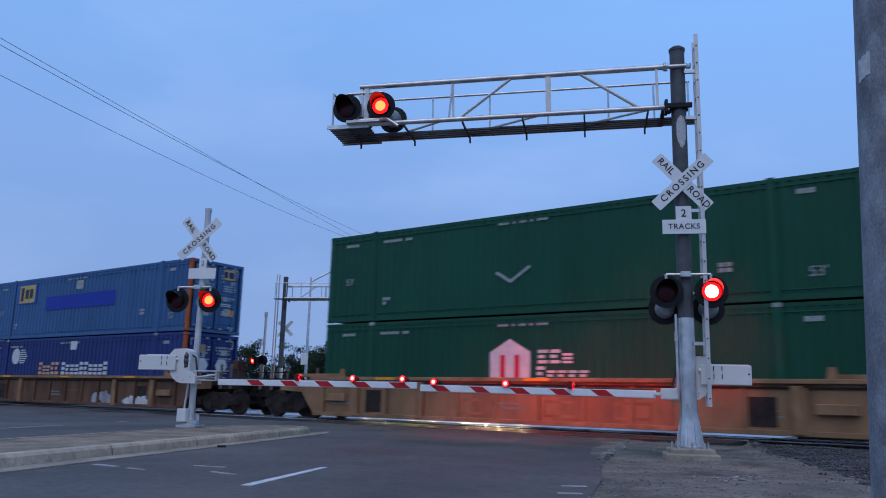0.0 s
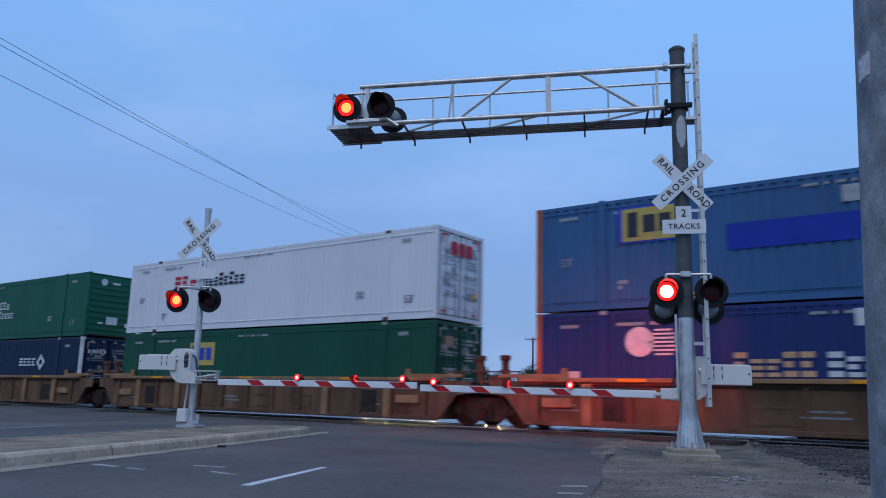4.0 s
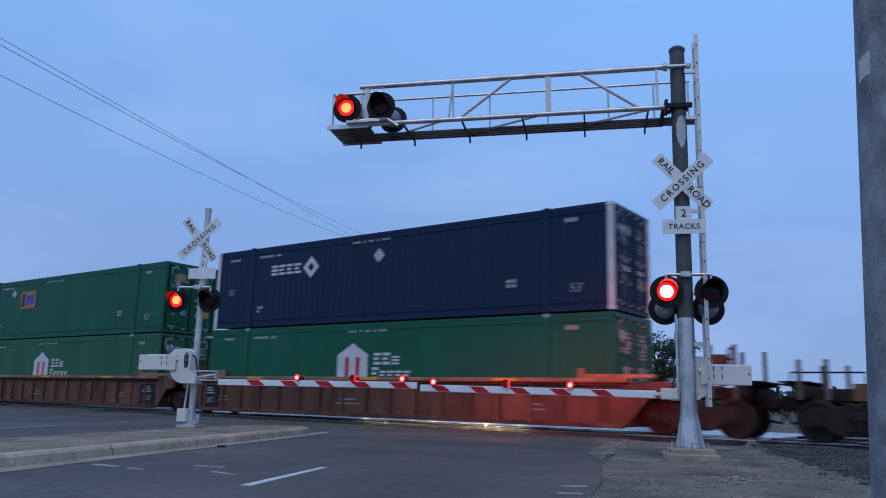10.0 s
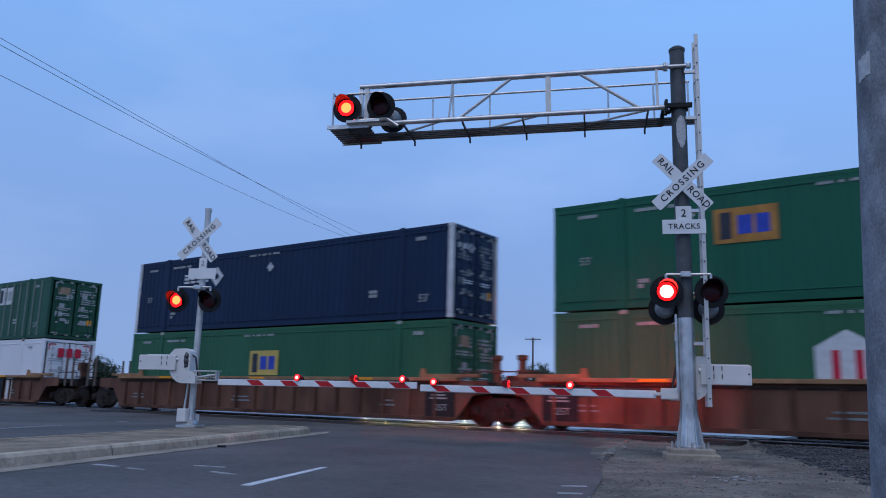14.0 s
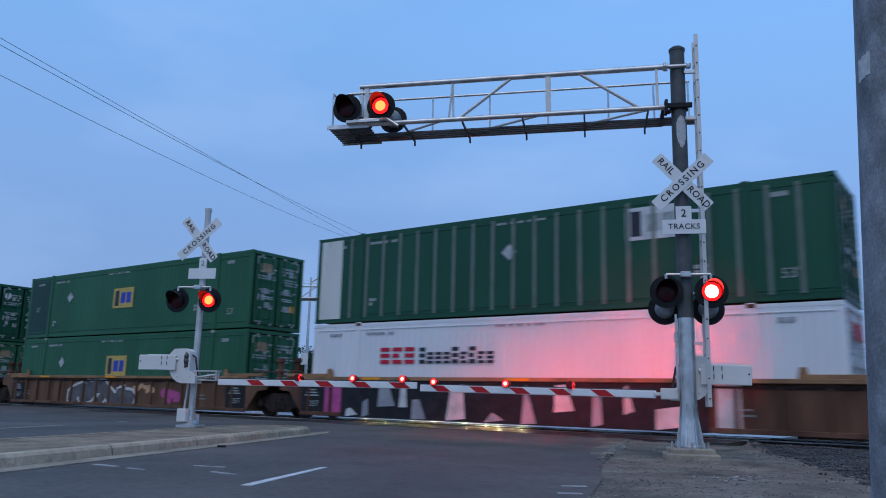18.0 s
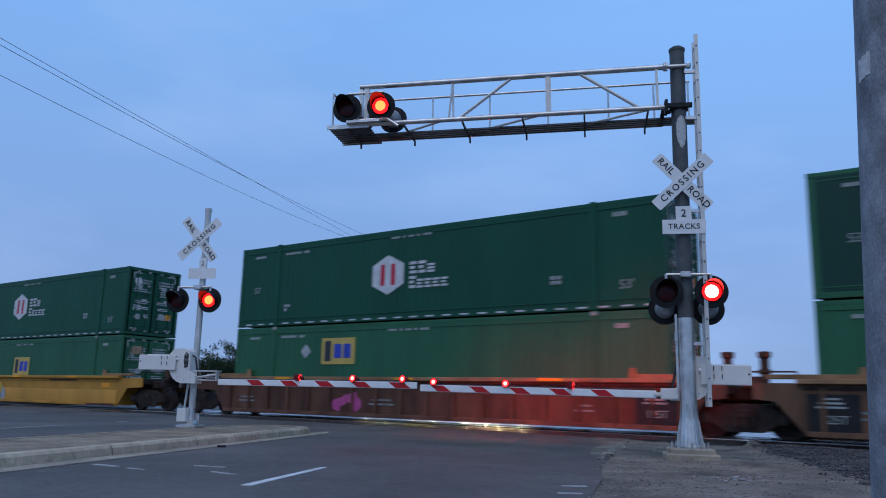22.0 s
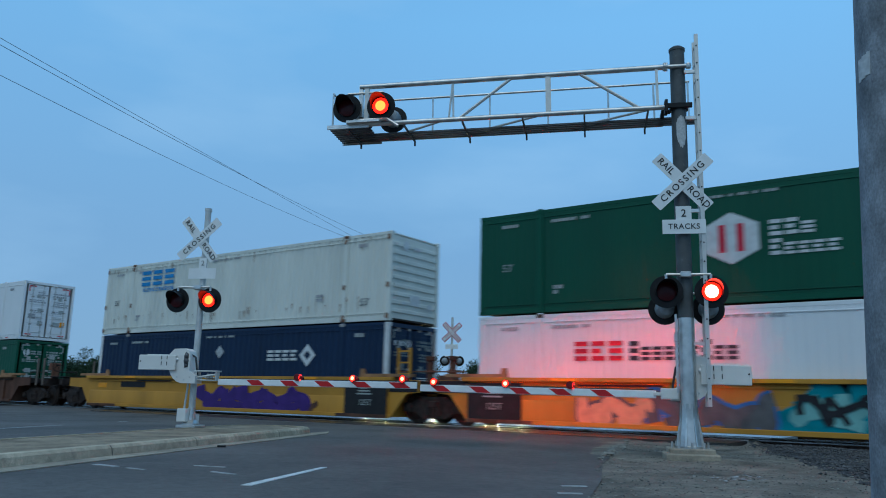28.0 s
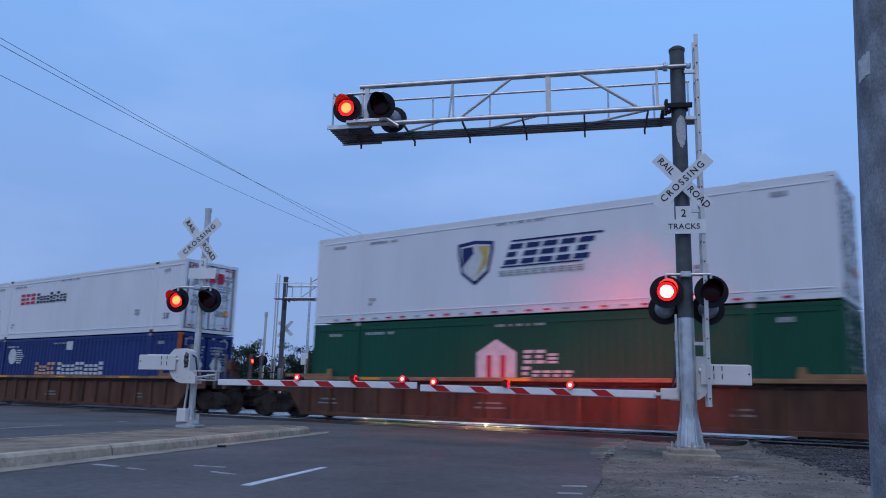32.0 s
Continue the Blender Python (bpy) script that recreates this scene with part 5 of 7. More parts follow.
def emp_mark(x0, z0, dark=MARK_BLUE, panel=MARK_YELLOW, backing=None):
    def f(t):
        if backing:
            emblem(t, rect(x0 - 0.14, z0 - 0.05, x0 + 1.64, z0 + 0.92), backing, "blue backing panel", -0.001, "emblem_backing")
        emblem(t, rect(x0, z0, x0 + 1.48, z0 + 0.86), panel, "square yellow emblem panel", -0.004, "emblem")
        for q in (rect(x0 + 0.14, z0 + 0.10, x0 + 0.42, z0 + 0.76),):
            part("emblem_bar", poly_mesh("emblem_bar", q, MARK_DARK), None, t, "black block in the emblem", pose(0, -0.008, 0))
        for q in (rect(x0 + 0.56, z0 + 0.20, x0 + 0.90, z0 + 0.66), rect(x0 + 0.98, z0 + 0.20, x0 + 1.30, z0 + 0.66)):
            part("emblem_bar", poly_mesh("emblem_bar", q, dark), None, t, "blue block in the emblem", pose(0, -0.008, 0))
    return f


def diamond_mark(cx, cz, r=0.24):
    def f(t):
        emblem(t, diamond(cx, cz, r), MARK_PLACARD, "white diamond placard holder", -0.004, "placard")
    return f


def umax_mark(x0, z0, small=False):
    def f(t):
        word(t, x0, z0, x0 + 1.55, z0 + 0.36, 4, MARK, "white word mark", 21, 1.0)
        cx, cz, r = x0 + 1.98, z0 + 0.17, 0.38
        bm = B()
        ring(bm, list(diamond(cx, cz, r)), list(diamond(cx, cz, r * 0.42)), "y", -0.008, -0.004)
        part("emblem", bm, MARK, t, "white hollow diamond emblem")
    return f


def xpo_mark(x0, z0):
    def f(t):
        word(t, x0, z0, x0 + 1.45, z0 + 0.50, 3, MARK_RED, "red word mark", 31, 1.0)
        word(t, x0 + 1.53, z0, x0 + 4.25, z0 + 0.48, 9, MARK_DARK, "dark grey word mark", 32, 0.7)
        for i in range(3):
            bm = B()
            box(bm, CL + 0.05, 0.85 + i * 0.42, CH - 0.62, 0.01, 0.30, 0.42)
            part("door_emblem", bm, MARK_RED, t, "red block of a word mark on the doors")
    return f


def house_mark(x0, cut=0.0):
    def f(t):
        z0 = cut
        pts = [(x0, z0), (x0 + 1.30, z0), (x0 + 1.30, 1.88), (x0 + 0.65, 2.25), (x0, 1.88)]
        emblem(t, pts, MARK, "white emblem partly below the well edge", -0.004, "emblem")
        for q in (rect(x0 + 0.34, z0, x0 + 0.50, 1.80), rect(x0 + 0.80, z0, x0 + 0.96, 1.80)):
            part("emblem_bar", poly_mesh("emblem_bar", q, MARK_RED), None, t, "red bar inside the emblem", pose(0, -0.008, 0))
        word(t, x0 + 1.55, 1.56, x0 + 2.65, 1.93, 3, MARK, "white word mark, upper line", 11)
        word(t, x0 + 1.50, 1.10, x0 + 3.10, 1.48, 5, MARK, "white word mark, lower line", 12)
    return f


def many(*fs):
    def f(t):
        for g in fs:
            g(t)
    return f


def bluebar(t):
    emblem(t, rect(5.2, 4.60 - UPPER_Z - 0.1, 10.97, 5.24 - UPPER_Z - 0.1), STRIPE, "plain deep blue band", 0.002, "band")
    emblem(t, rect(7.75, 5.36 - UPPER_Z, 8.3, 5.75 - UPPER_Z), MARK_DIM, "pale square panel", -0.003, "panel_mark")


def stacktrain(t):
    z0 = 1.50 - LOWER_Z
    word(t, 5.24, z0, 7.05, z0 + 0.56, 5, MARK_TAN, "tan word mark", 41)
    word(t, 7.24, z0, 11.0, z0 + 0.55, 10, MARK, "white word mark", 42, 0.8)
    bm = B()
    slab(bm, circle(0.38, 20, 2.95, 2.36 - LOWER_Z), "y", -0.008, -0.004)
    part("emblem", bm, MARK, t, "pale round globe emblem")
    for i in range(7):
        bm = B()
        zz = 2.02 - LOWER_Z + i * 0.10
        slab(bm, rect(3.2 + 0.05 * abs(i - 3), zz, 4.05 - 0.09 * abs(i - 3), zz + 0.05), "y", -0.008, -0.004)
        part("emblem_line", bm, MARK, t, "pale speed line beside the globe")
    emblem(t, rect(7.83, 2.60 - LOWER_Z, 8.35, 2.98 - LOWER_Z), MARK, "white square panel", -0.004, "panel_mark")
    emblem(t, rect(0.75, 0.95, 1.3, 1.35), MARK, "white square panel", -0.004, "panel_mark")
    for yy in (0.8, 1.75):
        bm = B()
        slab(bm, circle(0.30, 6, yy, CH - 1.25), "x", CL + 0.05, CL + 0.056)
        part("door_emblem", bm, MARK, t, "pale six-sided emblem on the doors")


def csx(t):
    z0 = 5.05 - UPPER_Z
    word(t, 2.6, z0 + 0.10, 4.95, z0 + 0.72, 3, MARK_SKY, "blue word mark", 51, 1.0)
    word(t, 2.75, z0 - 0.14, 4.85, z0 + 0.0, 10, MARK_SKY, "small blue word mark below", 52, 1.0)
    r = random.Random(9)
    for i in range(60):
        x = r.uniform(0.4, CL - 0.4)
        h = r.uniform(0.10, 0.55) * r.choice((0.5, 1.0))
        z1_ = r.choice((0.75, 0.62, CH - 0.12, CH - 0.12)) if h < 0.45 else 0.85
        w_ = r.uniform(0.012, 0.045)
        emblem(t, ((x, z1_ - h), (x + w_ * 0.4, z1_ - h), (x + w_, z1_), (x - w_ * 0.3, z1_)), RUST_STAIN, "rust streak", -0.002, "stain")
    for x0 in (0.1, 1.98, CL - 1.98, CL - 0.1):
        for z0 in (0.1, CH - 0.25, 1.1):
            emblem(t, ((x0 - 0.07, z0), (x0 + 0.05, z0 - 0.06), (x0 + 0.08, z0 + 0.10), (x0 - 0.03, z0 + 0.16)), RUST_STAIN, "rust patch", -0.026, "stain")


RUST_STAIN = mat("rust_stain", (0.22, 0.13, 0.085), 0.8, vary=0.4, scale=9, bump=0.0)


def swift(t):
    x0, z0 = 5.85, 4.12 - UPPER_Z
    pts = [(x0 + 0.62, z0), (x0 + 1.10, z0 + 0.35), (x0 + 1.26, z0 + 1.0), (x0 + 1.26, z0 + 1.26), (x0 + 0.62, z0 + 1.33), (x0, z0 + 1.26), (x0, z0 + 1.0), (x0 + 0.14, z0 + 0.35)]
    emblem(t, pts, MARK_NAVY, "navy shield emblem", -0.004, "emblem")
    cx = x0 + 0.63
    emblem(t, [(cx + (px_ - cx) * 0.84, z0 + 0.66 + (pz - z0 - 0.66) * 0.84) for px_, pz in pts], MARK, "white field of the shield", -0.008, "emblem_field")
    emblem(t, [(cx - 0.45, z0 + 0.55), (cx - 0.05, z0 + 0.95), (cx - 0.1, z0 + 1.15), (cx - 0.48, z0 + 1.12)], MARK_NAVY, "navy corner of the shield", -0.012, "emblem_part")
    emblem(t, [(cx + 0.05, z0 + 0.25), (cx + 0.42, z0 + 0.6), (cx + 0.48, z0 + 1.12), (cx + 0.1, z0 + 1.15), (cx + 0.28, z0 + 0.8)], MARK_YELLOW, "golden corner of the shield", -0.012, "emblem_part")
    word(t, 7.45, z0 + 0.52, 10.2, z0 + 1.10, 5, MARK_NAVY, "navy slanted word mark", 61, 1.0, 0.22)
    emblem(t, [(7.35, z0 + 0.44), (9.9, z0 + 0.44), (9.92, z0 + 0.48), (7.35, z0 + 0.48)], MARK_NAVY, "thin navy line", -0.004, "line")
    emblem(t, [(7.7, z0 + 1.17), (10.55, z0 + 1.17), (10.55, z0 + 1.22), (7.72, z0 + 1.22)], MARK_NAVY, "thin navy line", -0.004, "line")
    word(t, 7.3, z0 + 0.2, 10.0, z0 + 0.36, 10, MARK_DIM, "small grey word mark", 62, 1.0)
    for i in range(26):
        x = 0.9 + i * 0.56
        emblem(t, rect(x, 0.06, x + 0.22, 0.11), MARK_RED if i % 3 else MARK_DIM, "small reflector strip", -0.009, "reflector")


def panel_posts(t):
    """Wide flat panels with pale ribs, and a pale front panel."""
    for i in range(21):
        x0 = 1.55 + i * 0.69
        part("rib", cube_mesh("rib", 0.10, 0.035, CH - 0.28, RIB_PALE, 0.006), None, t, at=pose(x0, 0.0, CH / 2))
    part("pale_panel", cube_mesh("pale_panel", 0.95, 0.02, CH - 0.25, WHITE_OLD, 0.004), None, t, at=pose(0.66, 0.0, CH / 2))


def old_patch(t):
    emblem(t, rect(0.18, 0.16, 1.9, CH - 0.12), GREEN_DEEP, "darker replaced side panel", 0.010, "patch")


def vee(t):
    bm = B()
    for q in ([(6.6, 1.18), (7.1, 0.88), (7.1, 0.98), (6.65, 1.26)], [(7.1, 0.88), (7.75, 1.3), (7.7, 1.36), (7.1, 0.98)]):
        slab(bm, q, "y", -0.006, -0.003)
    part("scuff", bm, MARK_DIM, t, "pale V-shaped scuff")


STACKS = {"A": -24.22, "B": -47.95, "C": -67.54, "D": -87.01, "E": -110.5, "F": -129.95, "G": -149.52, "H": -172.9, "I": -192.45, "J": -211.93, "K": -235.45, "L": -255.19, "M": -274.73, "N": -298.24, "O": -321.73}
S = STACKS
U, LZ = UPPER_Z, LOWER_Z


def up(k, *a, **b):
    return container(k, S[k], U, *a, **b)


def lo(k, *a, **b):
    return container(k, S[k], LZ, *a, **b)


up("A", "dark green container with faint marks, stacked on another", GREEN, extra=vee)
lo("A", "green container with a white and red emblem in a well car", GREEN, extra=house_mark(6.45, 0.5))
up("B", "slate blue corrugated container with a yellow emblem", BLUE, 0.30, 0.04, post=ORANGE_POST, extra=many(emp_mark(2.55, 4.95 - U, MARK_DARK, MARK_YELLOW, MARK_BLUE), bluebar))
lo("B", "deep blue corrugated container with globe emblem and pale word mark", BLUE_DEEP, 0.30, 0.04, post=ORANGE_POST, extra=stacktrain)
up("C", "white container with red and dark word mark", WHITE, 0.22, 0.02, cast=RUST, extra=xpo_mark(3.09, 4.88 - U))
lo("C", "green container with yellow emblem panel in a well car", GREEN, 0.25, 0.012, extra=many(emp_mark(4.43, 1.86 - LZ), diamond_mark(3.74, 2.09 - LZ)))
up("D", "green container with white six-sided emblem and word mark", GREEN_MID, 0.25, 0.012, door=False, extra=hex_mark(6.52, 4.11 - U))
lo("D", "navy container with white word mark and hollow diamond", NAVY, 0.27, 0.03, post=WHITE_POST, extra=many(umax_mark(10.75, 1.9 - LZ), diamond_mark(8.03, 2.28 - LZ)))
up("E", "navy corrugated container with white end posts and word mark", NAVY, 0.27, 0.03, post=WHITE_POST, extra=many(umax_mark(3.05, 5.03 - U), diamond_mark(8.1, 5.34 - U)))
lo("E", "green container with white and red emblem in a well car", GREEN_MID, 0.25, 0.012, extra=house_mark(6.5, 0.5))
up("F", "dark green container with square emblem, stacked on another", GREEN_MID, 0.25, 0.012, extra=many(emp_mark(4.35, 4.66 - U, MARK_BLUE, mat("dull_orange", (0.42, 0.20, 0.05), 0.55, bump=0.0)), diamond_mark(3.65, 5.46 - U)))
lo("F", "faded green container with white and red emblem", GREEN_OLD, 0.25, 0.012, extra=house_mark(6.42, 0.5))
up("G", "navy container with white word mark and pale end posts", NAVY, 0.27, 0.03, post=WHITE_POST, extra=many(umax_mark(3.13, 5.06 - U), diamond_mark(8.1, 5.36 - U, 0.18)))
lo("G", "green container with yellow emblem panel in a well car", GREEN_OLD, 0.25, 0.012, extra=many(emp_mark(7.35, 1.5 - LZ), diamond_mark(3.69, 2.13 - LZ)))
up("H", "green container with pale upright ribs and a white front panel", GREEN_PANEL, 0, 0.0, door=True, extra=many(panel_posts, emp_mark(11.15, 4.96 - U, MARK_DIM, MARK), diamond_mark(7.62, 5.0 - U)))
lo("H", "white container with red and dark word mark in a well car", WHITE, 0.22, 0.015, cast=RUST, extra=xpo_mark(2.96, 1.86 - LZ))
up("I", "green container with yellow emblem and a darker patched panel", GREEN_OLD, 0.25, 0.012, extra=many(emp_mark(7.26, 4.32 - U), diamond_mark(3.7, 5.0 - U), old_patch))
lo("I", "faded green container with yellow emblem in a well car", GREEN_OLD, 0.25, 0.012, extra=many(emp_mark(7.23, 1.43 - LZ), diamond_mark(3.6, 2.04 - LZ)))
up("J", "bright green container with six-sided emblem and dashed lower edge", GREEN, 0.25, 0.012, dashes=True, extra=hex_mark(6.45, 4.04 - U))
lo("J", "green container with yellow emblem panel in a well car", GREEN_OLD, 0.25, 0.012, extra=many(emp_mark(4.35, 1.86 - LZ), diamond_mark(3.6, 2.3 - LZ)))
up("K", "green container with six-sided emblem and dashed lower edge", GREEN, 0.25, 0.012, dashes=True, extra=hex_mark(6.45, 4.15 - U))
lo("K", "green container with yellow emblem in a yellow well car", GREEN_OLD, 0.25, 0.012, extra=many(emp_mark(7.16, 1.45 - LZ), diamond_mark(3.6, 2.0 - LZ)))
up("L", "dark green container with six-sided emblem on a white container", GREEN, 0.25, 0.012, extra=hex_mark(6.53, 4.15 - U))
lo("L", "white container with red and dark word mark in a well car", WHITE, 0.22, 0.015, cast=RUST, extra=xpo_mark(3.02, 1.90 - LZ))
up("M", "rust-stained white container with blue word mark", WHITE_OLD, 0.28, 0.035, door=False, cast=RUST, extra=csx)
lo("M", "navy container with white posts and word mark", NAVY, 0.27, 0.03, post=WHITE_POST, extra=many(umax_mark(10.65, 2.0 - LZ), diamond_mark(8.03, 2.35 - LZ)))
container("swift", S["N"], U, "white smooth container with shield emblem and navy word mark", WHITE, 0, 0.0, cast=WHITE, extra=swift)
lo("N", "green container with white and red emblem in a well car", GREEN, 0.25, 0.012, extra=house_mark(6.59, 0.5))
up("O", "white container with red and dark word mark on a blue one", WHITE, 0.22, 0.02, cast=RUST, extra=xpo_mark(3.09, 4.88 - U))
lo("O", "deep blue corrugated container with pale word mark", BLUE_DEEP, 0.30, 0.04, post=ORANGE_POST, extra=stacktrain)

# ----- well cars -----
CAR_Y = TRACK_Y
HALF_W = 1.40            # outer face of the side plates from the track's middle
WR = 0.46


def wheelset_mesh():
    bm = B()
    for sgn in (-1, 1):
        m = Matrix.Translation((0, sgn * 0.72, 0)) @ Matrix.Rotation(radians(-90 * sgn), 4, "X")
        lathe(bm, [(0.10, -0.08), (0.12, -0.02), (0.33, 0.0), (0.37, -0.045), (WR + 0.025, -0.07), (WR + 0.025, -0.045), (WR, -0.035), (WR - 0.008, 0.055), (0.38, 0.06), (0.34, 0.02), (0.13, 0.04), (0.11, 0.09), (0.0001, 0.10)], 28, m)
        for k in range(5):
            a = k * 2 * math.pi / 5
            tube(bm, (0.22 * math.cos(a), sgn * 0.735, 0.22 * math.sin(a)), (0.22 * math.cos(a), sgn * 0.765, 0.22 * math.sin(a)), 0.02, 0.02, 6)
    tube(bm, (0, -0.95, 0), (0, 0.95, 0), 0.08, 0.08, 12)
    return finish("wheelset", bm, WHEEL)


WHEELSET = wheelset_mesh()


def sideframe_mesh():
    bm = B()
    z = WR
    pts = [(-1.15, z - 0.10), (-1.15, z + 0.14), (-0.75, z + 0.20), (-0.42, z + 0.34), (0.42, z + 0.34), (0.75, z + 0.20), (1.15, z + 0.14), (1.15, z - 0.10), (0.72, z - 0.12), (0.40, z - 0.30), (-0.40, z - 0.30), (-0.72, z - 0.12)]
    slab(bm, pts, "y", -0.07, 0.07)
    for sx in (-0.89, 0.89):
        lathe(bm, [(0.13, -0.02), (0.13, 0.08), (0.07, 0.11), (0.0001, 0.115)], 14, Matrix.Translation((sx, -0.07, z)) @ Matrix.Rotation(radians(90), 4, "X"))
    for k in range(3):
        lathe(bm, [(0.075, -0.02), (0.075, 0.26)], 12, Matrix.Translation((-0.2 + 0.2 * k, -0.08, z - 0.18)))
    box(bm, 0, -0.03, z + 0.12, 0.34, 0.26, 0.20, bevel=0.03)
    return finish("side_frame", bm, DARK_STEEL)


SIDEFRAME = sideframe_mesh()


def truck(parent, x):
    tb = B()
    box(tb, 0, 0, WR + 0.14, 0.36, 2.1, 0.26, bevel=0.03)
    lathe(tb, [(0.3, WR + 0.25), (0.3, WR + 0.34)], 16)
    tr = part("wheel_truck", tb, DARK_STEEL, parent, "dark four-wheel bogie", pose(x, 0, RAIL_TOP))
    for sgn in (-1, 1):
        part("side_frame", SIDEFRAME, None, tr, at=pose(0, sgn * 1.02, 0, 0, 0, 0 if sgn < 0 else 180))
    for sx in (-0.89, 0.89):
        w = part("wheelset", WHEELSET, None, tr, "pair of steel wheels on an axle", pose(sx, 0, WR))
        WHEELS.append((w, sx))
    return tr


def ribbon(bm, pts, width, y0, y1):
    """A broad sprayed stroke along a smooth path of (x, z) points."""
    fine = []
    for i in range(len(pts) - 1):
        p0, p1, p2, p3 = (Vector(pts[max(0, min(len(pts) - 1, i + k))]) for k in (-1, 0, 1, 2))
        for k in range(5):
            t = k / 5
            fine.append(0.5 * (2 * p1 + (p2 - p0) * t + (2 * p0 - 5 * p1 + 4 * p2 - p3) * t * t + (3 * p1 - p0 - 3 * p2 + p3) * t ** 3))
    fine.append(Vector(pts[-1]))
    rows = []
    n = len(fine)
    for i, p in enumerate(fine):
        d = fine[min(i + 1, n - 1)] - fine[max(i - 1, 0)]
        d = d.normalized() if d.length else Vector((1, 0))
        w = width * (0.75 + 0.25 * math.sin(math.pi * i / (n - 1))) / 2
        q0, q1 = p + Vector((-d.y, d.x)) * w, p - Vector((-d.y, d.x)) * w
        dy = (y1 - y0) * i / (n - 1)
        rows.append((bm.verts.new((q0.x, y0 + dy, min(1.37, max(0.26, q0.y)))), bm.verts.new((q1.x, y0 + dy, min(1.37, max(0.26, q1.y))))))
    for ra, rb in zip(rows, rows[1:]):
        bm.faces.new((ra[0], ra[1], rb[1], rb[0]))


def graffiti(parent, y, x0, z0, x1, z1, colors, seed, shapes=9, fat=1.0):
    """Loose sprayed swirls side by side; each one an outline stroke with fills on it."""
    r = random.Random(seed)
    w, h = (x1 - x0) / shapes, z1 - z0
    for i in range(shapes):
        cx = x0 + w * (i + 0.5)
        n = r.choice((5, 6, 7))
        flip = r.choice((-1, 1))
        pts = []
        for k in range(n):
            f = k / (n - 1)
            pts.append((cx + flip * w * 0.55 * math.sin(f * math.pi * r.uniform(1.4, 2.2)) + r.uniform(-0.1, 0.1) * w, z0 + h * 0.16 + h * 0.68 * (f if r.random() < 0.8 else r.random())))
        for layer, m in enumerate(colors):
            bm = B()
            wd = min(w * 0.62, h * 0.42) * fat * (1.0, 0.70, 0.42, 0.2)[layer]
            yy = y - 0.003 - 0.006 * layer - 0.0006 * i
            ribbon(bm, pts, wd, yy, yy - 0.0045)
            part("graffiti", bm, m, parent, "sprayed graffiti swirl, illegible")


GR_WHITE = mat("spray_white", (0.62, 0.60, 0.58), 0.7, vary=0.2, scale=3, bump=0.0)
GR_BLACK = mat("spray_black", (0.022, 0.022, 0.025), 0.7, vary=0.3, scale=3, bump=0.0)
GR_GOLD = mat("spray_gold", (0.60, 0.40, 0.05), 0.65, vary=0.25, scale=3, bump=0.0)
GR_PALE = mat("spray_pale_grey", (0.34, 0.34, 0.36), 0.7, vary=0.25, scale=2, bump=0.0)
GR_GREY = mat("spray_grey", (0.12, 0.11, 0.11), 0.7, vary=0.3, scale=3, bump=0.0)
GR_TEAL = mat("spray_teal", (0.02, 0.24, 0.28), 0.6, vary=0.25, scale=2, bump=0.0)
GR_TEAL2 = mat("spray_pale_teal", (0.22, 0.45, 0.42), 0.6, vary=0.25, scale=2, bump=0.0)
GR_PURPLE = mat("spray_purple", (0.055, 0.022, 0.16), 0.6, vary=0.25, scale=2, bump=0.0)
GR_PINK = mat("spray_pink", (0.50, 0.09, 0.26), 0.6, vary=0.2, scale=3, bump=0.0)
GR_BLUE = mat("spray_blue", (0.05, 0.16, 0.42), 0.6, vary=0.25, scale=3, bump=0.0)
GR_LIME = mat("spray_yellow_green", (0.50, 0.52, 0.10), 0.6, vary=0.25, scale=3, bump=0.0)

ZT, ZB = 1.45, 0.222
upright_steel = mat("dusty_upright_steel", (0.156, 0.120, 0.099), 0.75, vary=0.3, scale=3, grime=0.4, bump=0.15)


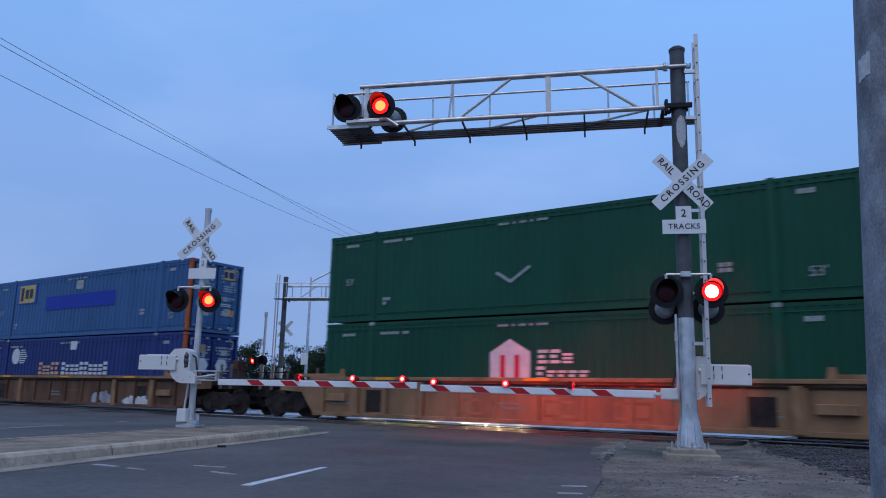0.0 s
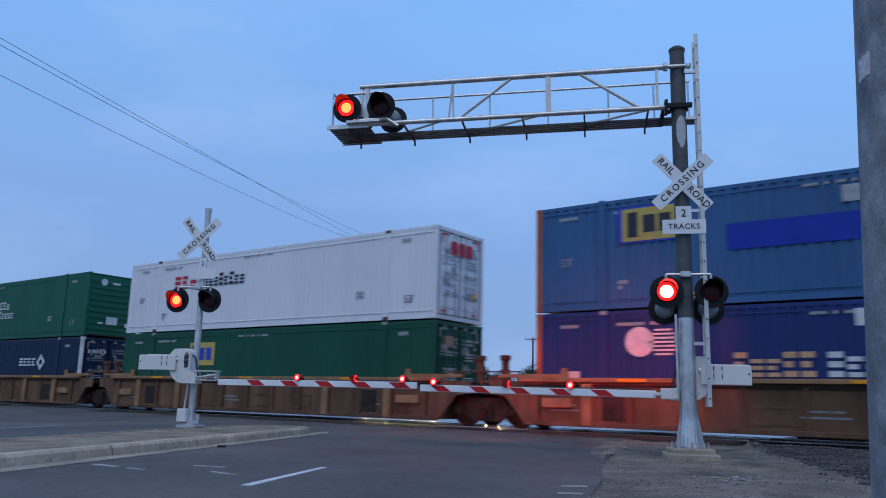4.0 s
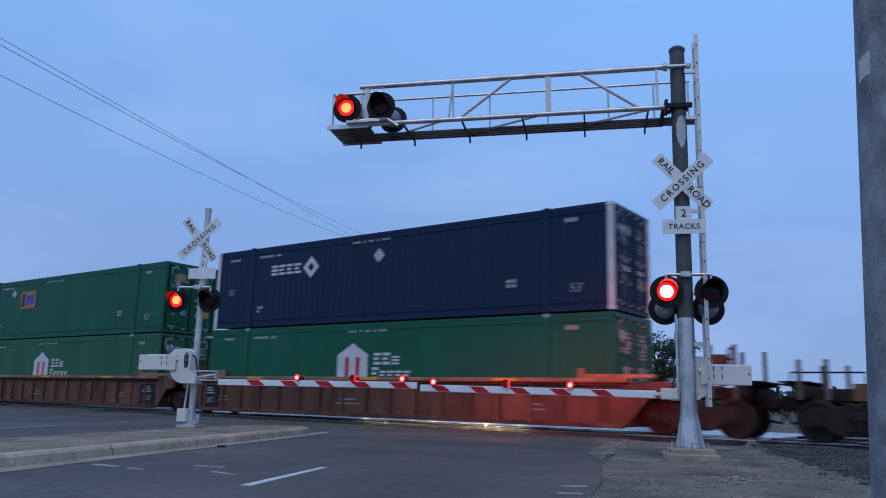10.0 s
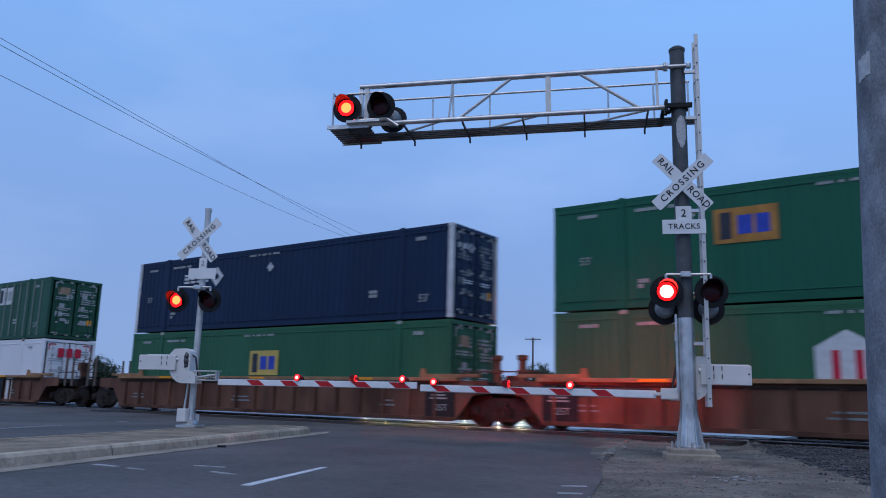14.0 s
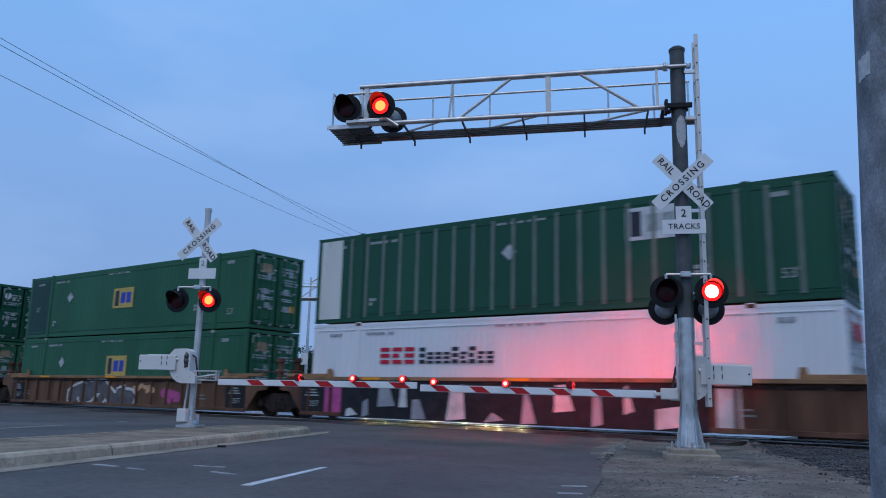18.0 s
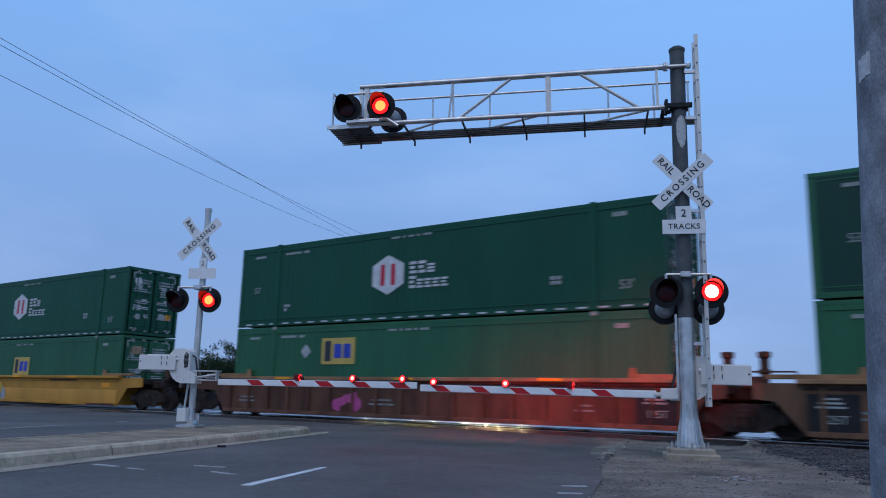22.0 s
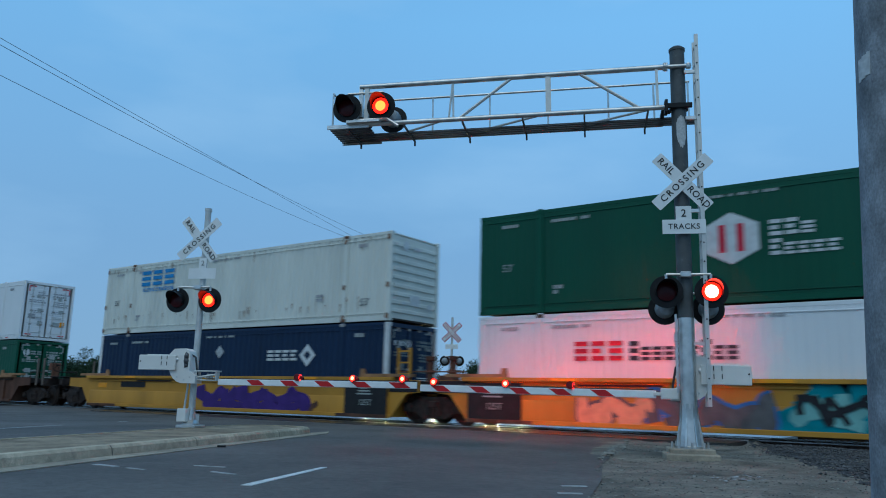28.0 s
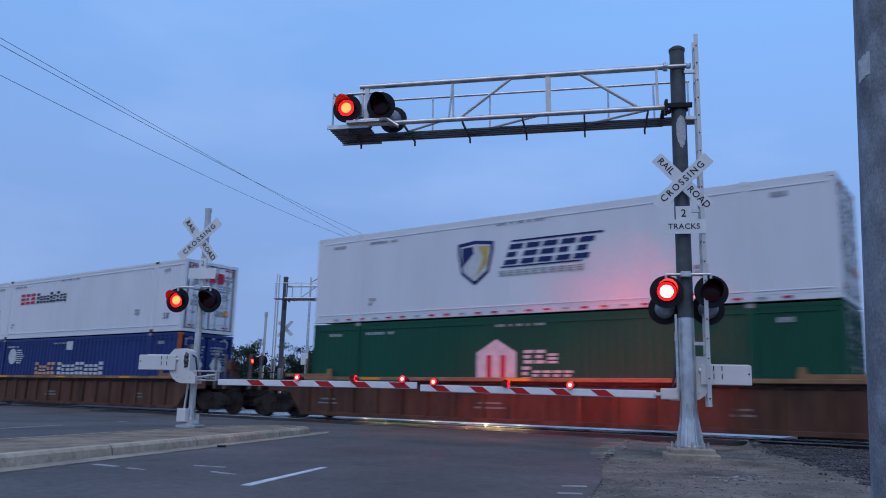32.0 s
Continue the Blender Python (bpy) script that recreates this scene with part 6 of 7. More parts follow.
def well_unit(car, x, paint, style, first, last):
    """One well of a car: the near left container corner is at x. first and last tell whether the left and the right end carry a coupler."""
    xm = x + CL / 2
    wl_half = 8.35
    tall = 1.88 if style == "boxes" else 2.24
    bent = 0.62
    x_l, x_r = xm - wl_half, xm + wl_half
    # end of the side plate: it runs on above the bogie and ends there
    e_l = xm - (10.0 if first else 9.45)
    e_r = xm + (10.0 if last else 9.45)
    for sgn in (-1, 1):
        bm = B()
        pts = [(x_l, ZB), (x_r, ZB), (x_r + bent, 0.95), (e_r, 1.0), (e_r, 1.36), (e_l, 1.36), (e_l, 1.0), (x_l - bent, 0.95)]
        slab(bm, pts, "y", sgn * HALF_W - 0.02, sgn * HALF_W + 0.02)
        side = part("side_plate", bm, paint, car, "long side plate of the well")
        bm = B()
        box(bm, xm, sgn * (HALF_W + 0.05), ZT - 0.055, 2 * wl_half + 0.3, 0.22, 0.11, bevel=0.012)
        part("top_chord", bm, CHORD if style != "smooth" else paint, side, "heavy top chord along the well")
        bm = B()
        box(bm, xm, sgn * (HALF_W + 0.04), ZB + 0.05, 2 * wl_half, 0.12, 0.12, bevel=0.01)
        part("bottom_chord", bm, paint, side, "bottom chord along the well")
        if sgn > 0:
            continue
        y = -HALF_W - 0.02
        # lip coloured dark on ribbed and boxed sides, as shade below the chord
        lip = B()
        box(lip, xm, y - 0.018, ZT - 0.20, 2 * wl_half, 0.04, 0.05, bevel=0.006)
        part("upper_lip", lip, DARK_STEEL if style != "smooth" else paint, side, "narrow ledge below the top chord")
        if style == "ribs":
            rb = cube_mesh("rib", 0.085, 0.09, 1.00, paint, 0.012)
            k = x_l + 0.35
            while k < x_r:
                part("rib", rb, None, side, at=pose(k, y - 0.04, 0.75))
                k += 0.98
        elif style == "boxes":
            thin = cube_mesh("rib", 0.07, 0.09, 1.00, paint, 0.012)
            thick = cube_mesh("rib_post", 0.26, 0.13, 1.06, CHORD, 0.02)
            for i in range(13):
                part("rib", thin, None, side, at=pose(x_l + 0.45 + i * 1.32, y - 0.04, 0.75))
            for k in (1.85, 4.4, 12.2, 14.8):
                part("lift_post", thick, None, side, "stout upright post of the side", pose(x_l + k, y - 0.06, 0.77))
            for k in (1.0, 15.6):
                part("step_box", cube_mesh("step_box", 0.85, 0.14, 0.24, CHORD, 0.02), None, side, "boxed step recess", pose(x_l + k, y - 0.06, 0.80))
            for k in (2.55, 14.05):
                part("dark_panel", cube_mesh("dark_panel_s", 0.62, 0.012, 0.66, DARK_STEEL, 0.004), None, side, "dark panel beside the step box", pose(x_l + k, y - 0.006, 0.72))
            for k in (6.4, 9.0, 11.0):
                bmx = B()
                ring(bmx, list(rect(x_l + k - 0.5, 0.42, x_l + k + 0.5, 0.86)), list(rect(x_l + k - 0.43, 0.49, x_l + k + 0.43, 0.79)), "y", y - 0.012, y)
                part("pressed_panel", bmx, paint, side, "pressed panel frame")
        else:
            # the lower half of the smooth side stands a little proud, with rusty kick strips at its ends
            bmx = B()
            slab(bmx, [(-HALF_W - 0.021, 0.86), (-HALF_W - 0.052, 0.80), (-HALF_W - 0.060, 0.34), (-HALF_W - 0.021, 0.30)], "x", x_l + 0.05, x_r - 0.05)
            part("lower_panel", bmx, paint, side, "proud lower half of the side")
            for k in (1.1, 15.6):
                part("kick_strip", cube_mesh("kick_strip", 2.1, 0.02, 0.10, RUST, 0.004), None, side, "rusty strip along the bottom edge", pose(x_l + k, y - 0.105, 0.265))
            for k in (0.95, 2 * wl_half - 0.95):
                part("reflector_panel", cube_mesh("reflector_panel", 0.62, 0.012, 0.20, MARK_ORANGE, 0.003), None, side, "orange reflector panel near the end", pose(x_l + k, y - 0.008, 1.06))
            for k in (4.6, 12.4):
                part("slot", cube_mesh("slot", 2.3, 0.012, 0.05, STENCIL, 0.002), None, side, "dark slot below the top chord", pose(x_l + k, y - 0.045, ZT - 0.19))
        # marks on the side
        bm = B()
        for k, w in ((1.2, 0.9), (14.2, 0.6), (7.4, 1.1)):
            for rr in range(2):
                box(bm, x_l + k, y - 0.004, 0.62 + 0.13 * rr, w * (0.9 - 0.2 * rr), 0.006, 0.05)
        tagged(part("stencil", bm, MARK_FAINT if style != "smooth" else MARK_DARK, side, "small unreadable stencilled lines"), kind="stuff")
        for k in (3.1, 8.35, 13.3):
            part("reflector", cube_mesh("reflector_y", 0.75, 0.012, 0.075, MARK_ORANGE, 0.002), None, side, "orange reflector strip", pose(x_l + k, y - 0.144, ZT - 0.055))
    # pan floor and bulkheads
    bm = B()
    box(bm, xm, 0, 0.29, 2 * wl_half, 2 * HALF_W - 0.1, 0.06)
    part("well_floor", bm, DARK_STEEL, car, "floor of the well")
    for xx in (x_l - 0.05, x_r + 0.05):
        bm = B()
        box(bm, xx, 0, 0.75, 0.06, 2 * HALF_W - 0.1, 1.0)
        part("bulkhead", bm, paint, car, "end bulkhead of the well")
    # end platforms above the bogies
    for sgn, is_end in ((-1, first), (1, last)):
        xs = xm + sgn * wl_half
        ln = 3.0 if is_end else 1.42
        bm = B()
        box(bm, xs + sgn * ln / 2, 0, 1.12, ln, 1.1, 0.30, bevel=0.03)
        box(bm, xs + sgn * 0.55, 0, 1.22, 1.1, 2 * HALF_W - 0.06, 0.22, bevel=0.02)
        if is_end:
            box(bm, xs + sgn * (ln - 0.25), 0, 1.18, 0.28, 2.5, 0.28, bevel=0.02)
            box(bm, xs + sgn * (ln + 0.1), 0, 0.92, 0.5, 0.34, 0.34, bevel=0.04)
        part("end_platform", bm, DARK_STEEL, car, "deck over the bogie")
        bm = B()
        box(bm, xs - sgn * 0.15, -HALF_W + 0.06, ZT + 0.05, 1.9, 0.22, 0.10, bevel=0.01)
        part("container_guide", bm, CHORD, car, "guide rail at the corner of the well")
        bm = B()
        slab(bm, [(xs - sgn * 1.3, ZT), (xs - sgn * 1.05, ZT), (xs - sgn * 1.12, ZT + 0.26), (xs - sgn * 1.25, ZT + 0.26)], "y", -HALF_W - 0.02, -HALF_W + 0.05)
        part("corner_guide", bm, CHORD, car, "upright corner guide tab")
        if is_end:
            bm = B()
            tube(bm, (xs + sgn * (ln + 0.3), 0, 0.90), (xs + sgn * (ln + 0.64), 0, 0.90), 0.11, 0.09, 10)
            box(bm, xs + sgn * (ln + 0.62), 0.05 * sgn, 0.90, 0.34, 0.30, 0.30, bevel=0.05)
            part("coupler", bm, DARK_STEEL, car, "knuckle coupler")
            bm = B()
            pipe(bm, [(xs + sgn * (ln - 0.2), -1.25, 1.1), (xs + sgn * (ln - 0.2), -1.25, 0.45), (xs + sgn * (ln - 0.55), -1.25, 0.45), (xs + sgn * (ln - 0.55), -1.25, 1.1)], 0.013, 6)
            pipe(bm, [(xs + sgn * (ln - 0.1), -1.3, 1.35), (xs + sgn * (ln - 0.1), -1.3, 1.6), (xs + sgn * (ln - 1.6), -1.3, 1.6), (xs + sgn * (ln - 1.6), -1.3, 1.35)], 0.020, 6)
            part("grab_iron", bm, DARK_STEEL, car, "ladder step and grab rail")
            for ys in (-1, 1) if style != "smooth" else ():
                for off in (0.62, 1.18):
                    bm = B()
                    box(bm, xm + sgn * (11.68 - off), ys * (HALF_W - 0.02), 1.2 + (tall - 1.2) / 2 - 0.1, 0.10, 0.06, tall - 1.0, bevel=0.008)
                    part("end_upright", bm, upright_steel, car, "tall flat upright at the corner of the car end")
            bm = B()
            box(bm, xs + sgn * (ln - 0.10), 0, 1.40, 0.62, 2.3, 0.035, bevel=0.006)
            for yy in (-0.9, -0.3, 0.3, 0.9):
                box(bm, xs + sgn * (ln - 0.10), yy, 1.35, 0.5, 0.04, 0.08)
            part("crossover_platform", bm, STENCIL, car, "dark grated platform across the car end")
            bm = B()
            pipe(bm, [(xs + sgn * (ln + 0.35), 0.35, 0.85), (xs + sgn * (ln + 0.5), 0.36, 0.45), (xs + sgn * (ln + 0.75), 0.34, 0.5)], 0.03, 6)
            part("air_hose", bm, rubber_cable, car, "hanging air hose")


def brake_gear(car, x, facing):
    bm = B()
    box(bm, x, -0.55, 1.62, 0.16, 0.34, 0.62, bevel=0.02)
    box(bm, x - facing * 0.1, -0.55, 1.88, 0.34, 0.42, 0.36, bevel=0.03)
    part("brake_housing", bm, RUST, car, "rusty brake gear housing")
    bm = B()
    c = Vector((x + facing * 0.18, -0.55, 1.95))
    n = 16
    pts = [c + Vector((0, 0.28 * math.cos(2 * math.pi * i / n), 0.28 * math.sin(2 * math.pi * i / n))) for i in range(n + 1)]
    pipe(bm, pts, 0.02, 6)
    for i in range(5):
        a = 2 * math.pi * i / 5
        tube(bm, c, c + Vector((0, 0.28 * math.cos(a), 0.28 * math.sin(a))), 0.014, 0.014, 6)
    tube(bm, c - Vector((facing * 0.2, 0, 0)), c + Vector((facing * 0.03, 0, 0)), 0.03, 0.03, 8)
    part("brake_wheel", bm, DARK_STEEL, car, "spoked hand brake wheel")


def well_car(units, paint, style, label, stencil=False, brake=1):
    """units: stack letters from right to left; the car's origin is the rail below its rightmost container's left end."""
    x0 = S[units[0]]
    car = thing("well_car", label, "railway car", pose(x0, CAR_Y, 0), group="well cars of the freight train")
    n = len(units)
    for i, k in enumerate(units):
        well_unit(car, S[k] - x0, paint if not isinstance(paint, dict) else paint[k], style, i == n - 1, i == 0)
    xr = CL / 2 + 9.95
    xl = S[units[-1]] - x0 + CL / 2 - 9.95
    truck(car, xr)
    truck(car, xl)
    for a, b in zip(units, units[1:]):
        xm = (S[a] + S[b] + CL) / 2 - x0
        truck(car, xm)
        bm = B()
        box(bm, xm, 0, 1.05, 0.7, 0.6, 0.30, bevel=0.05)
        lathe(bm, [(0.3, 0.9), (0.3, 1.24), (0.0001, 1.26)], 16, Matrix.Translation((xm, 0, 0)))
        part("articulation", bm, DARK_STEEL, car, "articulated joint between two wells")
        bm = B()
        box(bm, xm + 0.1, -0.5, 1.40, 0.5, 0.5, 0.26, bevel=0.02)
        pipe(bm, [(xm - 1.3, -1.2, 1.36), (xm - 1.3, -1.2, 1.62), (xm + 1.2, -1.2, 1.62), (xm + 1.2, -1.2, 1.36)], 0.02, 6)
        part("deck_gear", bm, RUST, car, "grab rail and gear box on the joint deck")
        for dx, h in ((-0.42, 0.84), (0.42, 0.84)):
            bm = B()
            lathe(bm, [(0.15, 1.26), (0.14, 1.30), (0.10, 1.36), (0.11, 1.26 + h - 0.16), (0.155, 1.26 + h - 0.12), (0.16, 1.26 + h), (0.0001, 1.26 + h + 0.02)], 12, Matrix.Translation((xm + dx, -0.75, 0)))
            box(bm, xm + dx, -0.75, 1.26 + h * 0.45, 0.26, 0.22, 0.12, bevel=0.02)
            part("brake_cylinder", bm, RUST, car, "rusty upright brake cylinder with a broad cap")
        if style == "smooth":
            bm = B()
            for dx in (-1.30, -0.85):
                box(bm, xm + dx, -1.22, 1.85, 0.09, 0.06, 1.0, bevel=0.01)
            for zz in (1.55, 1.9, 2.25):
                box(bm, xm - 1.075, -1.22, zz, 0.45, 0.04, 0.05)
            part("end_ladder", bm, YELLOW, car, "yellow upright ladder frame")
        if stencil:
            if style == "smooth":
                for dx in (-0.92, 0.92):
                    part("dark_panel", cube_mesh("dark_panel", 1.12, 0.02, 0.34, STENCIL, 0.004), None, car, "black painted end of the side plate", pose(xm + dx, -HALF_W - 0.032, 1.18))
            for dx in (-1.95, 1.95) if style != "smooth" else (-2.36, 2.36):
                q = part("stencil_panel", cube_mesh("stencil_panel", 1.05, 0.02, 0.82, STENCIL, 0.004) if style != "smooth" else cube_mesh("stencil_panel", 1.74, 0.02, 1.0, STENCIL, 0.004), None, car, "black stencil panel", pose(xm + dx, -HALF_W - 0.035 - (0.075 if style == "smooth" else 0.0), 0.72 if style != "smooth" else 0.80))
                part("lettering", letters("125T", 0.26, MARK_DIM), None, q, "pale stencilled 125T", pose(0, -0.013, -0.14) @ STAND)
                bm = B()
                for rr in range(3):
                    box(bm, -0.05, -0.012, 0.13 + 0.09 * rr, 0.6 - 0.12 * rr, 0.004, 0.045)
                tagged(part("stencil", bm, MARK_DIM, q, "small unreadable stencilled lines"), kind="stuff")
    brake_gear(car, xl - 0.6 if brake < 0 else xr + 0.6, brake)
    MOVERS.append((car, x0, CAR_Y, 0))
    return car


def side_rel(car_units, k):
    return S[k] - S[car_units[0]]


well_car("A", TAN_PALE, "boxes", "faded ochre steel well car, streaked with dirt")
car_b = well_car("BCD", TAN, "boxes", "faded ochre three-part well car with rusty ribs")
well_car("EFG", RUST, "ribs", "rust brown three-part well car with upright ribs", True)
car_h = well_car("HIJ", {"H": RUST, "I": TAN, "J": RUST}, "ribs", "rusty three-part well car with sprayed graffiti", True)
car_k = well_car("KLM", YELLOW, "smooth", "yellow smooth-sided three-part well car with bright graffiti", True)
well_car("N", RUST, "ribs", "rust brown single well car with upright ribs")
well_car("O", RUST, "ribs", "rust brown well car behind, with upright ribs")

GY = -HALF_W - 0.03
GK = -HALF_W - 0.066
graffiti(car_b, GY, 10.4, 0.25, 11.5, 0.85, (GR_PALE,), 71, 3, 1.6)
graffiti(car_b, GY, 12.6, 0.22, 14.2, 0.62, (GR_WHITE,), 72, 5, 1.8)
xi = side_rel("HIJ", "I")
graffiti(car_h, GY, xi + 5.0, 0.22, xi + 9.4, 1.22, (GR_WHITE, GR_GREY), 3, 5, 1.8)
graffiti(car_h, GY, xi + 9.6, 0.75, xi + 11.0, 1.15, (MARK_TAN,), 4, 4)
graffiti(car_h, GY, xi + 11.6, 0.35, xi + 12.6, 1.05, (GR_PINK,), 5, 2)
xj = side_rel("HIJ", "J")
graffiti(car_h, GY, xj + 5.2, 0.35, xj + 6.2, 1.0, (GR_PINK,), 6, 2)
rg = random.Random(44)
x_ = 1.8
while x_ < 12.6:
    bm = B()
    w_ = rg.uniform(0.25, 0.85)
    z0_, z1_ = rg.choice(((0.22, 1.26), (0.22, 0.8), (0.55, 1.28), (0.22, 1.1), (0.22, 0.5)))
    q = [(x_, z0_), (x_ + w_, z0_ + rg.uniform(0, 0.1)), (x_ + w_ * rg.uniform(0.3, 1.1), z1_), (x_ + w_ * rg.uniform(0.0, 0.25), z1_ - rg.uniform(0, 0.2))]
    slab(bm, q, "y", GY - 0.098, GY - 0.088)
    part("graffiti", bm, rg.choice((GR_WHITE, GR_WHITE, GR_PALE)), car_h, "broad pale sprayed patch")
    x_ += w_ + rg.uniform(0.12, 0.75)
bm = B()
slab(bm, rect(1.6, 0.2, 13.2, 1.34), "y", GY - 0.086, GY - 0.079)
part("graffiti", bm, GR_BLACK, car_h, "black sprayed ground of the lettering")
for q in ((0.3, 1.5), (13.35, 13.9)):
    bm = B()
    slab(bm, rect(q[0], 0.2, q[1], 1.34), "y", GY - 0.012, GY)
    part("graffiti", bm, GR_WHITE if q[0] > 5 else GR_PINK, car_h, "sprayed block at the end of the lettering")
graffiti(car_k, GK, 2.1, 0.2, 6.8, 1.12, (GR_PALE,), 7, 9, 1.5)
graffiti(car_k, GK - 0.016, 2.3, 0.45, 6.6, 1.10, (GR_GOLD,), 17, 8, 1.5)
graffiti(car_k, GK - 0.032, 2.2, 0.5, 6.5, 1.10, (GR_LIME,), 27, 6, 0.8)
graffiti(car_k, GK - 0.048, 2.3, 0.25, 6.6, 1.0, (GR_BLACK,), 37, 11, 0.34)
xl_ = side_rel("KLM", "L")
graffiti(car_k, GK, xl_ + 3.4, 0.2, xl_ + 5.2, 1.1, (GR_GREY, MARK_TAN), 8, 3, 1.4)
graffiti(car_k, GK, xl_ + 5.2, 0.2, xl_ + 7.9, 1.15, (GR_BLUE, GR_GREY), 9, 4, 1.4)
graffiti(car_k, GK, xl_ + 8.3, 0.18, xl_ + 14.4, 1.38, (GR_TEAL,), 10, 7, 2.2)
graffiti(car_k, GK - 0.016, xl_ + 8.5, 0.3, xl_ + 14.2, 1.30, (GR_TEAL2,), 20, 7, 0.8)
graffiti(car_k, GK - 0.032, xl_ + 8.5, 0.25, xl_ + 14.2, 1.28, (GR_BLACK,), 30, 9, 0.4)
xm_ = side_rel("KLM", "M")
graffiti(car_k, GK, xm_ + 7.2, 0.2, xm_ + 12.9, 1.16, (GR_PURPLE, GR_PURPLE), 11, 8, 1.0)
graffiti(car_k, GK - 0.012, xm_ + 7.6, 0.2, xm_ + 12.6, 0.62, (GR_PURPLE,), 81, 9, 1.5)
graffiti(car_k, GK, xm_ + 12.0, 0.3, xm_ + 13.4, 0.7, (RUST,), 12, 4)
for xx in (xm_ + 2.9, 3.4, xl_ + 1.5):
    part("number_panel", cube_mesh("number_panel", 1.7, 0.01, 0.24, STENCIL, 0.002), None, car_k, "black number panel with unreadable marks", pose(xx, GY - 0.004, 1.12))

# ---------- beyond the tracks ----------


def far_mast(at, label, lag):
    """A mast whose sign faces the near road and whose lamps look the other way."""
    t = thing("gate_signal", label, "crossing signal", at, group="far crossing signals")
    b = B()
    lathe(b, [(0.16, 0.0), (0.16, 0.05), (0.075, 0.3), (0.064, 0.3), (0.062, 4.88), (0.0001, 4.90)], 14)
    part("mast", b, alu, t, "slim aluminium mast")
    for ang in (-47, 43):
        b = B()
        box(b, 0, 0, 0, 1.21, 0.004, 0.245, bevel=0.001)
        part("blade_border", b, arm_red, t, "red reflective border behind the blade", pose(0, 0.082, 4.13, 0, ang))
    crossbuck(t, 4.13, 0.09, ink=arm_red, w=0.17)
    plate(t, 0.62, 0.22, pose(0, 0.09, 3.42), "", label="white sign plate")
    b = B()
    pipe(b, [(-0.36, -0.1, 2.95), (0.36, -0.1, 2.95)], 0.024, 8)
    part("lamp_bracket", b, galv, t, "galvanised pipe bracket carrying the lamps")
    for sx in (-0.36, 0.36):
        lamp_unit(t, pose(sx, -0.12, 2.72, 0, 0, 180), 1 if sx > 0 else 0, lag, True, "grey-backed signal lamp that faces the far side")
    return t


FC = Vector((-29.93, 26.98, 0.0)) + RA * 0.36
far_cant = cantilever(pose(FC.x, FC.y, 0.0, 0, 0, FACE + 180), "far cantilever crossing signal with red flashing lamps", 1, 5.98, 6.75, True, 0.35)
# its crossing sign faces the traffic on the far side
crossbuck(far_cant, 4.15, 0.17, size=1.0, w=0.18, x=0.07)
ladder(far_cant, -0.4, 0.15, 0.8, 6.9)
far_mast(pose(-22.5, 31.9, 0.0, 0, 0, FACE), "far crossing signal mast with red-bordered crossing sign", 0.35)
gm = thing("gate_signal", "short far signal post with a red flashing lamp", "crossing signal", pose(-29.5, 25.9, 0.05, 0, 0, FACE + 180), group="far crossing signals")
bm = B()
lathe(bm, [(0.16, 0.0), (0.16, 0.05), (0.075, 0.3), (0.064, 0.3), (0.062, 4.55), (0.085, 4.56), (0.085, 4.78), (0.0001, 4.80)], 14)
part("mast", bm, alu, gm, "slim aluminium post with a cap")
bm = B()
pipe(bm, [(-0.40, -0.14, 2.46), (-0.40, -0.14, 2.60), (0.10, -0.14, 2.60)], 0.022, 8)
part("lamp_bracket", bm, galv, gm, "galvanised pipe bracket of the lamps")
lamp_unit(gm, pose(0.06, -0.26, 2.40, 0, 0, 196), 1, 0.35, True, "black round signal lamp that faces the railway", INSERT_FACING)
lamp_unit(gm, pose(-0.40, -0.26, 2.40, 0, 0, 150), 0, 0.35, True, "black round signal lamp turned aside")

# street lamp
st = thing("street_lamp", "tall street lamp with a curved arm, lit warm yellow", "street lamp", pose(-37.8, 36.9, 0))
bm = B()
lathe(bm, [(0.14, 0), (0.12, 0.5), (0.07, 8.7)], 12)
part("pole", bm, galv, st, "slim tapered pole")
bm = B()
box(bm, -0.05, -0.16, 3.25, 0.62, 0.02, 0.78, bevel=0.004)
part("sign_panel", bm, sign_white, st, "small pale sign panel on the pole")
bm = B()
pts = [Vector((0, 0, 8.4)) + Vector((3.64 * s_, 2.05 * s_, 1.45 * math.sin(s_ * math.pi / 2))) for s_ in [i / 10 for i in range(11)]]
pipe(bm, pts, 0.05, 8)
part("lamp_arm", bm, galv, st, "curved arm over the road")
bm = B()
lathe(bm, [(0.0001, -0.12), (0.15, -0.10), (0.2, 0.0), (0.12, 0.09), (0.0001, 0.11)], 14, Matrix.Translation(pts[-1]) @ Matrix.Diagonal((2.0, 1, 1, 1)))
lum = part("luminaire", bm, lamp_back, st, "oval lamp head")
bm = B()
lathe(bm, [(0.0001, -0.30), (0.16, -0.22), (0.2, -0.10), (0.0001, -0.08)], 14, Matrix.Translation(pts[-1]) @ Matrix.Diagonal((1.4, 1, 1, 1)))
part("bulb_glass", bm, street_glow, lum, "glowing lamp glass")

# utility poles and wires


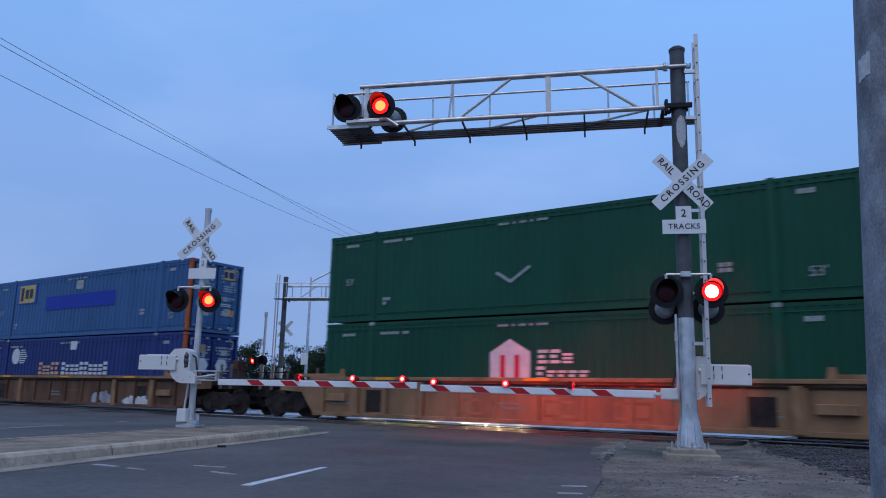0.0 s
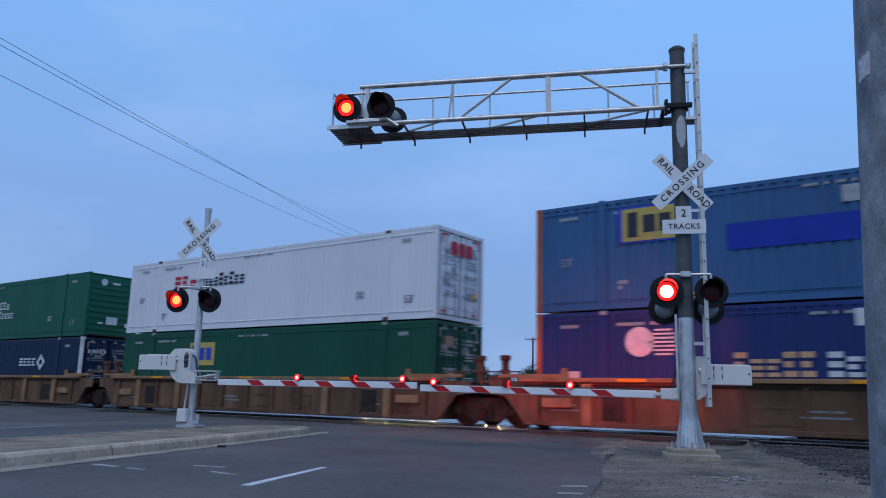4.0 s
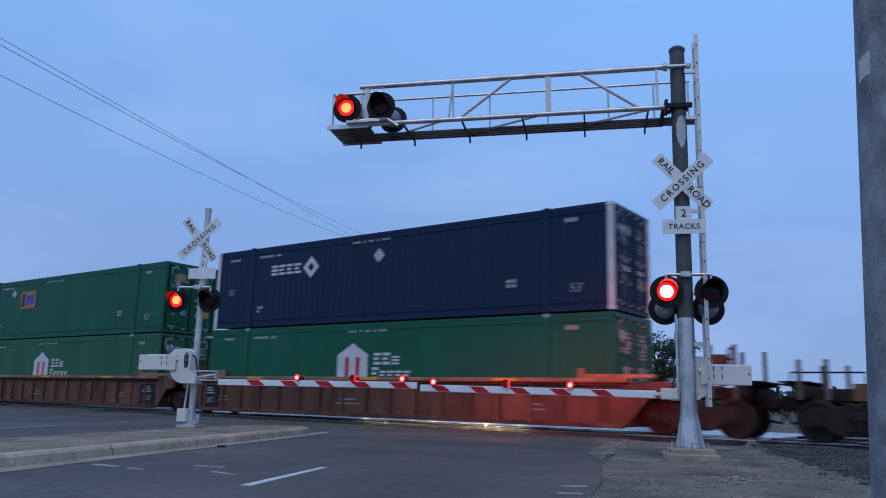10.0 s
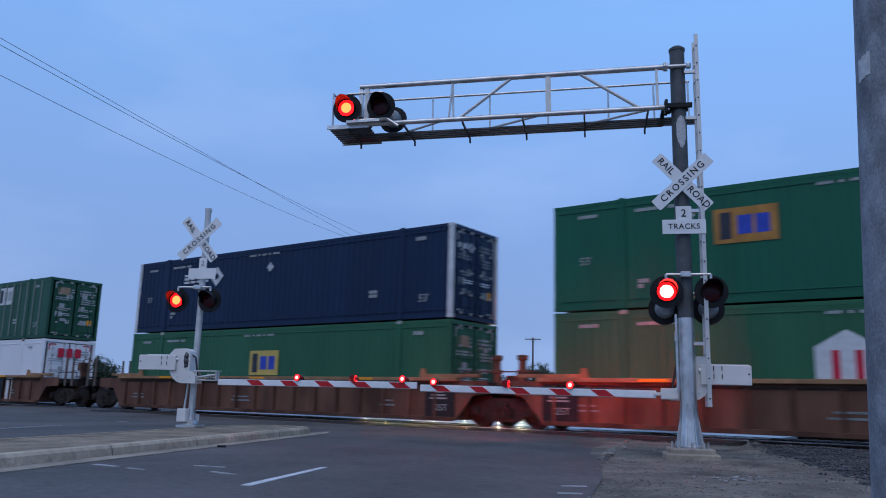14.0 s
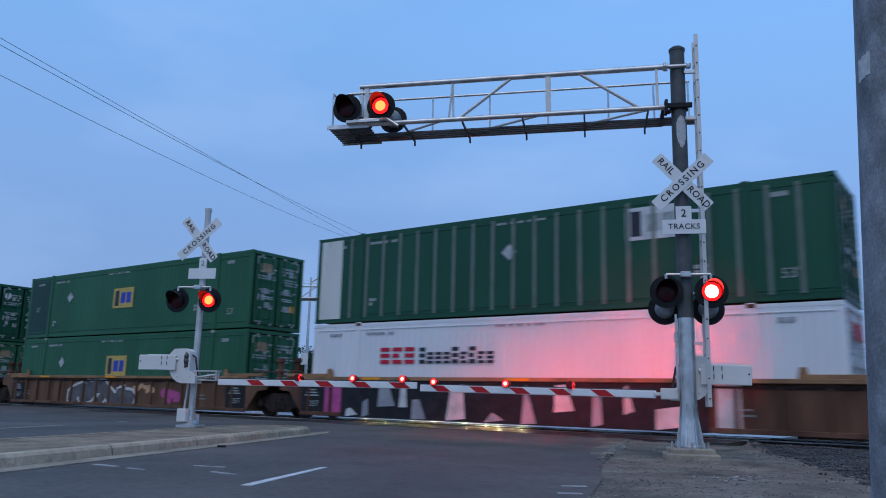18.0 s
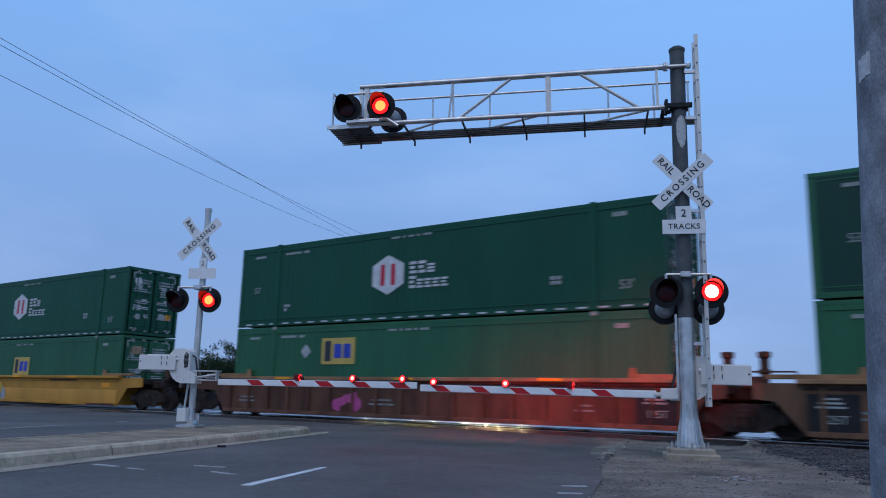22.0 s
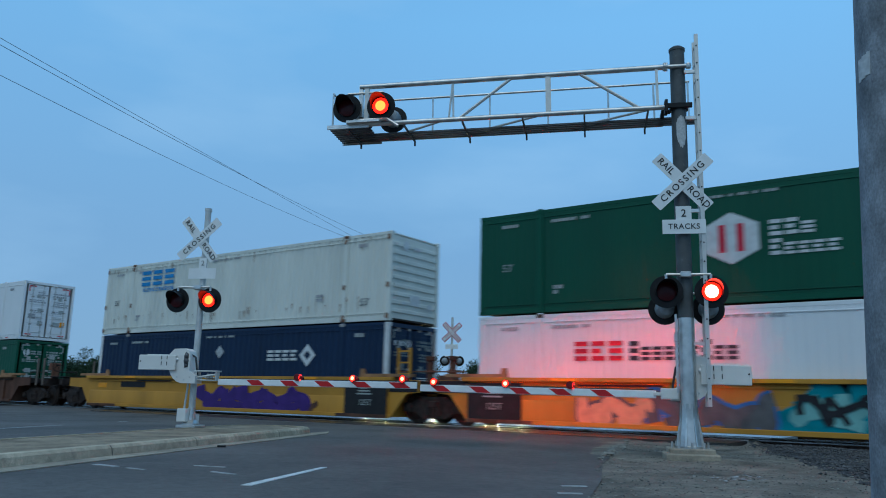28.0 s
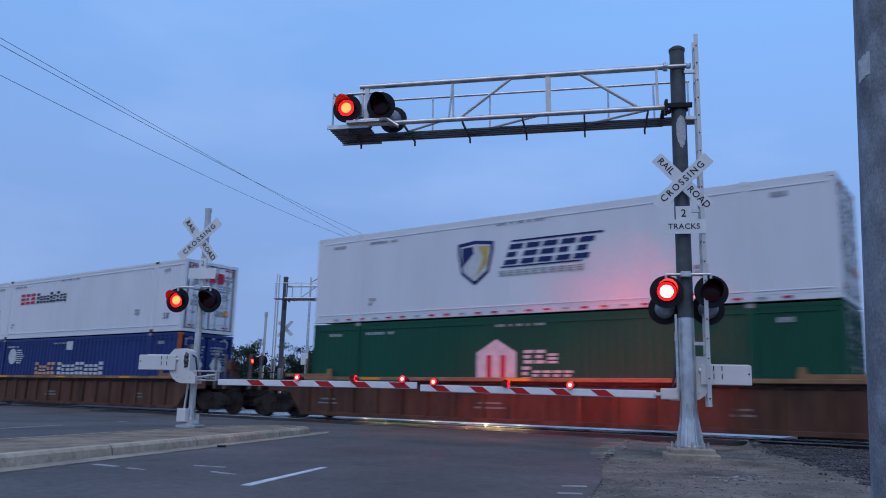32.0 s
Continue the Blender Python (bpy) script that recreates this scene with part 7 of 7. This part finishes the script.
def utility_pole(at, h, label, arms=((0.25, 2.6), (1.6, 2.3)), r=0.17, lean=0.0, turn=0.0):
    t = thing("utility_pole", label, "utility pole", at @ pose(0, 0, 0, lean, 0, turn), group="utility poles")
    b = B()
    lathe(b, [(r, 0), (r * 0.7, h), (0.0001, h + 0.02)], 12)
    part("pole", b, wood_pole, t, "dark wooden pole")
    for dz, w in arms:
        b = B()
        box(b, 0, 0.12, h - dz, w, 0.10, 0.12, bevel=0.01)
        tube(b, (-0.55, 0.1, h - dz), (0, 0.05, h - dz - 0.5), 0.02, 0.02, 6)
        tube(b, (0.55, 0.1, h - dz), (0, 0.05, h - dz - 0.5), 0.02, 0.02, 6)
        arm = part("crossarm", b, wood_pole, t, "wooden crossarm")
        for i in range(4):
            x = -w / 2 + 0.12 + i * (w - 0.24) / 3
            b = B()
            lathe(b, [(0.02, 0.05), (0.06, 0.10), (0.035, 0.15), (0.06, 0.20), (0.02, 0.26)], 8, Matrix.Translation((x, 0.12, h - dz)))
            part("insulator", b, lamp_back, arm, "small insulator")
    return t


UP = Vector((-44.9, 52.6, 0))
up_main = utility_pole(pose(UP.x, UP.y, 0), 14.75, "tall wooden utility pole with crossarms and transformer gear", ((0.5, 3.3), (0.95, 3.2), (2.3, 2.4), (4.0, 1.4)), 0.2, 0, ROAD_TURN)
bm = B()
for dx in (-0.45, 0.0, 0.45):
    lathe(bm, [(0.17, 10.7), (0.17, 11.5), (0.05, 11.55), (0.04, 11.8)], 10, Matrix.Translation((dx, 0.35, 0)))
part("transformer", bm, lamp_back, up_main, "grey transformer cans")
utility_pole(pose(-59.3, 105.7, 0), 10.6, "distant wooden utility pole", ((0.25, 2.4),), 0.16, 0, 30)
utility_pole(pose(-79.0, 154.3, 0), 10.4, "distant wooden utility pole", ((0.25, 2.6),), 0.16, 0, 30)
utility_pole(pose(-30.2, 33.8, 0), 5.7, "short dark service pole with cables", (), 0.17)


def wire(name, p0, p1, sag, r, label):
    b = B()
    n = 24
    pts = []
    for i in range(n + 1):
        k = i / n
        q = Vector(p0).lerp(Vector(p1), k)
        q.z -= sag * 4 * k * (1 - k)
        pts.append(q)
    sweep(b, pts, r, 5)
    return solid(name, b, wire_mat, label, "cable", group="overhead wires")


back = -RB
WIRES = ((-1.6, 14.5, 11.0, 0.1), (1.2, 14.1, 9.5, 0.8), (-0.5, 14.1, 9.75, 1.0))
for off, zz, z_far, sag in WIRES:
    p0 = UP + RA * off + Vector((0, 0, zz))
    p1 = p0 + back * 75
    p1.z = z_far
    wire("overhead_wire", p0, p1, sag, 0.0095, "thin dark overhead power wire")
for k, (dz, dx) in enumerate(((5.5, 0), (5.1, 0.1), (4.7, 0.05))):
    wire("service_wire", (-30.2, 33.8, dz), (UP.x + 2, UP.y - 1, dz - 1.0 + 0.4 * k), 0.4, 0.02, "dark sagging service cable between poles")

# near street pole
PB, PT = Vector((-0.485, 5.02, 0.0)), Vector((-0.305, 5.03, 5.2))
d = (PT - PB).normalized()
np_ = thing("street_pole", "weathered grey street pole beside the pavement", "pole", Matrix.Translation(PB) @ Vector((0, 0, 1)).rotation_difference(d).to_matrix().to_4x4())
bm = B()
lathe(bm, [(0.30, -0.03), (0.30, 0.06), (0.22, 0.08), (0.212, 0.4), (0.205, 5.2), (0.0001, 5.22)], 36)
part("pole", bm, pole_paint, np_, "grey streaked pole shaft")
bm = B()
for i in range(5):
    a = radians(216 + i * 5)
    box(bm, 0.2105, 0, 2.76 + 0.006 * i, 0.004, 0.022, 0.14 - 0.01 * (i % 2), Matrix.Rotation(a, 4, "Z"))
part("sticker", bm, sticker_mat, np_, "torn pale paper sticker")

# waiting cars on the far side


def waiting_car(at, label):
    t = thing("car", label, "car", at, group="cars waiting beyond the crossing")
    b = B()
    prof = [(0.0, 0.30), (0.0, 0.72), (0.12, 0.82), (1.15, 0.95), (1.9, 1.42), (3.3, 1.46), (4.2, 1.02), (4.5, 0.95), (4.5, 0.32)]
    slab(b, [(y, z) for y, z in prof], "x", -0.88, 0.88)
    bmesh.ops.bevel(b, geom=[ed for ed in b.edges if abs(ed.verts[0].co.x - ed.verts[1].co.x) < 0.01], offset=0.07, segments=2, affect="EDGES")
    body = part("body", b, car_body_grey, t, "grey car body")
    b = B()
    slab(b, [(1.18, 0.97), (1.86, 1.38), (1.86, 1.40), (1.14, 0.99)], "x", -0.72, 0.72)
    part("windscreen", b, car_glass, body, "dark windscreen")
    for sx in (-0.64, 0.64):
        b = B()
        lathe(b, [(0.09, -0.03), (0.085, 0.012), (0.0001, 0.03)], 14, Matrix.Translation((sx, 0.0, 0.60)) @ Matrix.Rotation(radians(90), 4, "X"))
        part("headlight", b, head_glow, t, "lit warm white headlight")
    for sx in (-0.8, 0.8):
        for yy in (0.85, 3.6):
            b = B()
            tube(b, (sx - 0.1, yy, 0.32), (sx + 0.1, yy, 0.32), 0.32, 0.32, 18)
            w = part("wheel", b, tyre_mat, t, "car wheel")
            b = B()
            tube(b, (sx - 0.105, yy, 0.32), (sx + 0.105, yy, 0.32), 0.19, 0.19, 12)
            part("rim", b, galv, w, "metal rim")
    return t


for x, y in ((-33.3, 38.9), (-29.0, 38.3), (-25.9, 39.3), (-23.7, 39.6)):
    waiting_car(pose(x, y, 0, 0, 0, ROAD_TURN), "grey car waiting with its headlights on")

# ---------- trees ----------


def leaf_clump(rng_, material, count=70, spread=0.9):
    verts, faces = [], []
    for i in range(count):
        d_ = Vector((rng_.gauss(0, 1), rng_.gauss(0, 1), rng_.gauss(0, 0.8)))
        q = d_.normalized() * spread * rng_.random() ** 0.5
        s = rng_.uniform(0.09, 0.2)
        a = Vector((rng_.gauss(0, 1), rng_.gauss(0, 1), rng_.gauss(0, 1))).normalized()
        b_ = a.cross(Vector((rng_.gauss(0, 1), rng_.gauss(0, 1), rng_.gauss(0, 1)))).normalized()
        k = len(verts)
        verts += [q - a * s, q + b_ * s * 0.5, q + a * s, q - b_ * s * 0.5]
        faces.append((k, k + 1, k + 2, k + 3))
    me = bpy.data.meshes.new("leaves")
    me.from_pydata([tuple(v) for v in verts], [], faces)
    me.materials.append(material)
    return me


trng = random.Random(17)
CLUMPS = [leaf_clump(trng, m) for m in (leaf_a, leaf_b, leaf_a, leaf_b, leaf_a)]


def tree(x, y, h, wide, seed, label):
    r = random.Random(seed)
    t = thing("tree", label, "tree", pose(x, y, 0), group="trees beyond the tracks")
    b = B()
    lean = Vector((r.uniform(-0.3, 0.3), r.uniform(-0.3, 0.3), 0))
    tops = []
    tube(b, (0, 0, -0.1), lean * 0.5 + Vector((0, 0, h * 0.45)), 0.03 * h, 0.018 * h, 8)
    for i in range(11):
        a = i * 2.4 + r.uniform(-0.5, 0.5)
        z0 = h * r.uniform(0.12, 0.42)
        k = r.uniform(0.25, 0.95)
        tip = Vector((math.cos(a) * wide * k, math.sin(a) * wide * k, h * (r.uniform(0.35, 0.92) - 0.12 * k)))
        tube(b, lean * (z0 / h) + Vector((0, 0, z0)), tip, 0.012 * h, 0.004 * h, 6)
        tops.append((tip, 1.0))
        tops.append((tip.lerp(Vector((0, 0, z0)), 0.4), 0.8))
    tops.append((Vector((0, 0, h * 0.9)), 0.8))
    part("trunk", b, bark, t, "tapered trunk with limbs")
    # crown: leaf sprays round the limbs, joined into one mesh
    vs_, fs_ = [], []
    for tip, size in tops:
        for i in range(r.randint(7, 10)):
            src = CLUMPS[r.randrange(len(CLUMPS))]
            m = Matrix.Translation(tip + Vector((r.gauss(0, 0.2), r.gauss(0, 0.2), r.gauss(0, 0.14))) * wide) @ Matrix.Rotation(r.uniform(0, 6.28), 4, "Z") @ Matrix.Scale(r.uniform(0.4, 0.8) * size * (wide / 2.4) ** 0.6, 4)
            k = len(vs_)
            vs_ += [tuple(m @ v.co) for v in src.vertices]
            fs_ += [tuple(k + j for j in p.vertices) for p in src.polygons]
    zmax = max(v[2] for v in vs_)
    sc = h / zmax
    me = bpy.data.meshes.new("crown")
    me.from_pydata([(v[0], v[1], v[2] * sc) for v in vs_], [], fs_)
    me.materials.append(r.choice((leaf_a, leaf_a, leaf_b)))
    part("crown", me, None, t, "uneven leafy crown with gaps")


TREES = [(-58.6, 50.5, 6.2, 2.6), (-55.8, 52.6, 6.2, 2.4), (-49.2, 51.2, 6.1, 2.2), (-51.7, 55.6, 6.2, 2.6), (-64.3, 65.2, 6.6, 3.2), (-43.2, 55.5, 6.2, 1.9), (-50.4, 62.8, 6.2, 3.0), (-66.3, 101.6, 6.4, 3.4), (-53.6, 98.2, 6.5, 2.6), (-16.3, 43.8, 5.1, 1.9), (-61.8, 29.7, 4.6, 2.0), (-81.3, 40.7, 4.7, 3.0), (-86.6, 49.1, 5.9, 2.6), (-68.7, 37.5, 3.9, 2.6), (-71.4, 41.7, 4.2, 2.8), (-57.0, 45.5, 5.7, 2.2), (-62.2, 48.1, 5.2, 2.6), (-60.7, 67.9, 6.2, 3.0), (-62.5, 129.3, 7.2, 3.0), (-83.6, 39.0, 4.7, 2.6), (-84.9, 44.4, 4.8, 2.8), (-47.0, 60.5, 5.2, 2.6), (-54.6, 60.5, 5.4, 2.8), (-58.0, 58.0, 5.6, 2.8), (-40.5, 61.0, 4.8, 2.4), (-70.0, 110.0, 5.6, 3.4), (-36.0, 66.0, 4.4, 2.4)]
for i, (x, y, h, w) in enumerate(TREES):
    tree(x, y, h, w, 100 + i, "dusky green broadleaf tree beyond the tracks")

# low hedge and scrub that closes the distance
bm = B()
verts, faces = [], []
hr = random.Random(3)
for i in range(26000):
    a = hr.uniform(-1.35, 0.75)
    dist = hr.uniform(95, 150)
    x, y = math.sin(a) * dist, math.cos(a) * dist
    hh = 2.6 + 1.2 * noise.noise(Vector((x * 0.05, y * 0.05, 2.0))) + 0.8 * noise.noise(Vector((x * 0.25, y * 0.25, 5.0)))
    z = hr.uniform(0, 1) ** 0.6 * max(1.0, hh)
    s = hr.uniform(0.25, 0.7)
    p = Vector((x, y, z))
    u_ = Vector((hr.gauss(0, 1), hr.gauss(0, 1), hr.gauss(0, 1))).normalized() * s
    w_ = Vector((hr.gauss(0, 1), hr.gauss(0, 1), hr.gauss(0, 1))).normalized() * s * 0.6
    k = len(verts)
    verts += [tuple(p - u_), tuple(p + w_), tuple(p + u_), tuple(p - w_)]
    faces.append((k, k + 1, k + 2, k + 3))
bm.free()
me = bpy.data.meshes.new("scrub")
me.from_pydata(verts, [], faces)
me.materials.append(leaf_a)
tagged(new("scrub", me), "dark scrub and far woods along the horizon", "bushes", kind="stuff")

# ---------- what moves ----------
TRAIN = [(0.0, 5.85), (3.5, 33.52), (5.5, 49.56), (8.0, 69.86), (9.0, 77.97), (11.0, 94.58), (12.5, 107.38), (14.5, 124.26), (16.5, 141.08), (19.0, 162.67), (20.0, 171.46), (22.5, 193.45), (25.0, 215.77), (27.5, 238.33), (28.0, 242.88), (29.0, 251.70), (30.5, 265.40), (32.0, 279.28)]


def gone(table, t):
    for (t0, s0), (t1, s1) in zip(table, table[1:]):
        if t <= t1:
            return s0 + (s1 - s0) * (t - t0) / (t1 - t0)
    return table[-1][1]


def motions():
    for ob, x, y, z in MOVERS:
        walk(ob, [(t, pose(x + s, y, z)) for t, s in TRAIN])
    n = 480
    for w, sx in WHEELS:
        walk(w, [(CLIP * i / n, Matrix.Translation((sx, 0, WR)) @ Matrix.Rotation(gone(TRAIN, CLIP * i / n) / WR, 4, "Y")) for i in range(n + 1)])
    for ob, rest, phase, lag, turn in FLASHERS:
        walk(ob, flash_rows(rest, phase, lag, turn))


motions()
